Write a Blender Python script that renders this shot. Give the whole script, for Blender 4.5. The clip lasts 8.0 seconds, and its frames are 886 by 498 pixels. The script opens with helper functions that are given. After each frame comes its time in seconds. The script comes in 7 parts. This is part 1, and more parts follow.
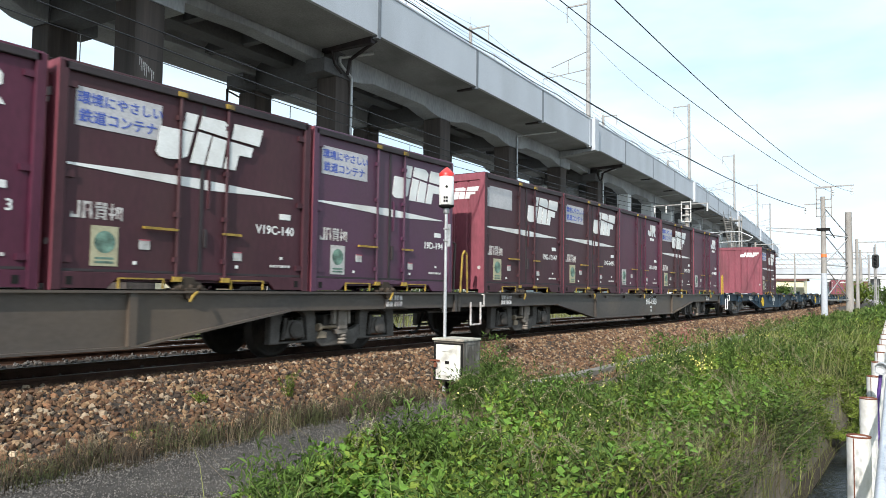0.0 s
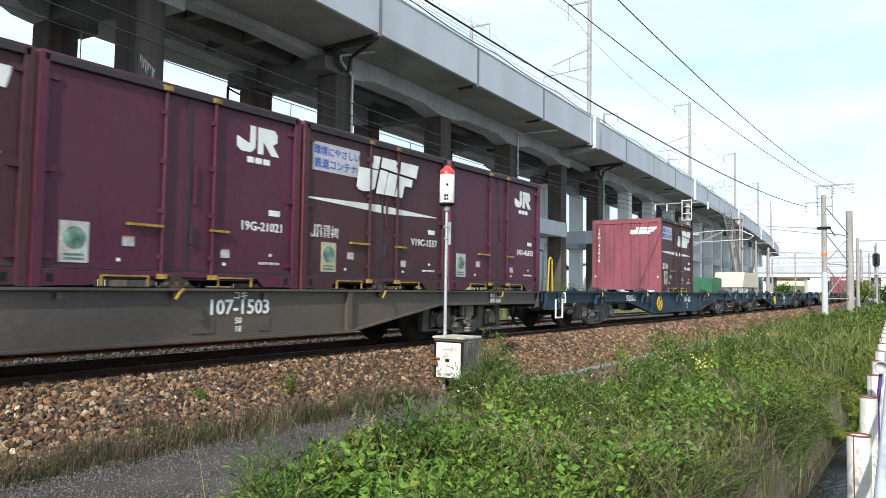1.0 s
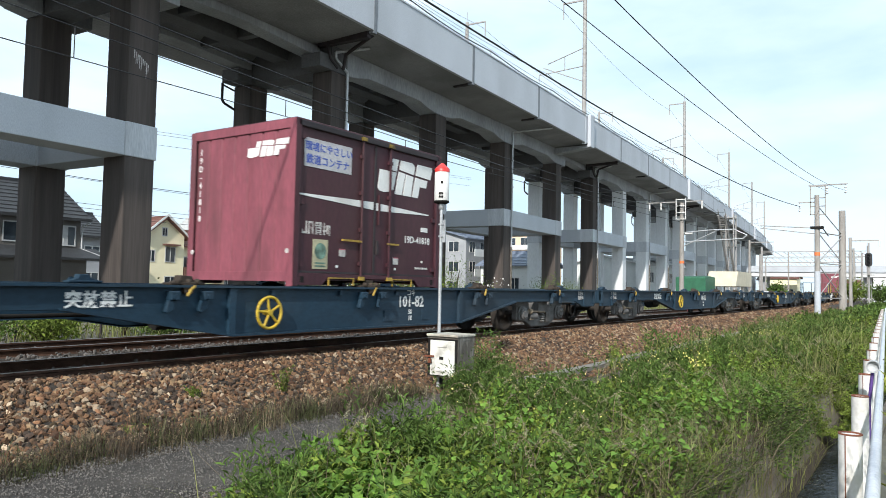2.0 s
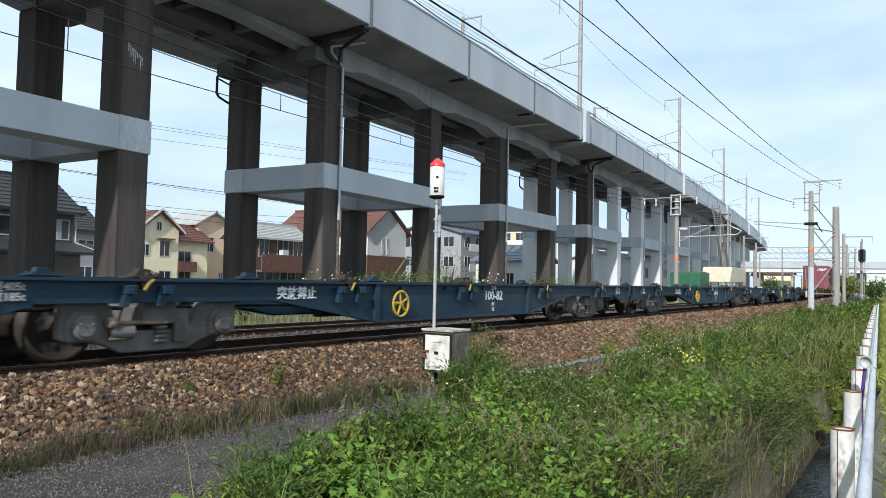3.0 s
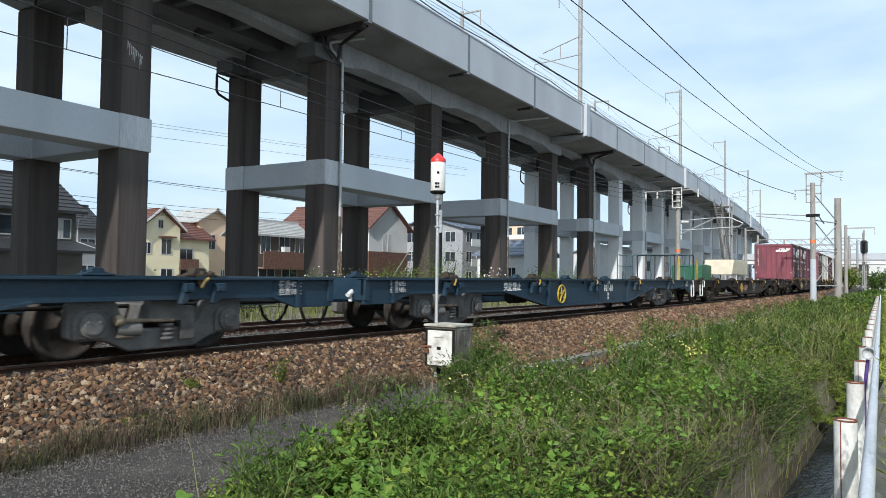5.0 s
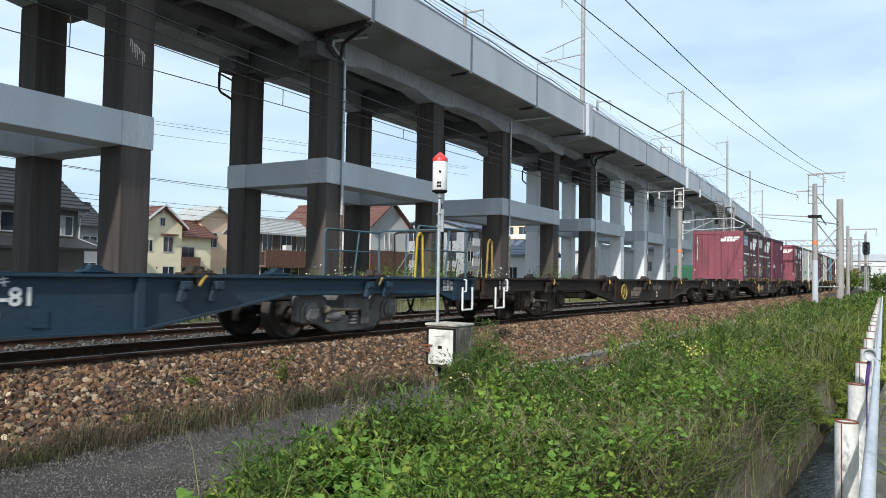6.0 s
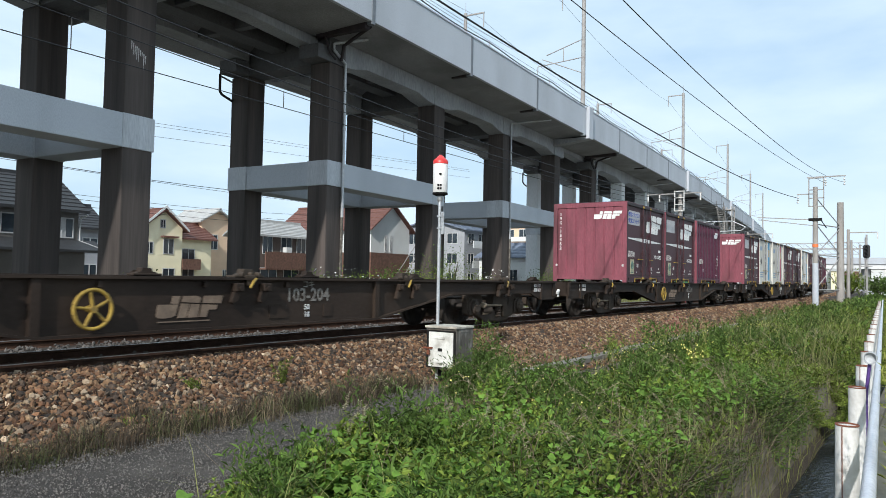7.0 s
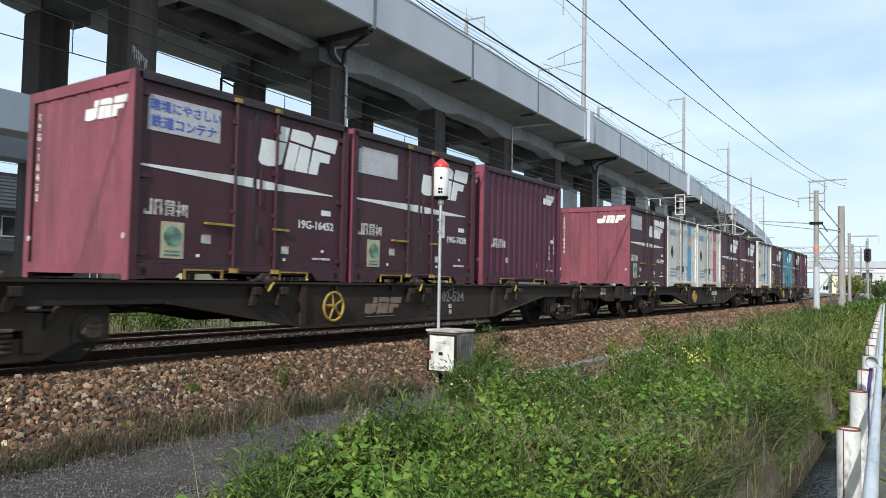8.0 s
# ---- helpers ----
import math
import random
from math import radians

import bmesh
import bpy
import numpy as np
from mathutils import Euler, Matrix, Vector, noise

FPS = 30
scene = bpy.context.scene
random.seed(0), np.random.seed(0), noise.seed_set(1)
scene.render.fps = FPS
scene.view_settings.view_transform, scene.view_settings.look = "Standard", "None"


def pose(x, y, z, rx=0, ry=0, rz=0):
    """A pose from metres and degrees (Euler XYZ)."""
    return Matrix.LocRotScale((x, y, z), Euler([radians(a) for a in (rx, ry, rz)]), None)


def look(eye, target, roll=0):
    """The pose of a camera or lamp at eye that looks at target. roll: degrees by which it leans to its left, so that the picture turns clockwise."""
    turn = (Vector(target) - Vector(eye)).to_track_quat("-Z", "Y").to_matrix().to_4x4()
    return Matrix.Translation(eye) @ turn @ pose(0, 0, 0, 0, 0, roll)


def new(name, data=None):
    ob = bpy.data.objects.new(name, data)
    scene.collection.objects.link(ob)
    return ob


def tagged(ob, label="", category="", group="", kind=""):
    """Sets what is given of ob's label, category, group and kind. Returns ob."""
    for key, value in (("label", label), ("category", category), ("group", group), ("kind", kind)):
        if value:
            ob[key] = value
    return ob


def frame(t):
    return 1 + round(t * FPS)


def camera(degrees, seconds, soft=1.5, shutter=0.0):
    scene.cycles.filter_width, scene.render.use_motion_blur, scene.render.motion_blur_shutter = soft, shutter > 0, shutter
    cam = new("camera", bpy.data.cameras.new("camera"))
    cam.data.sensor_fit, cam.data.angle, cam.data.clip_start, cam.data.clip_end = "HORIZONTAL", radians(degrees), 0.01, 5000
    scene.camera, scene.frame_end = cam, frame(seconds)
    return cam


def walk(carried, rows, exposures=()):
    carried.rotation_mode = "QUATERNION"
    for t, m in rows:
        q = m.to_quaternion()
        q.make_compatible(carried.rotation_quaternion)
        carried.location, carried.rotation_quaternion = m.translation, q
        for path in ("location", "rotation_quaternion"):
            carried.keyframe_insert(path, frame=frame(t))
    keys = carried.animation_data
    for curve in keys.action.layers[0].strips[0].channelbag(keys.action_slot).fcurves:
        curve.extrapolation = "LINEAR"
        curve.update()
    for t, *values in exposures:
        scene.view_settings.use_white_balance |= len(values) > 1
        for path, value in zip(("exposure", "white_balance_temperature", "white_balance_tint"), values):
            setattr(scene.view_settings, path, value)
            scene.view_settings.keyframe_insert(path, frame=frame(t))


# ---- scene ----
EYE = Vector((0.0, -8.896, 1.046))
SPEED = 16.4


def aim(yaw, pitch, roll):
    """The camera's pose at its standpoint, from degrees."""
    y, p = radians(yaw), radians(pitch)
    return look(EYE, EYE + Vector((math.cos(y) * math.cos(p), math.sin(y) * math.cos(p), math.sin(p))), roll)


cam = camera(63.34, 8.0, soft=0.55, shutter=0.07)
walk(cam, [(t, aim(a, b, c)) for t, a, b, c in (
    (0.0, 34.803, 3.207, 0.764), (0.5, 34.813, 3.150, 0.720), (1.0, 34.840, 3.046, 0.860), (1.5, 34.635, 3.008, 0.970),
    (3.0, 33.999, 2.480, 1.250), (3.5, 33.845, 2.359, 1.094), (4.0, 33.793, 2.262, 0.880), (4.5, 34.058, 2.165, 0.590),
    (6.0, 34.236, 2.033, 1.000), (6.5, 34.221, 2.113, 0.990), (7.0, 34.263, 2.229, 1.100), (7.5, 34.334, 2.339, 1.110),
    (8.0, 34.331, 2.527, 1.091))],
     exposures=[(0.0, 0.33, 6400, 10), (1.5, 0.31, 6400, 10), (2.2, 0.17, 6300, 10), (3.0, 0.0, 6210, 10), (8.0, -0.04, 6210, 10)])

# ---- light ----
SUN = Vector((-1.0, -0.28, 0.68)).normalized()
sun = new("sun", bpy.data.lights.new("sun", "SUN"))
sun.data.energy, sun.data.angle, sun.data.color = 4.4, radians(0.8), (1.0, 0.95, 0.87)
sun.matrix_world = look(SUN * 100, (0, 0, 0))
world = bpy.data.worlds.new("sky")
scene.world = world
world.use_nodes = True
wn = world.node_tree
wn.nodes.clear()
sky = wn.nodes.new("ShaderNodeTexSky")
sky.sky_type, sky.sun_disc = "NISHITA", False
sky.sun_elevation = math.asin(SUN.z)
sky.sun_rotation = math.atan2(SUN.x, SUN.y)
sky.dust_density, sky.air_density = 1.5, 1.0
wtc = wn.nodes.new("ShaderNodeTexCoord")
wmap = wn.nodes.new("ShaderNodeMapping")
wmap.inputs["Scale"].default_value = (1.6, 1.6, 5.0)
wmap.inputs["Rotation"].default_value = (0.1, 0.2, 0.5)
wnoise = wn.nodes.new("ShaderNodeTexNoise")
wnoise.inputs["Scale"].default_value, wnoise.inputs["Detail"].default_value = 1.6, 7.0
wramp = wn.nodes.new("ShaderNodeValToRGB")
wramp.color_ramp.elements[0].position, wramp.color_ramp.elements[1].position = 0.22, 0.60
wmix = wn.nodes.new("ShaderNodeMixRGB")
wmix.inputs[2].default_value = (8.4, 9.9, 10.8, 1)
wbg = wn.nodes.new("ShaderNodeBackground")
wbg.inputs["Strength"].default_value = 0.104
wout = wn.nodes.new("ShaderNodeOutputWorld")
wscale = wn.nodes.new("ShaderNodeMath")
wscale.operation = "MULTIPLY"
wscale.inputs[1].default_value = 0.92
wn.links.new(wtc.outputs["Generated"], wmap.inputs["Vector"])
wn.links.new(wmap.outputs[0], wnoise.inputs["Vector"])
wn.links.new(wnoise.outputs[0], wramp.inputs[0])
wn.links.new(wramp.outputs[0], wscale.inputs[0])
wn.links.new(wscale.outputs[0], wmix.inputs[0])
whaze = wn.nodes.new("ShaderNodeMixRGB")
whaze.inputs[0].default_value = 0.62
whaze.inputs[2].default_value = (5.6, 8.2, 10.6, 1)
wn.links.new(sky.outputs[0], whaze.inputs[1])
wn.links.new(whaze.outputs[0], wmix.inputs[1])
wn.links.new(wmix.outputs[0], wbg.inputs[0])
wn.links.new(wbg.outputs[0], wout.inputs[0])


# ---- materials ----
def mat(name, color, rough=0.7, metal=0.0, vary=0.25, scale=3.0, fine=40.0, bump=0.15, dirt=None, dirt_amount=0.4,
        stretch=(1, 1, 1), per_piece=0.0, island=0.0, translucent=0.0, spec=0.5, palette=()):
    """A surface with stains at one scale and grain at another."""
    m = bpy.data.materials.new(name)
    m.use_nodes = True
    nt = m.node_tree
    b = nt.nodes["Principled BSDF"]
    b.inputs["Roughness"].default_value, b.inputs["Metallic"].default_value = rough, metal
    b.inputs["Specular IOR Level"].default_value = spec
    tc = nt.nodes.new("ShaderNodeTexCoord")
    mp = nt.nodes.new("ShaderNodeMapping")
    mp.inputs["Scale"].default_value = stretch
    nt.links.new(tc.outputs["Object"], mp.inputs["Vector"])
    n1 = nt.nodes.new("ShaderNodeTexNoise")
    n1.inputs["Scale"].default_value, n1.inputs["Detail"].default_value = scale, 6
    n2 = nt.nodes.new("ShaderNodeTexNoise")
    n2.inputs["Scale"].default_value, n2.inputs["Detail"].default_value = fine, 3
    for n in (n1, n2):
        nt.links.new(mp.outputs[0], n.inputs["Vector"])
    ramp = nt.nodes.new("ShaderNodeValToRGB")
    lo = [c * (1 - vary) for c in color]
    hi = [min(1, c * (1 + vary)) for c in color]
    ramp.color_ramp.elements[0].position, ramp.color_ramp.elements[1].position = 0.3, 0.7
    ramp.color_ramp.elements[0].color, ramp.color_ramp.elements[1].color = (*lo, 1), (*hi, 1)
    nt.links.new(n1.outputs[0], ramp.inputs[0])
    col = ramp.outputs[0]
    mul = nt.nodes.new("ShaderNodeMixRGB")
    mul.blend_type, mul.inputs[0].default_value = "OVERLAY", 0.35
    nt.links.new(col, mul.inputs[1])
    nt.links.new(n2.outputs[0], mul.inputs[2])
    col = mul.outputs[0]
    if dirt:
        r2 = nt.nodes.new("ShaderNodeValToRGB")
        n3 = nt.nodes.new("ShaderNodeTexNoise")
        n3.inputs["Scale"].default_value, n3.inputs["Detail"].default_value = scale * 0.6, 9
        nt.links.new(mp.outputs[0], n3.inputs["Vector"])
        r2.color_ramp.elements[0].position, r2.color_ramp.elements[1].position = 0.5, 0.72
        r2.color_ramp.elements[0].color, r2.color_ramp.elements[1].color = (0, 0, 0, 1), (dirt_amount,) * 3 + (1,)
        nt.links.new(n3.outputs[0], r2.inputs[0])
        mx = nt.nodes.new("ShaderNodeMixRGB")
        nt.links.new(r2.outputs[0], mx.inputs[0])
        nt.links.new(col, mx.inputs[1])
        mx.inputs[2].default_value = (*dirt, 1)
        col = mx.outputs[0]
    if per_piece or island:
        hsv = nt.nodes.new("ShaderNodeHueSaturation")
        mr = nt.nodes.new("ShaderNodeMapRange")
        amount = per_piece or island
        mr.inputs[3].default_value, mr.inputs[4].default_value = 1 - amount, 1 + amount
        if per_piece:
            oi = nt.nodes.new("ShaderNodeObjectInfo")
            nt.links.new(oi.outputs["Random"], mr.inputs[0])
        else:
            ge = nt.nodes.new("ShaderNodeNewGeometry")
            nt.links.new(ge.outputs["Random Per Island"], mr.inputs[0])
        nt.links.new(mr.outputs[0], hsv.inputs["Value"])
        nt.links.new(col, hsv.inputs["Color"])
        col = hsv.outputs[0]
    if palette:
        pr = nt.nodes.new("ShaderNodeValToRGB")
        pr.color_ramp.interpolation = "CONSTANT"
        for k, c in enumerate(palette):
            e = pr.color_ramp.elements[k] if k < 2 else pr.color_ramp.elements.new(k / len(palette))
            e.position = k / len(palette)
            e.color = (*c, 1)
        if per_piece:
            pick = nt.nodes.new("ShaderNodeObjectInfo").outputs["Random"]
        else:
            pick = nt.nodes.new("ShaderNodeNewGeometry").outputs["Random Per Island"]
        nt.links.new(pick, pr.inputs[0])
        pm = nt.nodes.new("ShaderNodeMixRGB")
        pm.blend_type, pm.inputs[0].default_value = "MULTIPLY", 1.0
        nt.links.new(pr.outputs[0], pm.inputs[1])
        nt.links.new(col, pm.inputs[2])
        col = pm.outputs[0]
    nt.links.new(col, b.inputs["Base Color"])
    if bump:
        bp = nt.nodes.new("ShaderNodeBump")
        bp.inputs["Strength"].default_value, bp.inputs["Distance"].default_value = bump, 0.02
        nt.links.new(n2.outputs[0], bp.inputs["Height"])
        nt.links.new(bp.outputs[0], b.inputs["Normal"])
    if translucent:
        out = nt.nodes["Material Output"]
        tr = nt.nodes.new("ShaderNodeBsdfTranslucent")
        nt.links.new(col, tr.inputs[0])
        ms = nt.nodes.new("ShaderNodeMixShader")
        ms.inputs[0].default_value = translucent
        nt.links.new(b.outputs[0], ms.inputs[1])
        nt.links.new(tr.outputs[0], ms.inputs[2])
        nt.links.new(ms.outputs[0], out.inputs["Surface"])
    return m


STONES = ((0.27, 0.160, 0.090), (0.40, 0.26, 0.15), (0.13, 0.065, 0.032), (0.20, 0.125, 0.075), (0.50, 0.36, 0.22), (0.085, 0.055, 0.038), (0.33, 0.20, 0.115), (0.17, 0.13, 0.10), (0.27, 0.145, 0.08), (0.58, 0.48, 0.36), (0.10, 0.075, 0.058), (0.24, 0.14, 0.08))

M = {
    "concrete_new": mat("pale_concrete", (0.46, 0.485, 0.525), 0.85, scale=0.5, vary=0.07, fine=45, bump=0.04, dirt=(0.30, 0.31, 0.33), dirt_amount=0.3, stretch=(1, 1, 0.35)),
    "concrete_mid": mat("grey_concrete", (0.32, 0.33, 0.345), 0.85, scale=0.6, vary=0.14, fine=10, dirt=(0.16, 0.16, 0.16), dirt_amount=0.45, stretch=(1, 1, 0.3)),
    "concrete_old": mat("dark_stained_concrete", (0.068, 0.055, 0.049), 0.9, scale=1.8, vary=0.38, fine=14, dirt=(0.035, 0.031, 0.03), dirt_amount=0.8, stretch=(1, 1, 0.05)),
    "joint_strip": mat("dark_joint_strip", (0.17, 0.185, 0.205), 0.8, scale=2, vary=0.15, fine=20),
    "old_trough": mat("weathered_trough_concrete", (0.17, 0.155, 0.135), 0.9, scale=3, vary=0.3, fine=30, dirt=(0.07, 0.065, 0.045), dirt_amount=0.8),
    "teal_rail": mat("chalky_teal_paint", (0.045, 0.10, 0.125), 0.6, scale=4, vary=0.2, dirt=(0.06, 0.055, 0.05), dirt_amount=0.5),
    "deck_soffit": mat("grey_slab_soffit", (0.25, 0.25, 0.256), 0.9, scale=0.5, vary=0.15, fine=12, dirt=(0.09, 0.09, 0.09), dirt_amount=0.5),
    "concrete_collar": mat("pale_streaked_concrete", (0.50, 0.52, 0.55), 0.85, scale=1.5, vary=0.08, fine=30, dirt=(0.26, 0.26, 0.27), dirt_amount=0.4, stretch=(1, 1, 0.15)),
    # inner beams' concrete, its colour darkened for the shade under the deck
    "shaded_soffit": mat("shaded_soffit_concrete", (0.11, 0.11, 0.114), 0.9, scale=0.4, vary=0.2, fine=8, dirt=(0.09, 0.09, 0.09), dirt_amount=0.5),
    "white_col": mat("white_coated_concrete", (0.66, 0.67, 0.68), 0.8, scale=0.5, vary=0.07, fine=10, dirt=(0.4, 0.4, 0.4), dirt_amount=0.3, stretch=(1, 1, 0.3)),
    # bed colour holds the shade in stone gaps and below the train, plus oil
    "shaded_ballast_bed": mat("shaded_ballast_bed", (0.03, 0.022, 0.016), 0.95, scale=14, vary=0.4, fine=60, bump=0.8),
    "stone": mat("ballast_stone", (0.49, 0.44, 0.395), 0.9, scale=9, vary=0.3, fine=60, bump=0.3, palette=STONES),
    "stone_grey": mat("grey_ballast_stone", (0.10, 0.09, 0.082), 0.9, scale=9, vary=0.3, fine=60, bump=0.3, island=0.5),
    "rail": mat("rusty_rail_steel", (0.062, 0.034, 0.023), 0.8, spec=0.2, scale=6, vary=0.3, fine=60),
    "railhead": mat("polished_rail_head", (0.30, 0.27, 0.25), 0.4, metal=1.0, vary=0.1, scale=10),
    "sleeper": mat("sleeper_concrete", (0.12, 0.10, 0.085), 0.9, scale=5, vary=0.2),
    "asphalt": mat("old_asphalt", (0.046, 0.040, 0.035), 0.95, scale=2.2, vary=0.25, fine=160, bump=0.7, dirt=(0.115, 0.103, 0.09), dirt_amount=0.5),
    "soil": mat("soil", (0.055, 0.042, 0.028), 0.95, scale=4, vary=0.4, fine=50, bump=0.6),
    "land": mat("far_ground", (0.16, 0.147, 0.118), 0.95, scale=0.12, vary=0.3, fine=6, bump=0.4, dirt=(0.13, 0.135, 0.075), dirt_amount=0.7),
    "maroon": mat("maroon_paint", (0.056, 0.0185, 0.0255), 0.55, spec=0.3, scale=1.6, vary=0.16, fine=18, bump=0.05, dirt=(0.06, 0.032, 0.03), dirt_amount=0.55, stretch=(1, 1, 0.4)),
    "purple": mat("purple_red_paint", (0.072, 0.014, 0.033), 0.5, spec=0.3, scale=1.4, vary=0.14, fine=18, bump=0.05, dirt=(0.085, 0.03, 0.04), dirt_amount=0.5, stretch=(1, 1, 0.4)),
    # end-face paint: the side colour brightened as if sunlit, with real dirt streaks
    "red": mat("sunlit_red_paint", (0.215, 0.055, 0.075), 0.6, scale=2.2, vary=0.2, fine=22, bump=0.06, dirt=(0.085, 0.03, 0.034), dirt_amount=0.8, stretch=(1, 1, 0.3)),
    "dark_trim": mat("dark_trim_paint", (0.028, 0.02, 0.022), 0.7, scale=3, vary=0.3),
    "white_paint": mat("white_marking", (0.72, 0.72, 0.70), 0.6, scale=2.5, vary=0.08, dirt=(0.45, 0.42, 0.38), dirt_amount=0.5),
    "blue_ink": mat("blue_lettering", (0.06, 0.10, 0.38), 0.6, vary=0.1),
    "yellow": mat("yellow_paint", (0.50, 0.34, 0.025), 0.55, vary=0.15, scale=8, dirt=(0.25, 0.18, 0.05), dirt_amount=0.4),
    "yellow_dirty": mat("grimy_yellow_paint", (0.33, 0.215, 0.035), 0.7, vary=0.3, scale=9, dirt=(0.07, 0.05, 0.03), dirt_amount=0.85),
    "grey_wagon": mat("sooty_grey_paint", (0.064, 0.053, 0.046), 0.5, spec=0.4, scale=1.2, vary=0.25, fine=20, bump=0.05, dirt=(0.13, 0.095, 0.065), dirt_amount=0.6, stretch=(0.5, 1, 1)),
    "brown_wagon": mat("sooty_brown_grey_paint", (0.027, 0.0185, 0.014), 0.7, spec=0.2, scale=1.2, vary=0.25, fine=20, dirt=(0.06, 0.042, 0.03), dirt_amount=0.6, stretch=(0.5, 1, 1)),
    "label": mat("yellowed_label", (0.40, 0.37, 0.24), 0.7, scale=6, vary=0.15),
    "blue_wagon": mat("faded_blue_paint", (0.012, 0.034, 0.057), 0.6, spec=0.3, scale=1.2, vary=0.18, fine=20, dirt=(0.05, 0.055, 0.06), dirt_amount=0.5, stretch=(0.5, 1, 1)),
    "bogie": mat("dusty_bogie_steel", (0.125, 0.12, 0.115), 0.75, spec=0.2, scale=4, vary=0.25, fine=30, dirt=(0.06, 0.05, 0.042), dirt_amount=0.6),
    "bogie_grey": mat("grimy_bogie_steel", (0.095, 0.086, 0.078), 0.75, spec=0.2, scale=5, vary=0.3, fine=30, dirt=(0.05, 0.042, 0.035), dirt_amount=0.6),
    "hanger": mat("pale_dusty_steel", (0.19, 0.165, 0.14), 0.8, spec=0.2, scale=6, vary=0.3, dirt=(0.09, 0.07, 0.055), dirt_amount=0.6),
    "tan_rod": mat("tan_dusty_steel", (0.24, 0.19, 0.135), 0.8, spec=0.2, scale=6, vary=0.3, dirt=(0.12, 0.08, 0.05), dirt_amount=0.6),
    "bogie_dark": mat("sooty_bogie_steel", (0.047, 0.036, 0.028), 0.8, spec=0.2, scale=4, vary=0.3, fine=30, dirt=(0.065, 0.046, 0.03), dirt_amount=0.6),
    "black": mat("black_steel", (0.012, 0.011, 0.010), 0.75, spec=0.2, scale=6, vary=0.3),
    "tyre": mat("wheel_steel", (0.05, 0.043, 0.038), 0.6, spec=0.2, metal=0.3, scale=6, vary=0.3),
    "galv": mat("galvanised_steel", (0.46, 0.47, 0.48), 0.5, metal=0.5, scale=7, vary=0.12),
    "pole": mat("weathered_concrete_pole", (0.30, 0.28, 0.26), 0.85, scale=3, vary=0.2, stretch=(1, 1, 0.2), dirt=(0.2, 0.14, 0.1), dirt_amount=0.4),
    "steelpole": mat("grey_steel_pole", (0.30, 0.29, 0.28), 0.6, scale=4, vary=0.2, dirt=(0.2, 0.12, 0.09), dirt_amount=0.3),
    "wire": mat("black_cable", (0.012, 0.012, 0.014), 0.6, vary=0.1, bump=0),
    "box": mat("chalky_white_paint", (0.66, 0.65, 0.60), 0.7, scale=9, vary=0.1, fine=50, dirt=(0.24, 0.21, 0.17), dirt_amount=0.7),
    "lid_paint": mat("peeling_lid_paint", (0.42, 0.39, 0.33), 0.8, scale=7, vary=0.25, fine=50, dirt=(0.16, 0.12, 0.09), dirt_amount=0.8),
    # flaking, weathered paint, also darkened to read as the box's shadow side
    "shaded_rustbox": mat("shaded_flaking_paint", (0.085, 0.075, 0.062), 0.85, scale=14, vary=0.35, fine=70, dirt=(0.30, 0.28, 0.25), dirt_amount=0.8, stretch=(1, 1, 0.4)),
    "redlamp": mat("red_plastic", (0.60, 0.035, 0.03), 0.4, vary=0.08, bump=0),
    # white paint, dulled and blotched partly to suggest stalk shade on the fence posts
    "white_post": mat("white_painted_pipe", (0.64, 0.63, 0.61), 0.55, scale=5, vary=0.08, dirt=(0.38, 0.34, 0.29), dirt_amount=0.6),
    "rust": mat("rust", (0.15, 0.05, 0.026), 0.9, scale=12, vary=0.35),
    "ditch": mat("mossy_ditch_concrete", (0.125, 0.105, 0.08), 0.9, scale=3, vary=0.25, dirt=(0.07, 0.075, 0.04), dirt_amount=0.7),
    "ditchwater": mat("ditch_water", (0.010, 0.012, 0.013), 0.25, vary=0.3, scale=5, fine=14, bump=0.9, spec=0.13),
}

M["slogan_white"] = mat("dusty_white_panel", (0.46, 0.45, 0.46), 0.65, scale=3, vary=0.12, dirt=(0.25, 0.21, 0.2), dirt_amount=0.6)
M["ghost_white"] = mat("nearly_gone_white_marking", (0.20, 0.185, 0.165), 0.75, scale=14, vary=0.35, dirt=(0.05, 0.04, 0.032), dirt_amount=0.9)
M["faded_white"] = mat("worn_white_marking", (0.50, 0.48, 0.46), 0.7, scale=14, vary=0.35, dirt=(0.16, 0.08, 0.08), dirt_amount=0.9)


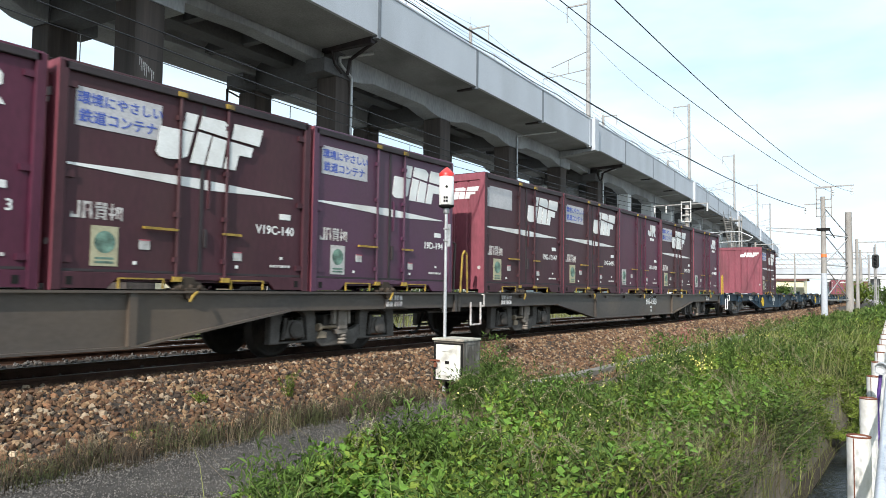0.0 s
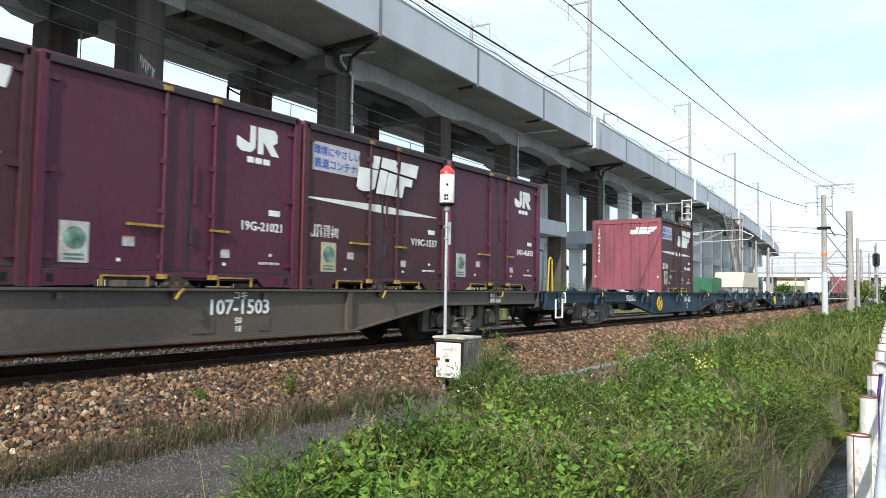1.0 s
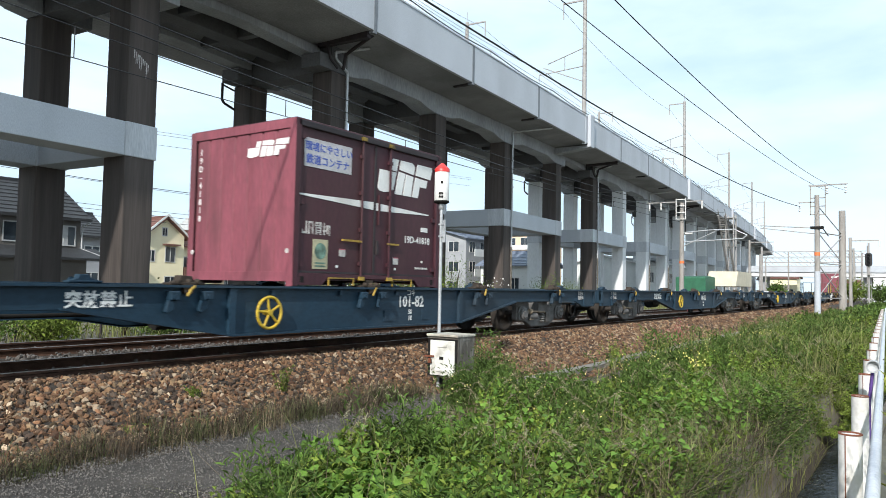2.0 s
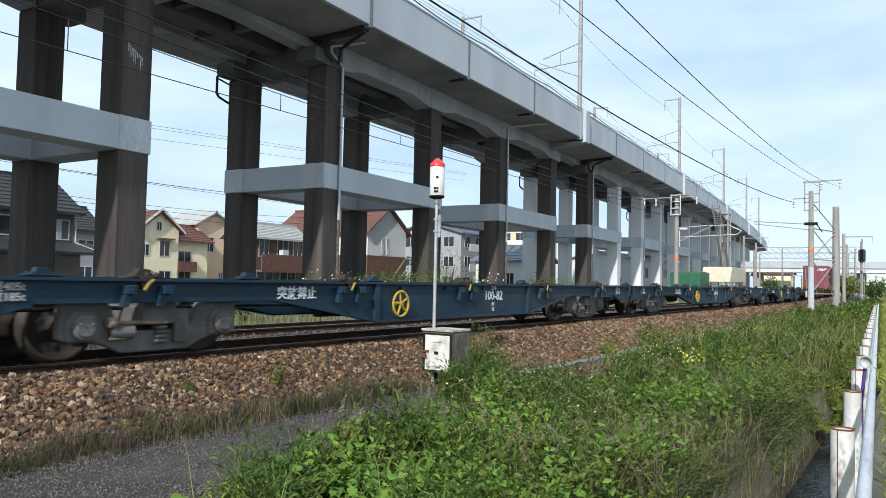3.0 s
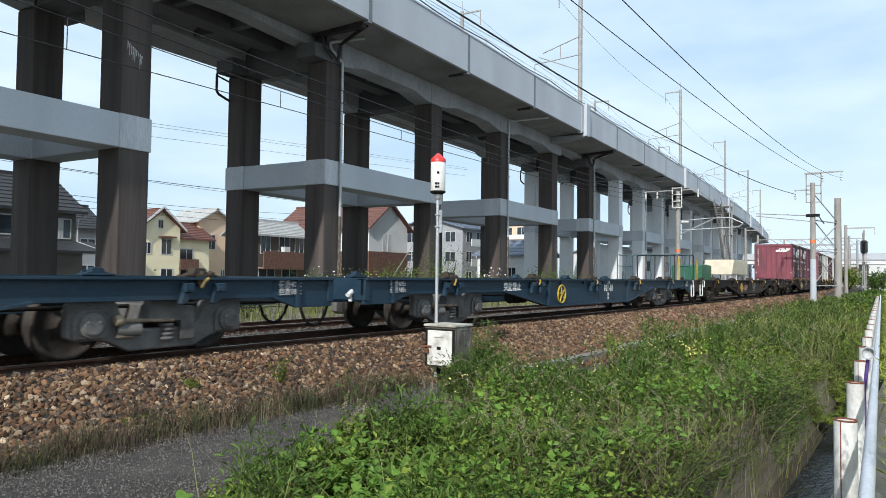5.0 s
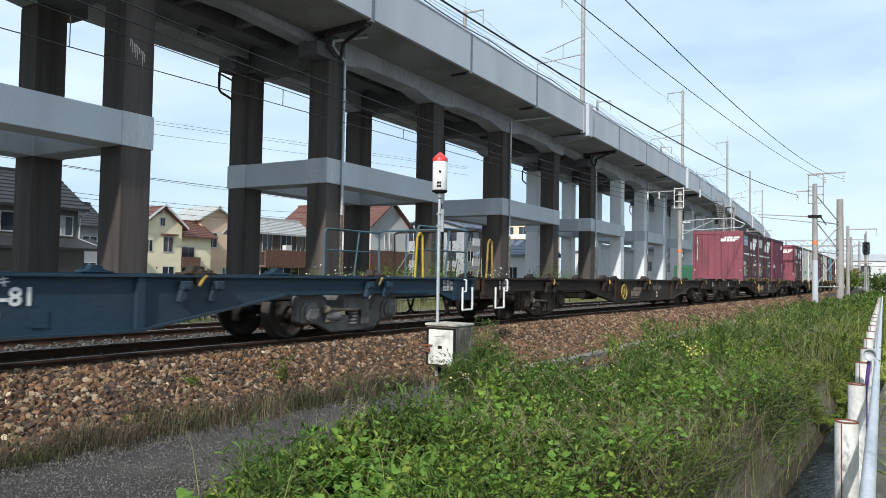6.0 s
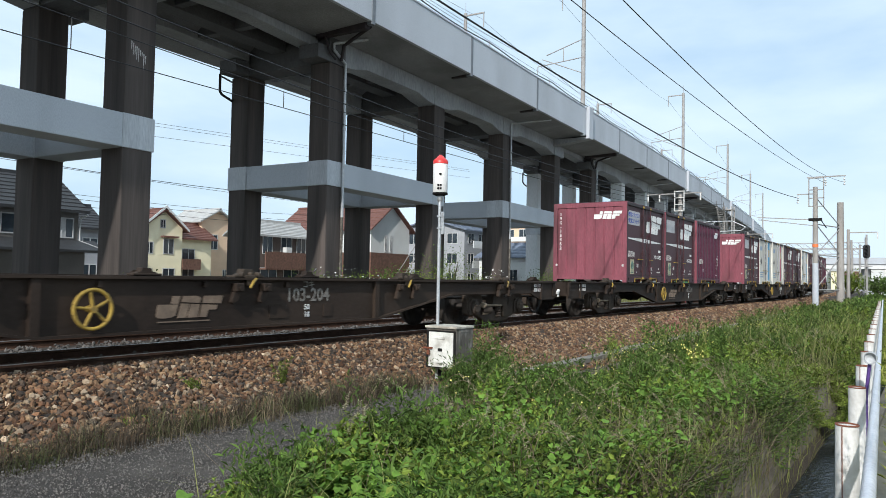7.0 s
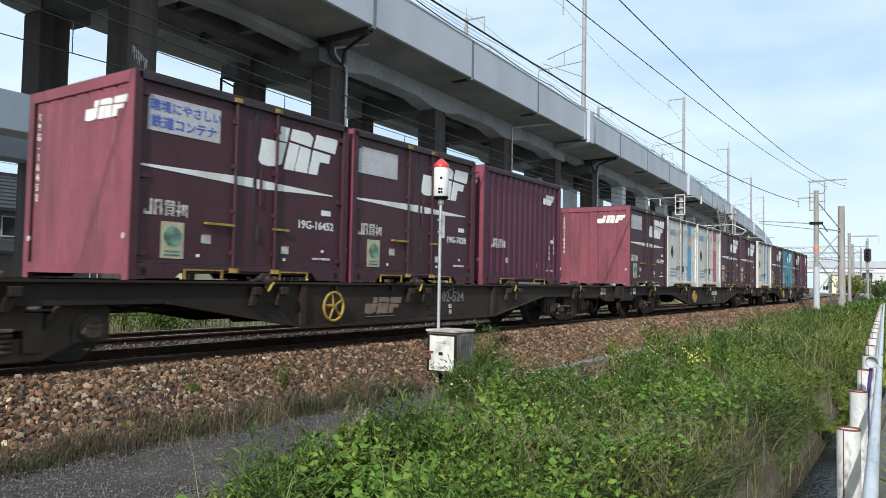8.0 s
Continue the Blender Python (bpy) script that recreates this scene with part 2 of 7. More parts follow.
# ---- mesh tools ----
class Shape:
    """Collects boxes, prisms, tubes and quads for one mesh."""

    def __init__(self):
        self.v, self.f, self.smooth = [], [], []

    def raw(self, v, f, smooth=False):
        o = len(self.v)
        self.v += [tuple(p) for p in v]
        self.f += [tuple(i + o for i in q) for q in f]
        self.smooth += [smooth] * len(f)
        return self

    def box(self, x0, x1, y0, y1, z0, z1):
        v = [(x, y, z) for z in (z0, z1) for x, y in ((x0, y0), (x1, y0), (x1, y1), (x0, y1))]
        return self.raw(v, [(3, 2, 1, 0), (4, 5, 6, 7), (0, 1, 5, 4), (1, 2, 6, 5), (2, 3, 7, 6), (3, 0, 4, 7)])

    def prism(self, profile, a, b, axis="y"):
        """A profile swept from a to b: (x, z) along y, (y, z) along x, (x, y) along z; profile counterclockwise seen from the front."""
        n = len(profile)
        put = {"y": lambda p, s: (p[0], s, p[1]), "x": lambda p, s: (s, p[0], p[1]), "z": lambda p, s: (p[0], p[1], s)}[axis]
        v = [put(p, a) for p in profile] + [put(p, b) for p in profile]
        f = [tuple(range(n)), tuple(range(2 * n - 1, n - 1, -1))] + [((i + 1) % n, i, i + n, (i + 1) % n + n) for i in range(n)]
        return self.raw(v, f)

    def tube(self, p, q, r, r2=None, n=10, caps=True):
        p, q = Vector(p), Vector(q)
        d = (q - p).normalized()
        s = d.orthogonal().normalized()
        t = d.cross(s)
        r2 = r if r2 is None else r2
        ring = [s * math.cos(a) + t * math.sin(a) for a in (2 * math.pi * i / n for i in range(n))]
        v = [p + w * r for w in ring] + [q + w * r2 for w in ring]
        self.raw(v, [(i, (i + 1) % n, (i + 1) % n + n, i + n) for i in range(n)], True)
        if caps:
            self.raw(v, [tuple(range(n - 1, -1, -1)), tuple(range(n, 2 * n))])
        return self

    def path(self, pts, r, n=8):
        for a, b in zip(pts, pts[1:]):
            self.tube(a, b, r, n=n)
        return self

    def lathe(self, profile, axis_p, n=24, axis="y", smooth=True):
        """(radius, along) pairs turned round an axis through axis_p."""
        v, f = [], []
        for r, s in profile:
            for i in range(n):
                a = 2 * math.pi * i / n
                c, d = r * math.cos(a), r * math.sin(a)
                v.append(Vector(axis_p) + Vector({"y": (c, s, d), "z": (c, d, s), "x": (s, c, d)}[axis]))
        for j in range(len(profile) - 1):
            for i in range(n):
                f.append((j * n + i, j * n + (i + 1) % n, (j + 1) * n + (i + 1) % n, (j + 1) * n + i))
        return self.raw(v, f, smooth)

    def quad(self, a, b, c, d):
        return self.raw([a, b, c, d], [(0, 1, 2, 3)])

    def mesh(self, name):
        me = bpy.data.meshes.new(name)
        me.from_pydata(self.v, [], self.f)
        me.polygons.foreach_set("use_smooth", self.smooth)
        me.update()
        return me


def part(name, shape, material, parent=None, label="", bevel=0.0):
    """Links one mesh, under a thing where one is given."""
    me = shape.mesh(name) if isinstance(shape, Shape) else shape
    bm = bmesh.new()
    bm.from_mesh(me)
    bmesh.ops.recalc_face_normals(bm, faces=bm.faces)
    bm.to_mesh(me)
    bm.free()
    me.materials.clear()
    me.materials.append(M[material])
    ob = new(name, me)
    if parent is not None:
        ob.parent = parent
    if label:
        ob["label"] = label
    if bevel:
        b = ob.modifiers.new("bevel", "BEVEL")
        b.width, b.segments, b.limit_method = bevel, 2, "ANGLE"
    return ob


def thing(name, m=None, label="", category="", group="", kind=""):
    e = new(name)
    e.empty_display_size = 0.2
    if m is not None:
        e.matrix_basis = m
    return tagged(e, label, category, group, kind)


def letters(text, size, material, m, parent, name="lettering", align="LEFT", label="", wide=1.0):
    """Flat writing in the built-in font, lying in its own xy plane at the pose m."""
    cu = bpy.data.curves.new(name, "FONT")
    cu.body, cu.size, cu.align_x, cu.extrude, cu.resolution_u = text, size, align, 0.0015, 2
    cu.offset = size * 0.018
    tmp = new(name, cu)
    dg = bpy.context.evaluated_depsgraph_get()
    me = bpy.data.meshes.new_from_object(tmp.evaluated_get(dg))
    bpy.data.objects.remove(tmp)
    me.materials.clear()
    me.materials.append(M[material])
    ob = new(name, me)
    ob.parent = parent
    ob.matrix_basis = m @ Matrix.Diagonal((wide, 1, 1, 1))
    if label:
        ob["label"] = label
    return ob


SIDE = pose(0, 0, 0, 90, 0, 0)
BACK = pose(0, 0, 0, 0, 0, -90) @ pose(0, 0, 0, 90, 0, 0)


# ---- ground and track ----
def ground_height(x, y):
    """The lie of the land across the line: ballast bank, path, verge, ditch."""
    pts = ((-400, -0.5), (-9.0, -0.5), (-8.35, -0.5), (-8.30, -1.25), (-7.75, -1.25), (-7.45, -0.55), (-5.0, -0.48), (-4.5, -0.52), (-2.75, -0.52), (-2.55, -0.48), (-1.35, -0.06),
           (-0.75, -0.10), (-0.6, -0.16), (0.6, -0.16), (1.6, -0.20), (2.4, -0.24), (5.6, -0.24), (7.0, -0.5), (400, -0.5))
    for (a, za), (b, zb) in zip(pts, pts[1:]):
        if a <= y <= b:
            return za + (zb - za) * (y - a) / (b - a)
    return -0.5


def build_ground():
    ys = [-3000, -400, -60, -20, -12, -9.0, -8.35, -8.30, -7.75, -7.45, -6.8, -6.0, -5.0, -4.5, -3.6, -2.75, -2.55, -2.2, -1.8, -1.35, -1.0, -0.75, -0.6, 0, 0.6, 1.6, 2.4, 4, 5.6, 7, 12, 20, 40, 80, 160, 400, 3000]
    xs = [-3000, -400, -100, -30, -10] + [x * 1.0 for x in range(-6, 60)] + [62 + 5 * i for i in range(20)] + [200, 300, 500, 1000, 3000]
    g = Shape()
    rnd = random.Random(4)
    v = [(x, y, ground_height(x, y) + (rnd.uniform(-0.02, 0.02) if -2.5 < y < -1 or -7 < y < -4.6 else 0)) for y in ys for x in xs]
    n = len(xs)
    g.raw(v, [(j * n + i, j * n + i + 1, (j + 1) * n + i + 1, (j + 1) * n + i) for j in range(len(ys) - 1) for i in range(n - 1)], False)
    land = tagged(part("ground", g, "land"), "earth and dry grass ground along the railway", "ground", kind="structure")
    land.data.materials.append(M["shaded_ballast_bed"])
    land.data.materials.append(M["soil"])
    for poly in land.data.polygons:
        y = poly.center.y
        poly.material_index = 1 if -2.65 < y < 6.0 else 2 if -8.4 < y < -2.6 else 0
    p = Shape()
    outer = [(-6 + 0.5 * i) for i in range(30)]
    lo = [-4.55 + 0.18 * noise.noise((x * 0.7, 0, 0)) for x in outer]
    hi = [-3.18 + 0.14 * noise.noise((x * 0.9, 5, 0)) for x in outer]
    v = []
    for x, a, b in zip(outer, lo, hi):
        v += [(x, a, -0.53), (x, a + 0.06, -0.495), (x, (a + b) / 2, -0.485), (x, b - 0.06, -0.495), (x, b, -0.53)]
    p.raw(v, [(5 * i + k, 5 * i + 5 + k, 5 * i + 6 + k, 5 * i + 1 + k) for i in range(len(outer) - 1) for k in range(4)])
    tagged(part("path", p, "asphalt"), "worn grey asphalt footpath beside the ballast", "path", kind="structure")
    d = Shape()
    d.prism([(-8.42, -0.44), (-8.42, -1.3), (-7.62, -1.3), (-7.30, -0.44), (-7.42, -0.44), (-7.72, -1.2), (-8.32, -1.2), (-8.32, -0.44)], -6, 70, "x")
    tagged(part("drain_ditch", d, "ditch"), "concrete-lined drainage ditch with sloping wall", "ditch", kind="structure")
    w = Shape().box(-6, 70, -8.31, -7.69, -1.19, -1.08)
    tagged(part("water", w, "ditchwater"), "dark shallow water in the ditch", "water", kind="structure")


def curve_shift(x):
    """The line is straight past the camera and bends away to the far side down the track."""
    return 0.0 if x < 46 else (x - 46) ** 2 / 1560.0


def curve_turn(x):
    return 0.0 if x < 46 else math.atan((x - 46) / 780.0)


def build_track(y, z, name, x0=-12, x1=190):
    t = thing(name, pose(0, 0, 0), "ballasted railway track with rusty rails on sleepers", "track", kind="structure")
    xs = [x0] + [46 + 4 * i for i in range(int((x1 - 46) / 4) + 1)]
    for side in (-1, 1):
        g, h = Shape(), Shape()
        prof = [(-0.064, -0.153), (0.064, -0.153), (0.064, -0.142), (0.010, -0.120), (0.009, -0.045), (0.032, -0.032), (0.0325, -0.004), (-0.0325, -0.004), (-0.032, -0.032), (-0.009, -0.045), (-0.010, -0.120), (-0.064, -0.142)]
        c = side * 0.566
        n = len(prof)
        v, f = [], []
        for x in xs:
            v += [(x, y + c + a + curve_shift(x), z + b) for a, b in prof]
        for k in range(len(xs) - 1):
            f += [(k * n + i, k * n + (i + 1) % n, (k + 1) * n + (i + 1) % n, (k + 1) * n + i) for i in range(n)]
        g.raw(v, f)
        part("rail", g, "rail", t)
        v = []
        for x in xs:
            s = curve_shift(x)
            v += [(x, y + c - 0.031 + s, z - 0.004), (x, y + c - 0.026 + s, z), (x, y + c + 0.026 + s, z), (x, y + c + 0.031 + s, z - 0.004)]
        h.raw(v, [(4 * k + i, 4 * k + 4 + i, 4 * k + 5 + i, 4 * k + 1 + i) for k in range(len(xs) - 1) for i in range(3)])
        part("rail_head", h, "railhead", t, "polished running surface")
    return t


def build_sleepers(track, y, z, x0, x1):
    s = Shape().prism([(-1.0, -0.30), (1.0, -0.30), (1.0, -0.17), (0.92, -0.155), (-0.92, -0.155), (-1.0, -0.17)], -0.11, 0.11, "x")
    me = None
    for i in range(int((x1 - x0) / 0.62)):
        if me is None:
            ob = part("sleeper", s, "sleeper", track)
            me = ob.data
        else:
            ob = new("sleeper", me)
            ob.parent = track
        ob.location = (x0 + 0.62 * i, y, z)


# ---- viaduct ----
VA = radians(3.6)
VIA = Matrix.Translation((0, -8.896, 0)) @ Matrix.Rotation(VA, 4, "Z")
COLUMNS = [6.4, 16.4, 27.9, 38.1, 48.0, 58.2, 67.9, 78.0] + [87.9 + 10 * i for i in range(14)]
NEAR, FAR, OUT, OUT2 = 23.4, 29.1, 20.5, 33.3
CW = 1.27


def via_shift(s):
    """The viaduct is straight at first and bends gently away further on."""
    return 0.0 if s < 70 else 0.0002 * (s - 70) ** 2


def via_bend(s):
    """The pose of a piece of the viaduct whose middle lies at s along it."""
    turn = 0.0 if s < 70 else math.atan(0.0004 * (s - 70))
    return Matrix.Translation((s, via_shift(s), 0)) @ Matrix.Rotation(turn, 4, "Z") @ Matrix.Translation((-s, 0, 0))


SOFFIT, SEAT = 13.13, 11.83
HUNG = (1, 5, 9, 13, 17)


def build_viaduct():
    t = thing("viaduct", VIA, "long grey concrete elevated railway viaduct on paired columns", "viaduct", kind="structure")

    def piece(name, shape, material, s, label="", bevel=0.0):
        ob = part(name, shape, material, t, label, bevel)
        ob.matrix_basis = via_bend(s)
        return ob

    for k in range(-6, 24):
        a = 27.6 + 9.95 * k
        m = a + 4.97
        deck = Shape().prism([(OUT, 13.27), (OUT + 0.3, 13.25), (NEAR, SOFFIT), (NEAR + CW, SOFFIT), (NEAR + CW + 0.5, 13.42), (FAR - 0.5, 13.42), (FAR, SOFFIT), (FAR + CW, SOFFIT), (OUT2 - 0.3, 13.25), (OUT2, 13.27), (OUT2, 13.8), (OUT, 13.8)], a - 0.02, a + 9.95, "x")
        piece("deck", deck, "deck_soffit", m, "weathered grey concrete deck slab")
        base = k % 4 == 3
        p = Shape()
        p.box(a + 0.09, a + 9.86, OUT - 0.03, OUT + 0.22, 13.26, 15.5)
        p.box(a + 0.06, a + 9.89, OUT - 0.07, OUT + 0.26, 15.5, 15.6)
        piece("parapet_panel", p, "concrete_new", m, bevel=0.015)
        q = Shape().box(a - 0.18, a + 0.085, OUT - 0.05, OUT + 0.26, 13.12, 15.54)
        if base:
            q.box(a + 0.35, a + 1.25, OUT - 0.34, OUT - 0.05, 12.95, 15.65)
        piece("parapet_joint", q, "joint_strip" if not base else "concrete_new", a, bevel=0.01)
        if base:
            g = Shape().prism([(OUT - 0.3, 13.1), (OUT - 0.3, 12.92), (NEAR + 0.1, 12.55), (NEAR + 0.1, 13.12)], a + 0.4, a + 1.2, "x")
            piece("mast_bracket", g, "concrete_mid", a, "grey bracket below a mast", bevel=0.02)
        else:
            piece("joint_cover", Shape().box(a - 0.16, a + 0.06, OUT + 0.27, OUT + 1.3, 13.12, 13.26), "dark_trim", a, "dark joint strip below the slab")
        piece("far_parapet_panel", Shape().box(a + 0.06, a + 9.89, OUT2 - 0.22, OUT2, 13.3, 15.5), "concrete_new", m)
    for i, s in enumerate(COLUMNS):
        for row, n in enumerate((NEAR, FAR)):
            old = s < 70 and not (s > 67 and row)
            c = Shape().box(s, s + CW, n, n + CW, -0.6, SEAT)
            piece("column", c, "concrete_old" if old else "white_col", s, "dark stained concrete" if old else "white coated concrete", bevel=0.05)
            left, right = i - 1 in HUNG, i in HUNG
            h = Shape().prism([(s - (0.9 if left else 0.0), 12.55), (s - (0.9 if left else 0.0), SEAT + 0.02), (s + CW + (0.9 if right else 0.0), SEAT + 0.02), (s + CW + (0.9 if right else 0.0), 12.55), (s + CW, 12.6), (s + CW, SOFFIT), (s, SOFFIT), (s, 12.6)], n + 0.01, n + CW - 0.01)
            piece("column_head", h, "concrete_mid" if not row and not left else "shaded_soffit", s, "grey column head carrying the girders", bevel=0.02)
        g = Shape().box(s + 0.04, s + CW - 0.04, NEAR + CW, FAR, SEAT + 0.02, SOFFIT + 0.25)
        piece("cross_girder", g, "shaded_soffit", s, bevel=0.03)
        if i + 1 < len(COLUMNS):
            e = COLUMNS[i + 1]
            m = (s + e + CW) / 2
            for n in (NEAR, FAR):
                if i in HUNG:
                    # shallower hung span, set back and resting on the corbels
                    n0 = n + 0.75 if n == NEAR else n - 0.1
                    g = Shape().prism([(s + CW + 0.06, 12.58), (m, 12.8), (e - 0.06, 12.58), (e - 0.06, SOFFIT), (s + CW + 0.06, SOFFIT)], n0, n0 + 0.9, "y")
                else:
                    b0 = 12.2 if n == NEAR else 12.42
                    g = Shape().prism([(s + CW, SEAT + 0.02), (s + CW + 0.9, SEAT + 0.14), (s + CW + 1.9, b0), (e - 1.9, b0), (e - 0.9, SEAT + 0.14), (e, SEAT + 0.02), (e, SOFFIT), (s + CW, SOFFIT)], n + 0.03, n + CW - 0.03, "y")
                piece("edge_girder", g, "concrete_mid", m, "grey painted haunched girder", bevel=0.03)
            for c in (s + CW + (e - s - CW) * f for f in (0.33, 0.67)):
                piece("cross_rib", Shape().box(c - 0.2, c + 0.2, NEAR + CW, FAR, 12.85, 13.45), "shaded_soffit", c, bevel=0.02)
            piece("middle_girder", Shape().box(s + CW, e, 26.4, 27.4, 12.75, 13.45), "shaded_soffit", m, bevel=0.02)
        # tie frames at mid height, between the two columns of a bent pair
        bz0, bz1 = 5.57, 6.82
        if i % 2 == 0 and i + 1 < len(COLUMNS):
            e = COLUMNS[i + 1]
            for n in (NEAR, FAR):
                piece("tie_beam", Shape().box(s + CW, e, n - 0.02, n + CW + 0.02, bz0, bz1), "concrete_new", s + 5, "pale painted tie beam", bevel=0.03)
        for n in (NEAR, FAR):
            piece("beam_collar", Shape().box(s - 0.05, s + CW + 0.05, n - 0.05, n + CW + 0.05, bz0 - 0.01, bz1 + 0.01), "concrete_collar", s, "pale band of concrete round the column", bevel=0.03)
        piece("tie_beam", Shape().box(s + 0.02, s + CW - 0.02, NEAR + CW + 0.05, FAR - 0.05, bz0, bz1), "concrete_new", s, "pale painted tie beam", bevel=0.03)
        # rainwater pipe with its bends under the deck
        if i % 2 == 0 or s > 80:
            d = Shape()
            x = s + CW - 0.2
            if i - 1 in HUNG:
                d.path([(s + 1.3, 22.0, 13.12), (s + 0.1, NEAR - 0.15, 12.75), (s + 0.1, NEAR - 0.15, 12.45), (x, NEAR - 0.15, 11.95), (x, NEAR - 0.15, 4.0)], 0.08)
            else:
                d.path([(s + 2.9, OUT + 0.3, 13.18), (x, NEAR - 0.14, 12.75), (x, NEAR - 0.14, 4.0)], 0.07)
            for z in (10.5, 8.5, 4.6):
                d.tube((x, NEAR - 0.15, z), (x, NEAR - 0.15, z + 0.1), 0.1, n=10)
            piece("drain_pipe", d, "galv", s, "grey plastic rainwater pipe")
            piece("drain_pipe", Shape().tube((x, NEAR - 0.15, 4.0), (x, NEAR - 0.15, -0.5), 0.075), "shaded_rustbox", s, "dirty lower rainwater pipe")
    rnd = random.Random(3)
    for k in range(9):
        a, top, l = 16.62 + 0.075 * k, 9.55 - 0.05 * k, rnd.uniform(0.2, 0.7)
        part("lime_streak", Shape().prism([(a, top - l), (a + 0.015, top - l), (a + 0.04, top), (a - 0.015, top)], NEAR - 0.004, NEAR + 0.01), "faded_white", t, "white lime streak")
    for s in (27.5, 67.3, 107.1):
        g = Shape()
        g.path([(s + 0.4, OUT + 0.4, 13.2), (s + 0.75, OUT + 1.6, 12.95), (s + 1.0, NEAR - 0.4, 12.75), (s + 1.05, NEAR - 0.2, 12.0)], 0.09)
        g.path([(s - 0.1, NEAR - 0.1, 13.0), (s + 0.1, NEAR - 0.15, 12.3), (s + 0.6, NEAR - 0.2, 11.95)], 0.06)
        piece("drain_pipe", g, "dark_trim", s, "blackened drain pipes below the deck joint")
        piece("joint_box", Shape().box(s - 0.15, s + 0.2, OUT + 0.3, NEAR + 0.5, 12.95, 13.25), "dark_trim", s, "blackened joint below the slab", bevel=0.02)
        d = Shape().path([(s - 0.5, FAR + 1.2, SEAT), (s - 0.5, FAR + 1.2, 10.9), (s - 0.35, FAR + 1.2, 10.75), (s + 0.4, FAR + 1.2, 10.55)], 0.07)
        d.tube((s - 0.5, FAR + 1.2, 11.75), (s + 0.35, FAR + 1.2, 11.6), 0.05, n=8)
        piece("drain_pipe", d, "dark_trim", s, "bent black pipe")
    return t


# ---- train ----
def side_profile(half_l, half_r, flat, taper, low=0.32, thin=0.70):
    return [(-half_l, 0.985), (-half_l, thin), (-taper, thin), (-flat, low), (flat, low), (taper, thin), (half_r, thin), (half_r, 0.985)]


def wheelset(parent, x):
    g = Shape()
    for s in (-1, 1):
        y = s * 0.53
        g.lathe([(0.0, y - 0.06 * s), (0.10, y - 0.08 * s), (0.13, y - 0.02 * s), (0.36, y - 0.01 * s), (0.37, y - 0.065 * s), (0.46, y - 0.065 * s), (0.46, y - 0.035 * s), (0.43, y - 0.03 * s), (0.425, y + 0.065 * s), (0.37, y + 0.065 * s), (0.36, y + 0.03 * s), (0.13, y + 0.05 * s), (0.11, y + 0.1 * s), (0.0, y + 0.1 * s)], (0, 0, 0), 28)
        for k in range(4):
            a = math.pi / 2 * k
            g.tube((0.24 * math.cos(a), y + 0.028 * s, 0.24 * math.sin(a)), (0.24 * math.cos(a), y + 0.05 * s, 0.24 * math.sin(a)), 0.035, n=8)
    g.tube((0, -0.95, 0), (0, 0.95, 0), 0.075, n=12)
    w = part("wheelset", g, "tyre", parent, "steel wheels on an axle")
    w.location = (x, 0, 0.43)
    return w


WHEELS = []


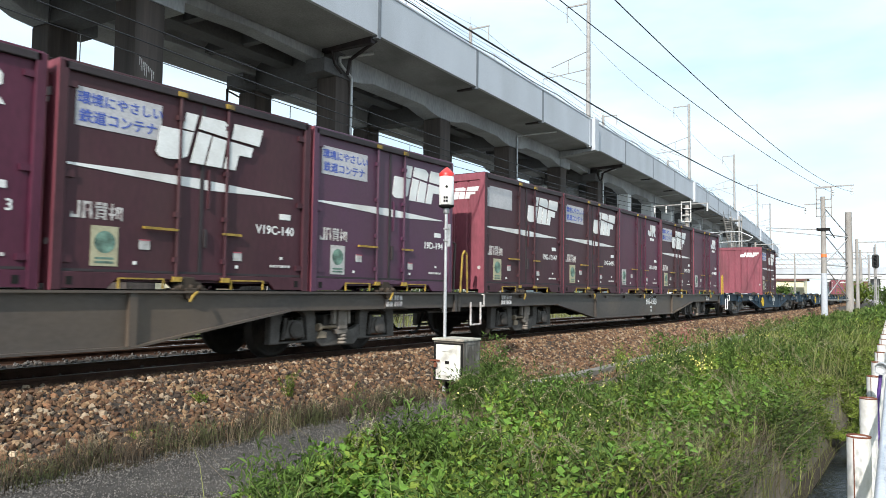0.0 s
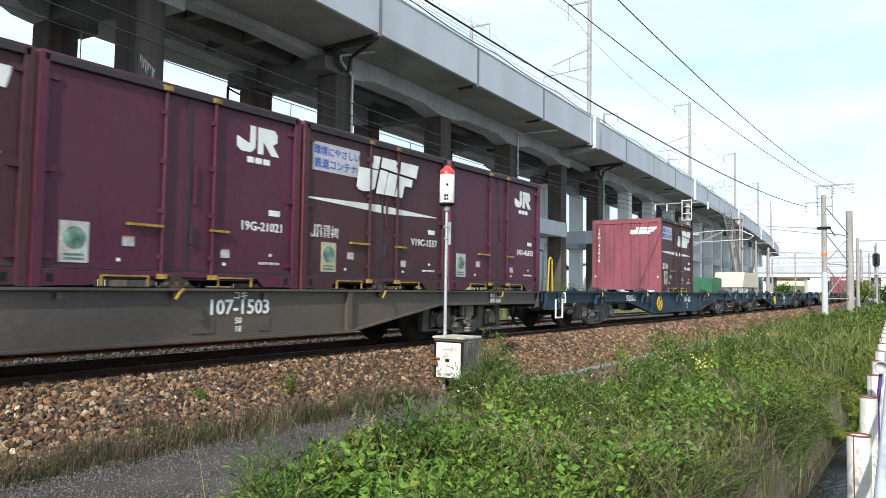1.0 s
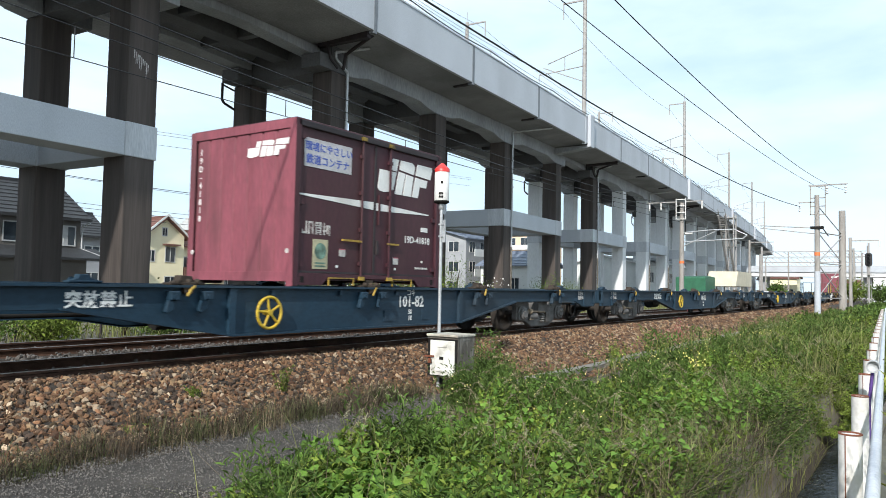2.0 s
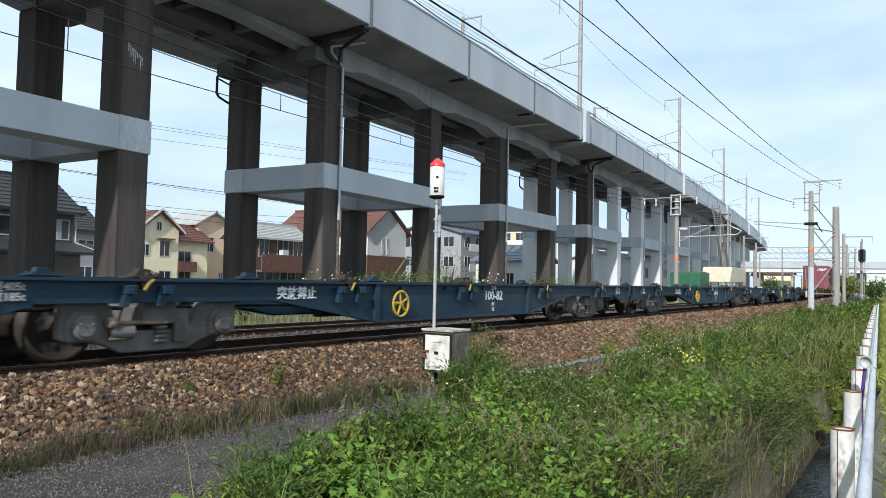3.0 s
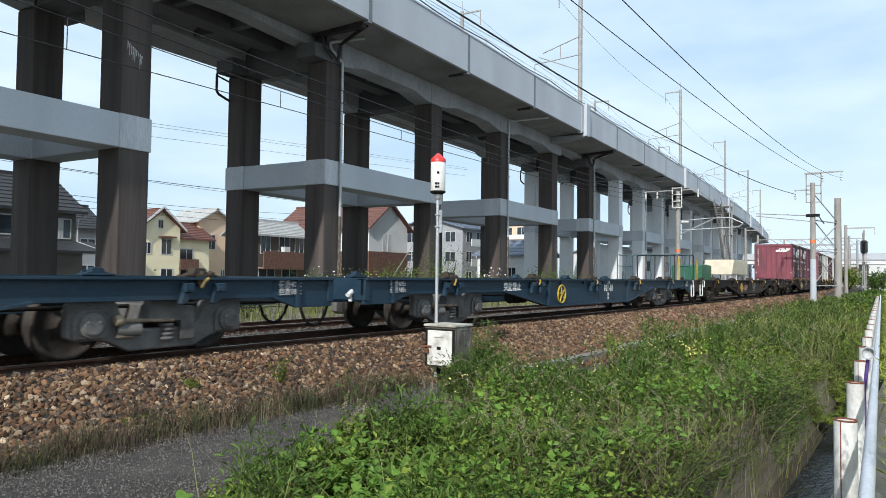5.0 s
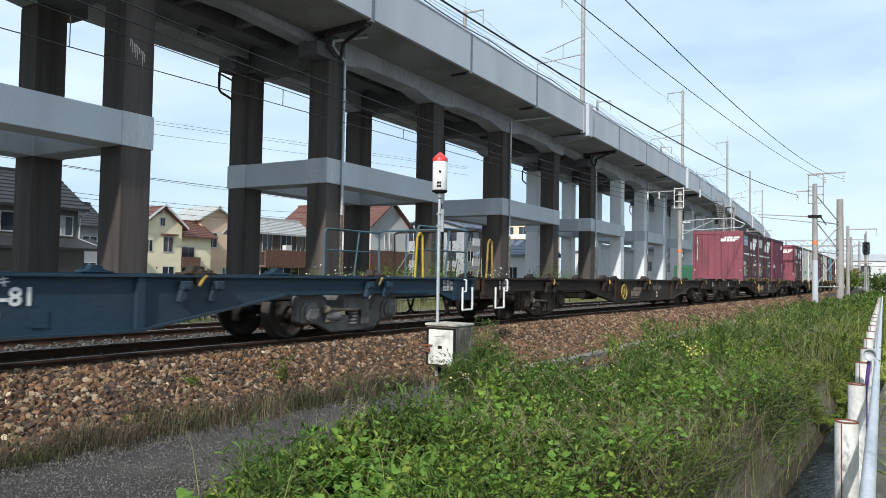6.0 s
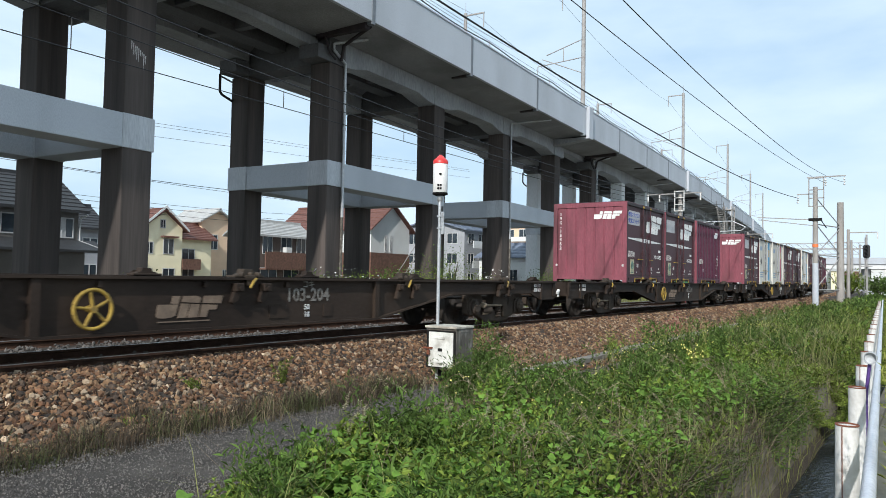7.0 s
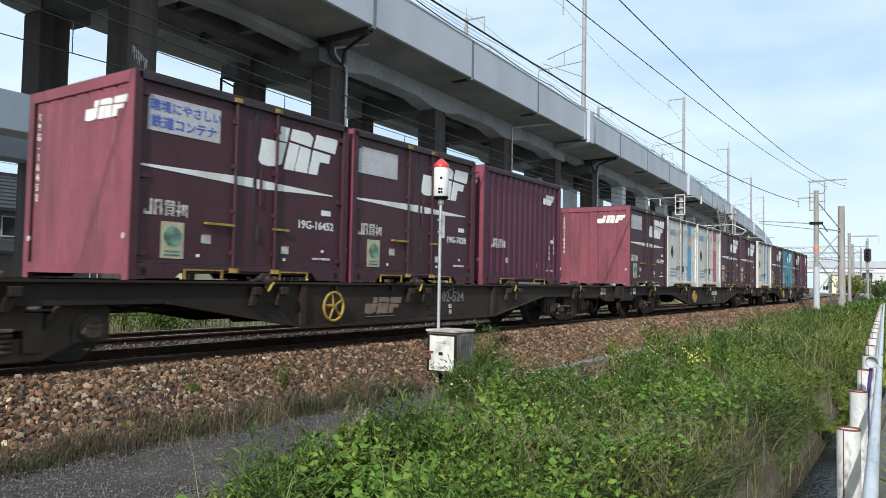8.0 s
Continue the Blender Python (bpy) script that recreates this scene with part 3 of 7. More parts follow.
def arch_bogie(parent, x, material):
    """A bogie with an arch over each axle box, a low middle and a bolster hung on links."""
    g = Shape()
    for s in (-1, 1):
        ys = sorted((s * 0.92, s * 1.04))
        for c in (-0.95, 0.95):
            g.prism([(c - 0.46, 0.22), (c - 0.28, 0.22), (c - 0.24, 0.62), (c - 0.16, 0.68), (c + 0.16, 0.68), (c + 0.24, 0.62), (c + 0.28, 0.22), (c + 0.46, 0.22), (c + 0.44, 0.68), (c + 0.30, 0.83), (c - 0.30, 0.83), (c - 0.44, 0.68)], *ys)
            g.box(c - 0.30, c + 0.30, *ys, 0.22, 0.255)
        g.prism([(-0.50, 0.24), (-0.36, 0.14), (0.36, 0.14), (0.50, 0.24), (0.50, 0.46), (0.30, 0.38), (-0.30, 0.38), (-0.50, 0.46)], *ys)
    g.box(-0.22, 0.22, -0.95, 0.95, 0.40, 0.62)
    f = part("bogie", g, material, parent, "dusty grey cast steel bogie with arched frame", bevel=0.02)
    f.location = (x, 0, 0)
    for s in (-1, 1):
        for ax in (-0.95, 0.95):
            b = Shape()
            b.prism([(ax - 0.21, 0.30), (ax + 0.21, 0.30), (ax + 0.14, 0.56), (ax - 0.14, 0.56)], *sorted((s * 0.97, s * 1.07)))
            b.lathe([(0.13, s * 1.06), (0.13, s * 1.11), (0.09, s * 1.13), (0.0, s * 1.135)], (ax, 0, 0.42), 16, smooth=False)
            for k in (-1, 1):
                b.tube((ax + 0.19 * k, s * 1.02, 0.28), (ax + 0.15 * k, s * 1.02, 0.60), 0.03, n=8)
            part("axle_box", b, material, f, "axle box with round cover", bevel=0.012)
        ys = lambda a, b: sorted((s * a, s * b))
        b = Shape()
        for k in (-1, 1):
            b.prism([(0.17 * k - 0.035, 0.48), (0.17 * k + 0.035, 0.48), (0.15 * k + 0.03, 0.86), (0.15 * k - 0.03, 0.86)], *ys(1.04, 1.12))
        b.box(-0.10, 0.10, *ys(0.98, 1.14), 0.40, 0.78)
        b.prism([(-0.16, 0.40), (0.16, 0.40), (0.10, 0.32), (-0.10, 0.32)], *ys(0.98, 1.12))
        for k in range(3):
            b.lathe([(0.06, 0.16 + 0.055 * k), (0.085, 0.185 + 0.055 * k), (0.06, 0.21 + 0.055 * k)], (0.06, s * 1.06, 0), 12, "z")
        part("bolster_hanger", b, "hanger", f, "pale dusty bolster hanger", bevel=0.012)
        b = Shape().tube((-0.46, s * 1.07, 0.44), (0.02, s * 1.08, 0.44), 0.025, n=8)
        b.lathe([(0.0, -0.50), (0.055, -0.50), (0.065, -0.47), (0.055, -0.42), (0.0, -0.42)], (0, s * 1.07, 0.44), 12, "x")
        b.prism([(-0.50, 0.27), (-0.30, 0.27), (-0.28, 0.36), (-0.44, 0.39)], *ys(1.05, 1.075))
        part("brake_rod", b, "tan_rod", f, "pale brown brake rod", bevel=0.006)
    for ax in (-0.95, 0.95):
        WHEELS.append(wheelset(f, ax))
    return f


def bogie(parent, x, material="bogie"):
    if material == "bogie_grey":
        return arch_bogie(parent, x, material)
    g = Shape()
    for s in (-1, 1):
        y0, y1 = sorted((s * 0.90, s * 1.03))
        half = [(0.0, 0.36), (-0.40, 0.36), (-0.52, 0.44), (-0.60, 0.66), (-0.72, 0.77), (-1.10, 0.77), (-1.20, 0.66), (-1.21, 0.30), (-1.10, 0.25), (-0.82, 0.25), (-0.66, 0.20), (-0.45, 0.10), (0.0, 0.10)]
        g.prism(half + [(-a, b) for a, b in half[::-1][1:-1]], y0, y1)
    g.box(-0.26, 0.26, -0.97, 0.97, 0.44, 0.66)
    f = part("bogie", g, material, parent, "dusty grey cast steel bogie", bevel=0.025)
    f.location = (x, 0, 0)
    for s in (-1, 1):
        for ax in (-0.95, 0.95):
            b = Shape()
            yo = s * 0.98
            b.prism([(ax - 0.20, 0.28), (ax + 0.20, 0.28), (ax + 0.20, 0.50), (ax + 0.12, 0.60), (ax - 0.12, 0.60), (ax - 0.20, 0.50)], *sorted((s * 1.03, s * 1.07)))
            b.lathe([(0.15, s * 1.06), (0.15, s * 1.11), (0.11, s * 1.13), (0.11, s * 1.145), (0.0, s * 1.145)], (ax, 0, 0.43), 16, smooth=False)
            for k in range(3):
                w = 2.094 * k + 0.5
                b.tube((ax + 0.08 * math.cos(w), s * 1.14, 0.43 + 0.08 * math.sin(w)), (ax + 0.08 * math.cos(w), s * 1.165, 0.43 + 0.08 * math.sin(w)), 0.018, n=6)
            part("axle_box", b, material, f, bevel=0.012)
        b = Shape()
        b.box(-0.24, 0.22, min(s * 0.92, s * 1.10), max(s * 0.92, s * 1.10), 0.44, 0.76)
        r = Shape().tube((-0.62, s * 1.09, 0.47), (0.10, s * 1.09, 0.45), 0.025, n=8)
        r.lathe([(0.0, -0.68), (0.06, -0.68), (0.07, -0.64), (0.055, -0.58), (0.0, -0.58)], (0, s * 1.09, 0.47), 12, "x")
        r.prism([(-0.66, 0.27), (-0.44, 0.27), (-0.42, 0.36), (-0.58, 0.40)], *sorted((s * 1.07, s * 1.095)))
        part("brake_rod", r, "tan_rod", f, "pale brown brake rod", bevel=0.006)
        b.tube((-0.62, s * 1.03, 0.36), (-0.35, s * 1.08, 0.36), 0.085)
        b.box(0.22, 0.42, min(s * 0.98, s * 1.08), max(s * 0.98, s * 1.08), 0.20, 0.62)
        for k in range(4):
            b.lathe([(0.075, 0.20 + 0.055 * k), (0.10, 0.225 + 0.055 * k), (0.075, 0.25 + 0.055 * k)], (0.05, s * 1.02, 0), 12, "z")
        part("brake_gear", b, material, f, bevel=0.01)
    for ax in (-0.95, 0.95):
        WHEELS.append(wheelset(f, ax))
    return f


def twist_lock(parent, x, y, material):
    k = -1 if y < 0 else 1
    top = 0.0 if material == "grey_wagon" else -0.055
    g = Shape().box(x - 0.26, x + 0.24, y - 0.09, y + 0.09, 0.985, 1.015)
    g.prism([(x - 0.20, 1.01), (x + 0.18, 1.01), (x + 0.16, 1.08 + top), (x + 0.08, 1.10 + top), (x + 0.06, 1.15 + top), (x - 0.10, 1.16 + top), (x - 0.12, 1.10 + top), (x - 0.18, 1.08 + top)], y - 0.07, y + 0.07)
    for o in (-0.15, 0.0, 0.13):
        g.tube((x + o, y + k * 0.06, 1.03), (x + o, y + k * 0.13, 1.02), 0.04, 0.03, 8)
    g.prism([(x - 0.09, 0.88), (x + 0.02, 0.88), (x + 0.05, 1.02), (x - 0.13, 1.02)], *sorted((y + k * 0.08, y + k * 0.15)))
    part("twist_lock", g, "bogie_dark" if y < 0 else material, parent, "container clamp on the deck edge", bevel=0.01)


def hand_wheel(parent, x, y, material="yellow"):
    g = Shape()
    r = 0.215
    pts = [(x + r * math.cos(a), y, 0.62 + r * math.sin(a)) for a in (2 * math.pi * i / 24 for i in range(25))]
    g.path(pts, 0.022, 6)
    for k in range(5):
        a = 2 * math.pi * k / 5 + 0.5
        g.tube((x, y, 0.62), (x + r * math.cos(a), y, 0.62 + r * math.sin(a)), 0.018, n=6)
    g.tube((x, y - 0.03, 0.62), (x, y + 0.1, 0.62), 0.04)
    part("hand_wheel", g, material, parent, "yellow spoked brake hand wheel")


def wagon(x, paint, half_l, half_r, flat, taper, bogies, number, lead, colour_word, clamps, wheel=True, rail_l="", rail_r="", mark=False, low=0.32):
    """A flat container wagon; x is the wagon's middle at the clip's start."""
    t = thing("container_wagon", pose(x, 0, 0), f"long {colour_word} steel flat wagon of a freight train", "wagon", "wagons of the freight train")
    for s in (-1, 1):
        ys = sorted((s * 1.24, s * 1.18))
        part("side_sill", Shape().prism(side_profile(half_l, half_r, flat, taper, low), *ys), paint, t, bevel=0.008)
        fl = sorted((s * 1.32, s * 1.10))
        part("top_flange", Shape().box(-half_l, half_r, *fl, 0.955, 0.985), paint, t)
        prof = [(-taper, 0.70), (-flat, low), (flat, low), (taper, 0.70)]
        e = Shape()
        for (a, b), (c, d) in zip(prof, prof[1:]):
            e.prism([(a, b), (c, d), (c, d + 0.028), (a, b + 0.028)], *sorted((s * 1.32, s * 1.18)))
        part("lower_flange", e, paint, t)
        for k in (-flat, flat):
            part("stiffener", Shape().box(k - 0.05, k + 0.05, *sorted((s * 1.30, s * 1.24)), low + 0.03, 0.955), paint, t)
        for k in range(int(flat * 2 // 1.4)):
            xx = -flat + 0.7 + 1.4 * k
            part("rope_hook", Shape().box(xx - 0.03, xx + 0.03, *sorted((s * 1.29, s * 1.24)), 0.86, 0.93), paint, t)
        if paint != "grey_wagon":
            for k, hx in ((-1, half_l), (1, half_r)):
                q = [(k * (hx - 0.01), 0.55), (k * (hx - 0.75), 0.55), (k * (hx - 1.2), 0.69), (k * (hx - 1.2), 0.955), (k * (hx - 0.01), 0.955)]
                part("end_plate", Shape().prism(q, *sorted((s * 1.25, s * 1.19))), paint, t, bevel=0.006)
                part("stiffener", Shape().box(*sorted((k * (hx - 0.72), k * (hx - 0.78))), *sorted((s * 1.29, s * 1.25)), 0.56, 0.955), paint, t)
    c = Shape().box(-half_l + 0.2, half_r - 0.2, -0.22, 0.22, 0.55, 0.96)
    for k in np.linspace(-half_l + 0.15, half_r - 0.15, 15):
        c.box(k - 0.09, k + 0.09, -1.2, 1.2, 0.78, 0.955)
    part("centre_frame", c, paint, t, "dark underframe beams")
    for s, hx in ((-1, half_l), (1, half_r)):
        part("end_beam", Shape().box(*sorted((s * hx, s * (hx - 0.12))), -1.28, 1.28, 0.62, 0.985), paint, t, bevel=0.01)
        k = Shape()
        k.box(*sorted((s * hx, s * (hx + 0.17))), -0.12, 0.12, 0.72, 0.98)
        k.lathe([(0.14, 0.66), (0.16, 0.72), (0.16, 0.95), (0.12, 0.99)], (s * (hx + 0.13), 0, 0), 12, "z")
        part("coupler", k, "black", t, "black knuckle coupler", bevel=0.02)
        for yy in (-0.5, 0.45):
            h = Shape()
            h.path([(s * hx, yy, 0.72), (s * (hx + 0.06), yy, 0.52), (s * (hx + 0.14), yy, 0.34), (s * (hx + 0.24), yy, 0.24), (s * (hx + 0.36), yy, 0.20), (s * (hx + 0.46), yy, 0.22)], 0.026, 7)
            part("brake_hose", h, "black", t)
        ck = Shape().tube((s * (hx - 0.02), -0.98, 0.76), (s * (hx + 0.14), -1.02, 0.70), 0.045, 0.035, 8)
        ck.tube((s * (hx + 0.05), -1.0, 0.74), (s * (hx + 0.05), -1.0, 0.60), 0.03, n=8)
        part("end_cock", ck, "white_paint", t, "white brake pipe cock")
        st = Shape()
        for yy in (-1.30,):
            a = s * (hx - (0.46 if s < 0 else 0.12))
            b = a - s * 0.36
            st.path([(a, yy, 0.80), (a, yy, 0.36), (b, yy, 0.36), (b, yy, 0.80)], 0.02, 7)
            st.path([(b + 0.02, yy - 0.02, 0.72), (b + 0.02, yy - 0.07, 0.72), (b + 0.02, yy - 0.07, 0.95), (b + 0.02, yy - 0.02, 0.95)], 0.015, 7)
        if rail_l if s < 0 else rail_r:
            part("foot_step", st, "faded_white" if paint == "grey_wagon" else "white_paint", t, "white step and grab iron of bent bar")
        p0 = 1.70 if paint == "grey_wagon" else 0.66
        xl = -hx + p0 if s < 0 else hx - p0 - 0.47
        pl = Shape().box(xl - 0.01, xl + 0.48, -1.262, -1.24, 0.725, 0.95)
        part("notice_plate", pl, paint, t, "small lettered plate", bevel=0.004)
        if paint == "blue_wagon":
            letters("荷重405t", 0.115, "faded_white", pose(xl + 0.01, -1.266, 0.85) @ SIDE, t, label="small white load lettering")
            letters("自重185t", 0.115, "faded_white", pose(xl + 0.01, -1.266, 0.745) @ SIDE, t, label="small white load lettering")
        else:
            for r in range(2):
                for w0, w1 in ((0.02, 0.09), (0.11, 0.18), (0.23, 0.28), (0.30, 0.35), (0.37, 0.44)):
                    part("lettering", Shape().box(xl + w0, xl + w1, -1.266, -1.262, 0.745 + 0.105 * r, 0.825 + 0.105 * r), "faded_white", t, "small white lettering")
        style = rail_l if s < 0 else rail_r
        if style:
            rl = Shape()
            xa = s * (hx - 0.10)
            rl.path([(xa, -1.12, 0.985), (xa, -1.15, 1.93), (xa, -1.05, 1.97), (xa, 1.05, 1.97), (xa, 1.15, 1.93), (xa, 1.12, 0.985)], 0.022, 7)
            for yy in (-0.4, 0.4):
                rl.path([(xa, yy, 0.985), (xa, yy, 1.97)], 0.018, 7)
            if style == "side":
                xb = s * (hx - 1.75)
                for yy in (-1.15, 1.15):
                    rl.path([(xa, yy, 1.93), (xb, yy, 1.93), (xb - s * 0.06, yy, 1.85), (xb - s * 0.06, yy, 0.985)], 0.022, 7)
                    rl.path([(s * (hx - 0.9), yy, 0.985), (s * (hx - 0.75), yy, 1.93)], 0.02, 7)
                    rl.path([(xa, yy, 1.5), (xb, yy, 1.5)], 0.016, 7)
            part("platform_railing", rl, "teal_rail" if paint == "blue_wagon" else paint, t, "guard railing of bent pipe round the platform")
            xx = s * (hx - (1.8 if style == "side" else 0.36))
            yl = Shape().path([(xx - 0.13, -1.2, 0.985), (xx - 0.07, -1.2, 1.72), (xx, -1.2, 1.80), (xx + 0.09, -1.2, 1.74), (xx + 0.12, -1.2, 0.985)], 0.021, 7)
            part("grab_rail", yl, "yellow" if paint == "blue_wagon" else "yellow_dirty", t, "yellow bent grab rail")
    for bx in bogies:
        bogie(t, bx, {"blue_wagon": "bogie", "grey_wagon": "bogie_grey"}.get(paint, "bogie_dark"))
    for k in clamps:
        for yy in (-1.16, 1.16):
            twist_lock(t, k, yy, paint)
        for o in (() if paint == "grey_wagon" else (-0.32, 0.16)):
            g = Shape()
            g.box(k + o, k + o + 0.13, -1.36, -1.24, 0.80, 0.91)
            g.prism([(k + o - 0.01, 0.80), (k + o + 0.09, 0.80), (k + o + 0.06, 0.68), (k + o - 0.02, 0.64), (k + o - 0.05, 0.66)], -1.33, -1.26)
            g.tube((k + o + 0.065, -1.38, 0.84), (k + o + 0.065, -1.35, 0.84), 0.035, n=8)
            part("stowed_clamp", g, paint, t, "clamp hanging at the side sill", bevel=0.01)
        y = Shape().path([(k + 0.02, -1.34, 0.97), (k - 0.08, -1.40, 0.93), (k - 0.13, -1.40, 0.85)], 0.018, 7)
        part("clamp_lever", y, "yellow_dirty", t, "yellow clamp lever")
    # brake cylinder and pipes under the middle
    u = Shape().tube((-3.4, -0.55, 0.55), (-2.7, -0.55, 0.55), 0.16, n=14)
    u.tube((3.2, 0.4, 0.5), (4.4, 0.4, 0.5), 0.2, n=14)
    u.tube((-half_l + 0.3, -0.7, 0.62), (half_r - 0.3, -0.7, 0.62), 0.025)
    part("brake_cylinder", u, "black", t)
    if wheel:
        hand_wheel(t, -2.15, -1.33, "yellow" if paint == "blue_wagon" else "yellow_dirty")
    face = -1.247
    if not number:
        for k in range(5):
            part("lettering", Shape().box(0.78 + 0.17 * k, 0.90 + 0.17 * k, face - 0.004, face + 0.003, 0.655, 0.84), "faded_white", t, "worn white running number")
    for text, size, zz, dx in ((number, 0.27, 0.655, 1.75 if len(number) == 1 else 1.2), (lead, 0.125, 0.855, 1.2)):
        if not text:
            continue
        letters(text, size, "ghost_white" if paint == "brown_wagon" else "white_paint", pose(dx, face - 0.004, zz) @ SIDE, t, align="CENTER", label="white painted running number")
    for dx in (0.62, 1.62):
        part("inspection_plate", Shape().box(dx - 0.17 if dx < 1 else dx - 0.09, dx + 0.17 if dx < 1 else dx + 0.09, face - 0.006, face + 0.01, 0.42, 0.60), paint, t)
    for r, tx in enumerate(("50", "18")):
        letters(tx, 0.11, "white_paint", pose(1.18, face, 0.53 - 0.11 * r) @ SIDE, t, align="CENTER", label="small white figures")
    if paint == "blue_wagon":
        letters("突放禁止", 0.20, "white_paint", pose(-4.55, face - 0.004, 0.74) @ SIDE, t, align="CENTER", label="white painted warning")
    if mark:
        emblem(t, -1.35, face - 0.002, 0.48, 0.95, 0.27, "rust_mark", "faded slanted operator emblem")
        part("emblem_stripe", Shape().box(-1.3, -0.55, face - 0.004, face, 0.43, 0.445), "rust_mark", t)
    return t


def emblem(parent, x, y, z, w, h, material, label, end=False):
    """Slanted block mark in three strokes with a thin cut, on a side face or on an end face."""
    g = Shape()
    sl = h * 0.26

    def put(poly):
        q = [(a + sl * b / h, b) for a, b in poly]
        if end:
            v = [(x - 0.003, y - a, z + b) for a, b in q] + [(x + 0.004, y - a, z + b) for a, b in q]
        else:
            v = [(x + a, y - 0.003, z + b) for a, b in q] + [(x + a, y + 0.004, z + b) for a, b in q]
        n = len(q)
        g.raw(v, [tuple(range(n)), tuple(range(2 * n - 1, n - 1, -1))] + [(i, (i + 1) % n, (i + 1) % n + n, i + n) for i in range(n)])

    put([(0.02 * w, 0.10 * h), (0.06 * w, 0.02 * h), (0.14 * w, 0), (0.24 * w, 0.03 * h), (0.30 * w, 0.12 * h), (0.30 * w, 0.62 * h), (0.0, 0.62 * h)])
    put([(0.19 * w, 0.66 * h), (0.30 * w, 0.65 * h), (0.30 * w, h), (0.19 * w, h)])
    put([(0.34 * w, 0), (0.47 * w, 0), (0.47 * w, 0.64 * h), (0.34 * w, 0.66 * h)])
    put([(0.49 * w, 0), (0.65 * w, 0), (0.63 * w, 0.60 * h), (0.49 * w, 0.63 * h)])
    put([(0.34 * w, 0.72 * h), (0.63 * w, 0.66 * h), (0.63 * w, 0.90 * h), (0.56 * w, h), (0.34 * w, h)])
    put([(0.67 * w, 0), (0.79 * w, 0), (0.79 * w, 0.34 * h), (0.92 * w, 0.34 * h), (0.92 * w, 0.56 * h), (0.67 * w, 0.60 * h)])
    put([(0.67 * w, 0.66 * h), (0.98 * w, 0.62 * h), (0.98 * w, h), (0.67 * w, h)])
    part("emblem", g, material, parent, label)


LONG, WIDE, HIGH = 3.715, 2.45, 2.5


def sticker(parent, x0, x1, z0, z1, y, material, label, name="sticker"):
    return part(name, Shape().box(x0, x1, y - 0.003, y + 0.004, z0, z1), material, parent, label)


def company_marks(t, x, z, y, size=0.19):
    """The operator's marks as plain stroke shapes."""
    marks = (((0.0, 0.0, 0.62, 0.16), (0.46, 0.0, 0.62, 1.0), (0.0, 0.0, 0.14, 0.34)),
             ((0.78, 0.0, 0.94, 1.0), (0.78, 0.84, 1.36, 1.0), (0.78, 0.42, 1.36, 0.58), (1.22, 0.42, 1.36, 1.0), (1.22, 0.0, 1.40, 0.44)),
             ((1.58, 0.66, 2.42, 0.78), (1.66, 0.12, 1.78, 0.62), (2.22, 0.12, 2.34, 0.62), (1.66, 0.50, 2.34, 0.60), (1.66, 0.30, 2.34, 0.38), (1.66, 0.12, 2.34, 0.20), (1.62, 0.84, 1.98, 1.0), (2.10, 0.80, 2.38, 1.0), (1.60, 0.0, 1.86, 0.09), (2.14, 0.0, 2.40, 0.09)),
             ((2.66, 0.0, 2.78, 1.0), (2.54, 0.62, 2.92, 0.74), (2.54, 0.28, 2.92, 0.40), (3.00, 0.70, 3.44, 0.82), (3.00, 0.10, 3.10, 0.70), (3.18, 0.10, 3.26, 0.72), (3.34, 0.0, 3.44, 0.72)))
    for strokes in marks:
        g = Shape()
        for k, (a, b, c, d) in enumerate(strokes):
            g.box(x + a * size * 0.92, x + c * size * 0.92, y - 0.003 - 0.0002 * k, y + 0.004 + 0.0002 * k, z + b * size, z + d * size)
        part("lettering", g, "faded_white", t, "white company mark")


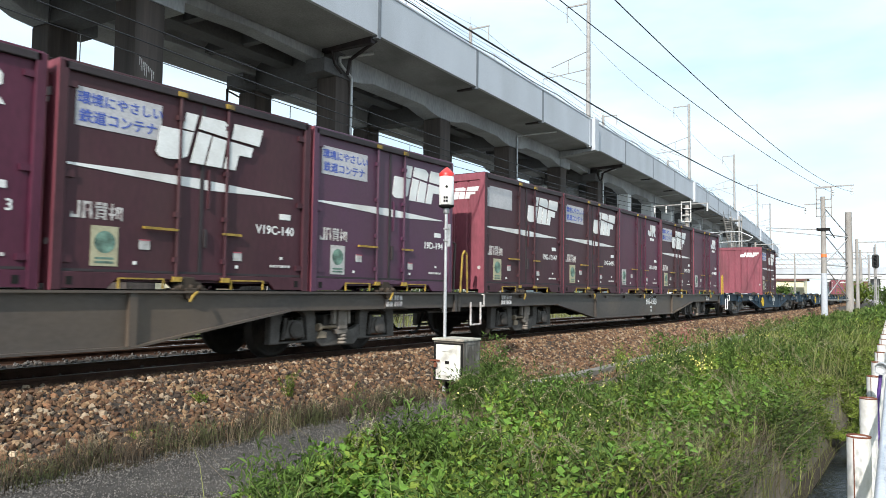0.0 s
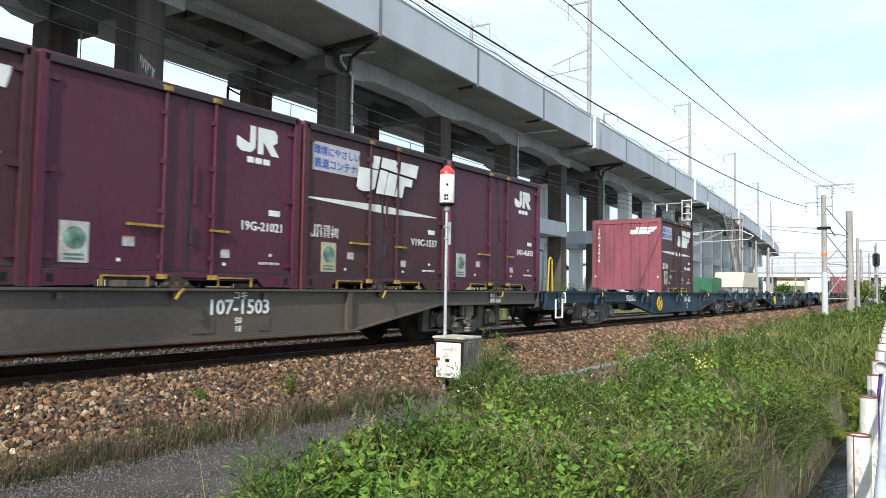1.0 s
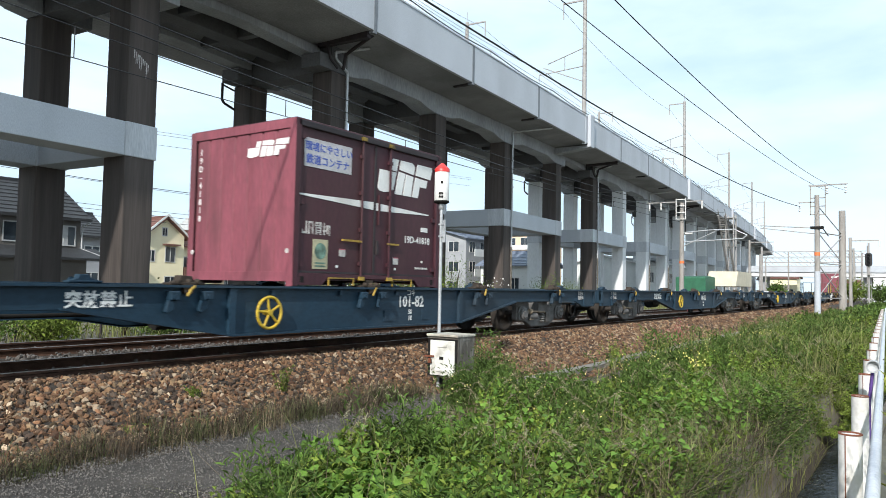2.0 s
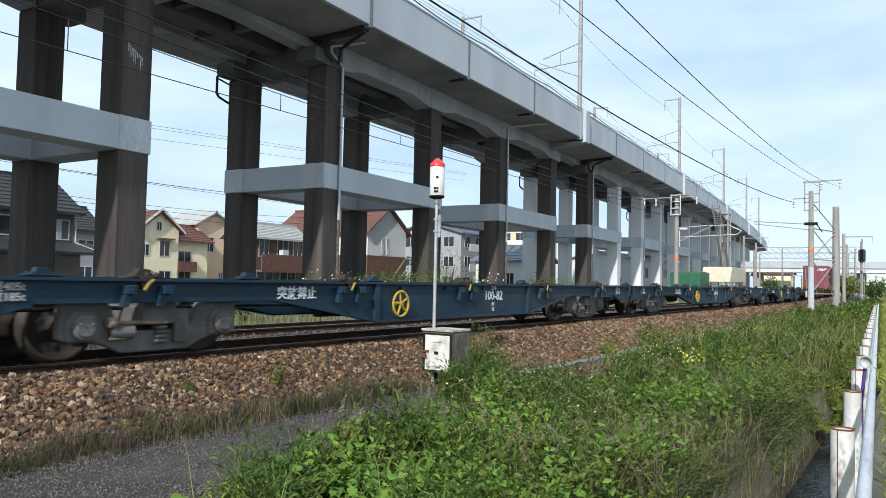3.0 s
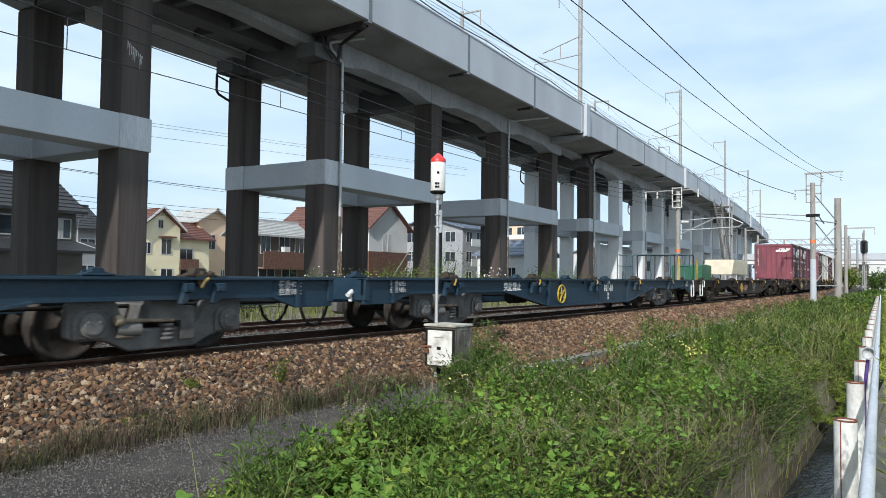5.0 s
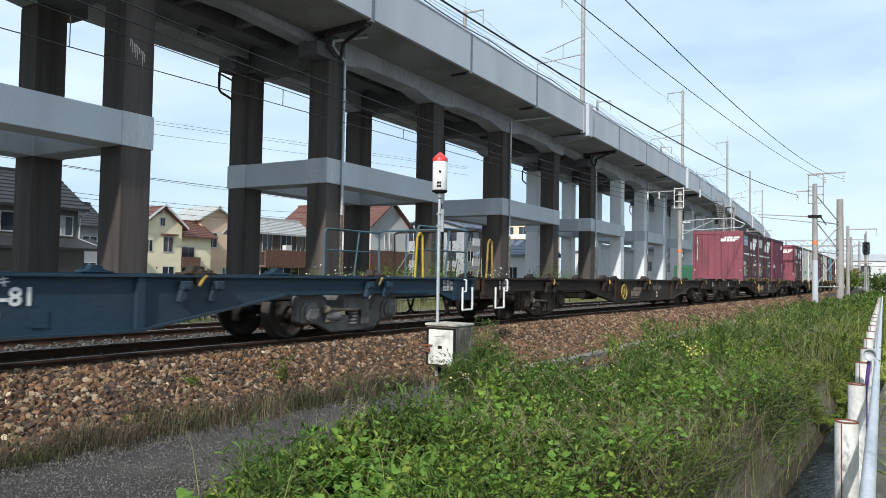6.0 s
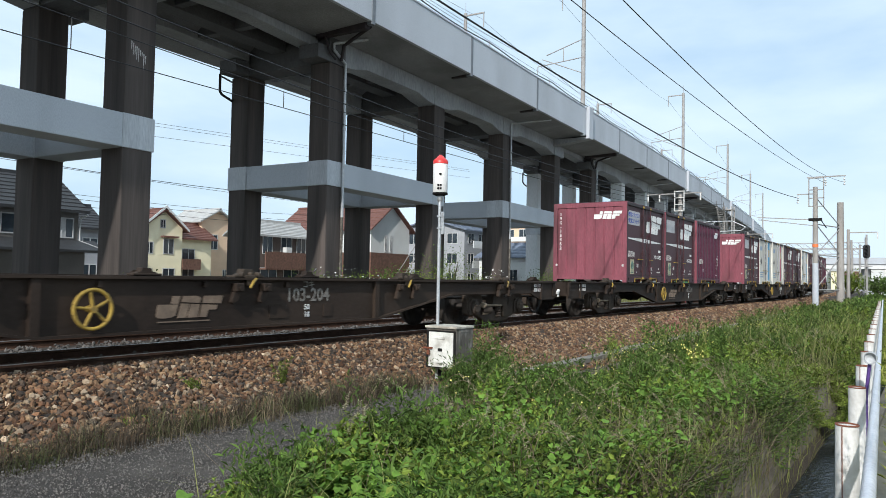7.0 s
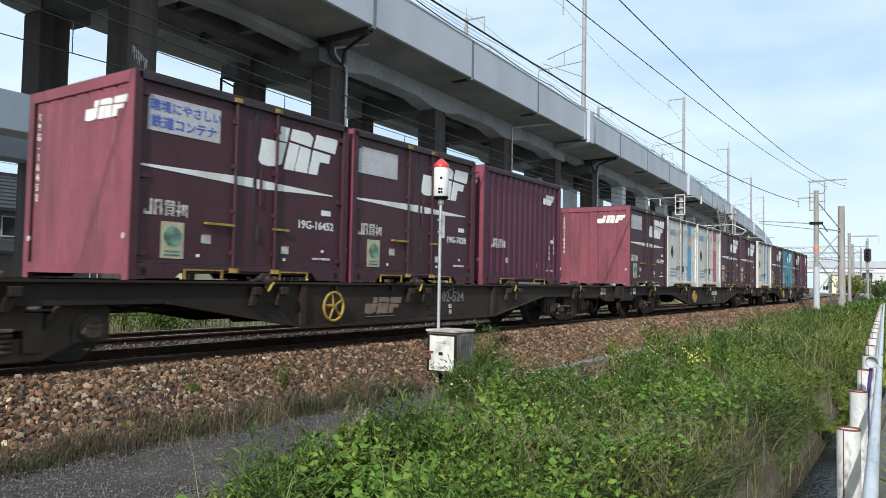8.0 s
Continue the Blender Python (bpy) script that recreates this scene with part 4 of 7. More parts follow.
def container(x, style, number, panel="text", paint=None, seal=True):
    """A twelve-foot railway container; x is its rear lower edge at the clip's start, its base on the wagon deck."""
    paint = paint or {"slant": "maroon", "bold": "purple", "rib": "purple", "white": "cream"}[style]
    words = {"maroon": "dull maroon", "purple": "purple-red", "cream": "dirty cream-white", "teal": "teal blue", "violet": "violet-maroon"}[paint]
    t = thing("freight_container", pose(x, 0, 0.985), f"{words} steel railway container with markings, clamped on a wagon", "container", "containers on the freight train")
    hw = WIDE / 2
    # ends of the reddish containers take the sun-brightened red
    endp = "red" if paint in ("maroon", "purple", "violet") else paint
    # body walls
    body = Shape().box(0.06, LONG - 0.06, -hw + 0.05, hw - 0.05, 0.10, HIGH - 0.05)
    part("body", body, paint, t)
    part("roof", Shape().box(0.02, LONG - 0.02, -hw + 0.02, hw - 0.02, HIGH - 0.05, HIGH), paint, t, "grimy roof sheet", bevel=0.015)
    for s in (-1, 1):
        part("top_rail", Shape().box(0.05, LONG - 0.05, *sorted((s * hw, s * (hw - 0.07))), HIGH - 0.12, HIGH - 0.03), "dark_trim", t, "dark top rail", bevel=0.01)
        sill = Shape().prism([(0.08, 0.02), (0.62, 0.02), (0.74, 0.13), (LONG - 0.74, 0.13), (LONG - 0.62, 0.02), (LONG - 0.08, 0.02), (LONG - 0.08, 0.20), (0.08, 0.20)], *sorted((s * (hw - 0.01), s * (hw - 0.09))))
        part("bottom_sill", sill, paint, t, bevel=0.006)
        for xx in (0.0, LONG - 0.11):
            c = Shape().box(xx, xx + 0.11, *sorted((s * hw, s * (hw - 0.13))), 0.0, HIGH - 0.02)
            part("corner_post", c, paint, t, bevel=0.012)
    # end faces: corrugated sheet in a frame
    for xx, s in ((0.0, -1), (LONG, 1)):
        e = Shape()
        n = 7
        w = (WIDE - 0.26) / n
        prof = []
        for k in range(n):
            y0 = -hw + 0.13 + k * w
            prof += [(y0, 0.0), (y0 + 0.02, 0.022), (y0 + w - 0.05, 0.022), (y0 + w - 0.03, 0.0)]
        prof.append((hw - 0.13, 0.0))
        bx = xx - s * 0.045
        v = [(bx + s * d, y, z) for z in (0.20, HIGH - 0.16) for y, d in prof]
        m = len(prof)
        e.raw(v, [(i, i + 1, i + 1 + m, i + m) for i in range(m - 1)])
        part("end_wall", e, endp, t, "corrugated end in sun-brightened red")
        f = Shape()
        f.box(*sorted((xx, xx - s * 0.08)), -hw + 0.11, hw - 0.11, HIGH - 0.16, HIGH - 0.02)
        f.box(*sorted((xx, xx - s * 0.08)), -hw + 0.11, hw - 0.11, 0.07, 0.21)
        for yy in (-1, 1):
            f.box(*sorted((xx + s * 0.004, xx + s * 0.0005)), *sorted((yy * (hw - 0.002), yy * (hw - 0.135))), 0.0, HIGH - 0.02)
        part("end_frame", f, endp, t, "end frame in sun-brightened red", bevel=0.008)
    face = -hw + 0.048
    if style in ("slant", "bold", "white"):
        for xx in (0.12, 1.87):
            d = Shape().box(xx, xx + 1.73, face, face + 0.03, 0.21, HIGH - 0.13)
            door = part("door", d, paint, t, bevel=0.006)
        part("door_seal", Shape().box(1.835, 1.885, face - 0.012, face + 0.02, 0.21, HIGH - 0.13), "dark_trim", t, "black rubber seal")
        for xx in (1.51, 2.23):
            r = Shape().tube((xx, face - 0.035, 0.13), (xx, face - 0.035, HIGH - 0.05), 0.021, n=8)
            for zz in (0.35, 0.9, 1.5, 2.1):
                r.box(xx - 0.045, xx + 0.045, face - 0.05, face + 0.005, zz, zz + 0.06)
            rod = part("lock_rod", r, paint if style != "white" else "galv", t)
            for za in (HIGH - 0.11, 0.11):
                part("rod_bracket", Shape().box(xx - 0.06, xx + 0.06, face - 0.07, face, za, za + 0.06), "yellow_dirty", t, "yellow lock rod bracket")
            part("rod_handle", Shape().box(xx - (0.46 if xx < 2 else 0.04), xx + (0.0 if xx < 2 else 0.25), face - 0.055, face - 0.02, 0.725, 0.755), "yellow_dirty", t, "yellow lock handle")
        for zz in (0.3, 1.22, 2.2):
            for xx in (0.06, LONG - 0.22):
                part("hinge", Shape().box(xx, xx + 0.16, face - 0.03, face, zz, zz + 0.07), paint, t)
        part("latch", Shape().box(1.90, 1.94, face - 0.04, face, 0.55, 0.78), "dark_trim", t)
        if style != "white":
            part("latch_plate", Shape().box(1.95, 1.98, face - 0.03, face, 1.05, 1.55), paint, t)
    else:
        e = Shape()
        n = 14
        w = (LONG - 0.24) / n
        prof = []
        for k in range(n):
            x0 = 0.12 + k * w
            prof += [(x0, 0.0), (x0 + 0.035, -0.045), (x0 + 0.10, -0.045), (x0 + 0.135, 0.0)]
        prof.append((LONG - 0.12, 0))
        v = [(a, face + 0.02 + b, z) for z in (0.2, HIGH - 0.12) for a, b in prof]
        m = len(prof)
        e.raw(v, [(i, i + 1, i + 1 + m, i + m) for i in range(m - 1)])
        part("ribbed_side", e, paint, t, "closely ribbed side wall")
    for x0, x1 in ((0.75, 1.34), (2.32, 2.88)):
        p = Shape()
        p.box(x0, x1, -hw - 0.004, -hw + 0.02, 0.128, 0.147)
        p.box(x0, x0 + 0.02, -hw - 0.004, -hw + 0.02, 0.02, 0.128)
        p.box(x1 - 0.02, x1, -hw - 0.004, -hw + 0.02, 0.02, 0.128)
        part("fork_pocket", p, "yellow_dirty", t, "yellow-edged fork pocket")
    y = face - 0.004
    if style == "slant":
        if panel == "text":
            part("slogan_panel", Shape().box(0.21, 1.26, y - 0.003, y + 0.004, 1.80, 2.235), "slogan_white", t, "white slogan panel")
            letters("環境にやさしい", 0.150, "blue_ink", pose(0.225, y - 0.005, 2.06) @ SIDE, t, label="blue slogan")
            letters("鉄道コンテナ", 0.16, "blue_ink", pose(0.245, y - 0.005, 1.86) @ SIDE, t, label="blue slogan")
        elif panel == "white":
            sticker(t, 0.17, 1.20, 1.80, 2.235, y, "slogan_white", "blank white panel", "slogan_panel")
        if number.startswith("V"):
            emblem(t, 1.13, y - 0.03, 1.60, 1.55, 0.62, "white_paint", "large white slanted operator emblem")
        else:
            emblem(t, 1.88, y, 1.625, 1.50, 0.61, "white_paint", "white slanted operator emblem")
        st = Shape()
        for a, b in (([(0.14, 1.36), (1.83, 1.29), (1.83, 1.42), (0.14, 1.385)]), None), (([(1.90, 1.285), (3.42, 1.335), (3.42, 1.35), (1.90, 1.415)]), None):
            st.prism(a, y - 0.003, y + 0.004)
        part("stripe", st, "white_paint", t, "tapered white stripe")
        company_marks(t, 0.20, 0.79, y)
    elif style == "bold":
        g = Shape()
        for poly in ([(0, 0.05), (0.06, 0), (0.20, 0), (0.27, 0.06), (0.27, 0.32), (0.19, 0.32), (0.19, 0.10), (0, 0.17)],
                     [(0.31, 0), (0.39, 0), (0.39, 0.16), (0.52, 0), (0.64, 0), (0.54, 0.13), (0.61, 0.18), (0.61, 0.27), (0.56, 0.32), (0.31, 0.32)]):
            g.prism([(2.60 + a * 1.15, 1.86 + b * 1.15) for a, b in poly], y - 0.003, y + 0.004)
        part("emblem", g, "white_paint", t, "white company emblem")
        for k in range(3):
            sticker(t, 2.78 + 0.14 * k, 2.89 + 0.14 * k, 1.72, 1.80, y, "white_paint", "white company lettering", "lettering")
    elif style == "rib":
        emblem(t, 2.75, y - 0.03, 1.93, 0.55, 0.24, "white_paint", "white slanted operator emblem")
        company_marks(t, 0.35, 0.79, y - 0.03)
    elif style == "white":
        part("colour_band", Shape().box(2.55, 3.05, y - 0.002, y + 0.004, 0.22, HIGH - 0.14), "band_blue" if panel == "blue" else "band_red", t, "coloured vertical band")
        sticker(t, 2.6, 3.0, 1.55, 1.95, y - 0.004, "band_tan", "pictured patch on the band")
        part("diamond", Shape().prism([(0.45, 1.25), (0.62, 1.0), (0.79, 1.25), (0.62, 1.5)], y - 0.003, y + 0.003), "dark_trim", t, "dark diamond mark")
        for k, (a, b, c) in enumerate(((0.35, 0.95, 1.85), (0.4, 1.3, 0.62), (0.4, 1.0, 0.5), (0.4, 1.2, 0.38))):
            sticker(t, a, b, c, c + (0.22 if k == 0 else 0.06), y, "faint_blue", "faded blue lettering", "lettering")
    if number:
        zz = 0.80
        if style == "rib":
            letters("\n".join(number[-4:]), 0.125, "white_paint", pose(3.36, y - 0.03, 1.12) @ SIDE, t, align="CENTER", label="white upright container number")
            letters("\n".join(number[:3]), 0.125, "white_paint", pose(3.12, y - 0.03, 0.86) @ SIDE, t, align="CENTER", label="white upright container number")
        else:
            letters(number, 0.170, "white_paint", pose(3.46, y, zz) @ SIDE, t, align="RIGHT", label="white container number")
        up = "\n".join(number) if len(number) > 1 else " "
        for (cx, rot) in ((-0.003 - 0.045 + 0.02, BACK),):
            cu = letters(up, 0.135, "white_paint", pose(0.0205, 0.98, 2.10) @ BACK, t, align="CENTER", label="white upright container number")
        emblem(t, 0.0195, -0.12, 1.96, 0.90, 0.24, "white_paint", "white slanted operator emblem", end=True)
    if seal and style in ("slant", "bold"):
        a0 = 0.44 if style == "slant" else 0.30
        sticker(t, a0, a0 + 0.32, 0.27, 0.72, y, "label" if style == "slant" and paint == "maroon" else "pale_label", "pale label with a green globe picture")
        g = Shape().lathe([(0.0, y - 0.006), (0.125, y - 0.006), (0.125, y - 0.004)], (a0 + 0.16, 0, 0.54), 20, smooth=False)
        part("globe_picture", g, "leaf_print", t, "green globe picture")
        for k in range(2):
            sticker(t, a0 + 0.05, a0 + 0.27, 0.30 + 0.045 * k, 0.325 + 0.045 * k, y - 0.003, "leaf_print", "small green lettering", "lettering")
    for a, c in ((1.02, 0.48), (2.38, 0.40)):
        sticker(t, a, a + 0.14, c, c + 0.12, y - 0.003, "pale_label", "small faded notice with red heading")
        sticker(t, a, a + 0.14, c + 0.105, c + 0.12, y - 0.006, "band_red", "red heading")
    if style != "white":
        for k in range(7):
            sticker(t, 3.02 + 0.055 * k, 3.06 + 0.055 * k, 0.335, 0.37, y - 0.003, "faded_white", "tiny faded lettering", "lettering")
        # bottom rail crease and a lashing slot
        part("crease", Shape().box(0.12, LONG - 0.12, face - 0.014, face + 0.01, 0.205, 0.235), "dark_trim", t, "dark crease strip above the bottom sill")
        for xx in (0.16, LONG - 0.26):
            part("lashing_slot", Shape().box(xx, xx + 0.07, -hw + 0.005, -hw + 0.02, 0.06, 0.15), "black", t)
    for a, c in ((0.95, 0.30), (2.42, 0.30), (3.2, 0.45)):
        sticker(t, a, a + 0.045, c, c + 0.04, y - 0.003, "white_paint", "tiny white mark")
    sticker(t, 3.18, 3.38, 1.02, 1.10, y - 0.003, "white_paint", "small white plate")
    for yy in (-1.1, 1.1):
        part("end_mark", Shape().lathe([(0.0, -0.003), (0.038, -0.003), (0.038, 0.006)], (-0.004, yy, 0.52), 14, "x", smooth=False), "faded_white", t, "round white mark")
    return t


M["pale_label"] = mat("faded_pale_label", (0.45, 0.44, 0.42), 0.7, scale=8, vary=0.2, dirt=(0.25, 0.2, 0.17), dirt_amount=0.6)
M["cream"] = mat("dirty_cream_paint", (0.60, 0.58, 0.52), 0.6, scale=1.5, vary=0.1, dirt=(0.3, 0.25, 0.2), dirt_amount=0.6, stretch=(1, 1, 0.3))
M["teal"] = mat("teal_paint", (0.05, 0.20, 0.26), 0.6, scale=1.5, vary=0.15)
M["violet"] = mat("violet_maroon_paint", (0.070, 0.020, 0.050), 0.5, scale=1.4, vary=0.14, dirt=(0.06, 0.03, 0.035), dirt_amount=0.5, stretch=(1, 1, 0.4))
M["band_blue"] = mat("sky_blue_band", (0.10, 0.30, 0.48), 0.6, vary=0.1)
M["band_red"] = mat("red_band", (0.42, 0.10, 0.13), 0.6, vary=0.1)
M["band_tan"] = mat("tan_patch", (0.45, 0.33, 0.2), 0.6, vary=0.3, scale=9)
M["faint_blue"] = mat("faded_blue_ink", (0.25, 0.31, 0.40), 0.6, vary=0.1)
M["leaf_print"] = mat("green_globe_print", (0.13, 0.22, 0.17), 0.7, vary=0.7, scale=9)
M["rust_mark"] = mat("faded_tan_marking", (0.19, 0.135, 0.095), 0.7, vary=0.3, scale=6)

MOVERS = []


def build_train():
    C107 = [-7.45, -3.6, 0.25, 4.1, 7.95]
    C100 = [-7.0, -3.4, 0.1, 3.6, 7.1]
    wag = MOVERS.append
    wag(wagon(1.45, "grey_wagon", 10.05, 10.05, 3.3, 5.7, (-6.98, 6.98), "3", "コキ", "sooty grey", C107, wheel=False))
    wag(wagon(21.5, "grey_wagon", 10.05, 9.75, 3.3, 5.7, (-6.98, 6.98), "107-1503", "コキ", "sooty grey", C107, wheel=False, rail_l="end"))
    wag(wagon(41.8, "blue_wagon", 10.2, 9.5, 2.75, 5.0, (-6.7, 6.7), "101-82", "コキ", "weathered blue", C100, rail_l="end"))
    wag(wagon(61.3, "blue_wagon", 9.5, 9.5, 2.75, 5.0, (-6.7, 6.7), "100-82", "コキ", "weathered blue", C100))
    wag(wagon(80.75, "blue_wagon", 9.5, 9.5, 2.75, 5.0, (-6.7, 6.7), "100-81", "コキ", "weathered blue", C100))
    wag(wagon(100.6, "blue_wagon", 9.6, 10.15, 2.75, 5.0, (-6.7, 6.7), "101-81", "コキ", "weathered blue", C100, rail_r="side"))
    wag(wagon(121.3, "brown_wagon", 10.2, 9.6, 2.75, 5.0, (-7.0, 7.15), "103-204", "コキ", "sooty grey-brown", C100, rail_l="end", mark=True))
    wag(wagon(141.5, "brown_wagon", 9.8, 9.8, 2.75, 5.0, (-6.78, 6.9), "102-524", "コキ", "sooty grey-brown", C100, mark=True))
    wag(wagon(161.6, "brown_wagon", 9.7, 9.7, 2.75, 5.0, (-6.7, 6.7), "", "コキ", "sooty grey-brown", C100))
    wag(wagon(181.4, "brown_wagon", 9.7, 9.7, 2.75, 5.0, (-6.7, 6.7), "", "コキ", "sooty grey-brown", C100))
    for x, style, number, panel, paint in (
            (-7.8, "slant", "", "text", None), (-3.95, "slant", "", "white", None),
            (0.0, "bold", "3", "", None), (3.84, "slant", "V19C-140", "text", None), (7.63, "slant", "19D-194", "text", "violet"),
            (12.52, "slant", "19G-10147", "white", None), (16.28, "slant", "19G-34051", "text", None), (20.03, "bold", "19G-21021", "", None),
            (23.82, "slant", "V19C-1537", "text", None), (27.64, "bold", "19D-46653", "", None),
            (40.16, "slant", "19D-41818", "text", None),
            (136.0, "slant", "19G-16452", "text", None), (139.84, "slant", "19G-7028", "white", None), (143.9, "rib", "19G-1599", "", None),
            (152.6, "slant", "19G-10499", "white", None), (156.44, "white", "", "blue", None), (160.3, "white", "", "red", None),
            (164.1, "slant", "", "none", None), (167.9, "slant", "", "none", None),
            (172.2, "white", "", "blue", None), (176.0, "slant", "", "none", None), (179.8, "slant", "", "none", "teal"), (183.6, "slant", "", "none", None), (187.4, "bold", "", "", None)):
        MOVERS.append(container(x, style, number, panel, paint))


def motions():
    for ob in MOVERS:
        x, _, z = ob.location
        mid = LONG / 2 if "container" in ob.name and "wagon" not in ob.name else 0.0
        rows = []
        for k in range(17):
            t = k * 0.5
            c = x + mid - SPEED * t
            turn = curve_turn(c)
            rows.append((t, Matrix.Translation((c, curve_shift(c), z)) @ Matrix.Rotation(turn, 4, "Z") @ Matrix.Translation((-mid, 0, 0))))
        walk(ob, rows)
    step = SPEED / FPS / 0.43
    for w in WHEELS:
        at = w.location.copy()
        walk(w, [(i / FPS, Matrix.Translation(at) @ Matrix.Rotation(-step * i, 4, "Y")) for i in range(8 * FPS + 1)])


build_ground()
near_track = build_track(0.0, 0.0, "track_1")
far_track = build_track(3.8, -0.1, "track_2")
build_sleepers(near_track, 0.0, 0.0, -2, 60)
build_sleepers(far_track, 3.8, -0.1, -2, 60)
viaduct = build_viaduct()
build_train()

M["leaf"] = mat("weed_leaf", (0.128, 0.172, 0.030), 0.7, scale=1.3, vary=0.40, bump=0, island=0.55, translucent=0.12, spec=0.15)
M["leaf_dark"] = mat("shrub_leaf", (0.072, 0.116, 0.026), 0.7, scale=1.3, vary=0.40, bump=0, island=0.55, translucent=0.1, spec=0.15)
M["leaf_big"] = mat("vine_leaf", (0.105, 0.190, 0.030), 0.6, scale=12, vary=0.2, bump=0.1, island=0.35, translucent=0.15, spec=0.15)
M["grass"] = mat("green_grass", (0.180, 0.190, 0.068), 0.7, scale=2.0, vary=0.2, bump=0, island=0.4, translucent=0.25, spec=0.2)
M["stalk_green"] = mat("yellow_green_stalk", (0.27, 0.29, 0.07), 0.7, scale=2.0, vary=0.3, bump=0, island=0.4, translucent=0.3, spec=0.2)
M["olive"] = mat("dull_olive_grass", (0.085, 0.092, 0.040), 0.8, scale=3.0, vary=0.3, bump=0, island=0.45, translucent=0.15, spec=0.2)
M["straw"] = mat("dry_grass", (0.18, 0.142, 0.092), 0.85, scale=3.0, vary=0.25, bump=0, island=0.4, translucent=0.15, spec=0.2)
M["seedhead"] = mat("pale_seed_head", (0.36, 0.33, 0.22), 0.8, scale=3.0, vary=0.2, bump=0, island=0.3, translucent=0.2, spec=0.2)
M["stem"] = mat("brown_weed", (0.068, 0.052, 0.036), 0.85, scale=3.0, vary=0.25, bump=0, island=0.4, spec=0.2)
M["flower"] = mat("yellow_flower", (0.78, 0.70, 0.20), 0.6, vary=0.1, bump=0, island=0.2)
M["flower_red"] = mat("reddish_leaf", (0.28, 0.06, 0.07), 0.6, vary=0.2, bump=0, island=0.3, translucent=0.2)
M["tile_dark"] = mat("dark_roof_tile", (0.030, 0.031, 0.034), 0.7, scale=3, vary=0.25)
M["tile_brown"] = mat("red_brown_roof_tile", (0.14, 0.06, 0.045), 0.7, scale=4, vary=0.3)
M["tile_grey"] = mat("pale_roof_sheet", (0.42, 0.42, 0.41), 0.6, scale=2, vary=0.15)
M["tile_blue"] = mat("blue_grey_roof", (0.16, 0.19, 0.25), 0.5, scale=2, vary=0.2)
M["plaster_cream"] = mat("cream_plaster", (0.84, 0.76, 0.53), 0.85, scale=0.8, vary=0.06)
M["plaster_peach"] = mat("peach_plaster", (0.72, 0.52, 0.36), 0.85, scale=0.8, vary=0.06)
M["plaster_brown"] = mat("brown_plaster", (0.13, 0.10, 0.085), 0.85, scale=0.8, vary=0.12)
M["plaster_white"] = mat("white_plaster", (0.62, 0.63, 0.62), 0.85, scale=0.8, vary=0.06)
M["plaster_grey"] = mat("grey_plaster", (0.33, 0.34, 0.36), 0.85, scale=0.8, vary=0.1)
# house wall plaster with the walls' shade put into its colour
M["plaster_shaded"] = mat("shade_darkened_plaster", (0.15, 0.138, 0.128), 0.85, scale=0.8, vary=0.15)
M["brick"] = mat("brown_brick", (0.135, 0.072, 0.052), 0.9, scale=6, vary=0.35, fine=30, bump=0.4)
M["glass"] = mat("window_glass", (0.03, 0.04, 0.05), 0.12, vary=0.2, bump=0)
M["frame"] = mat("window_frame", (0.5, 0.5, 0.5), 0.5, vary=0.1)
M["green_sheet"] = mat("green_sheeting", (0.02, 0.115, 0.06), 0.6, vary=0.2, scale=2)
M["beige_sheet"] = mat("beige_canvas", (0.56, 0.50, 0.38), 0.8, vary=0.1, scale=1)
M["signal"] = mat("black_signal", (0.015, 0.015, 0.017), 0.5, vary=0.2)
M["purple_tape"] = mat("purple_tape", (0.10, 0.05, 0.22), 0.5, vary=0.1)
M["car_white"] = mat("white_car_paint", (0.75, 0.76, 0.77), 0.25, vary=0.03, bump=0)
M["orange"] = mat("orange_band", (0.75, 0.18, 0.05), 0.6, vary=0.1)
M["pink"] = mat("pink_banner", (0.45, 0.12, 0.28), 0.7, vary=0.3, scale=6)
M["flat_rail"] = mat("white_guard_rail", (0.55, 0.56, 0.60), 0.4, scale=3, vary=0.10, metal=0.1)


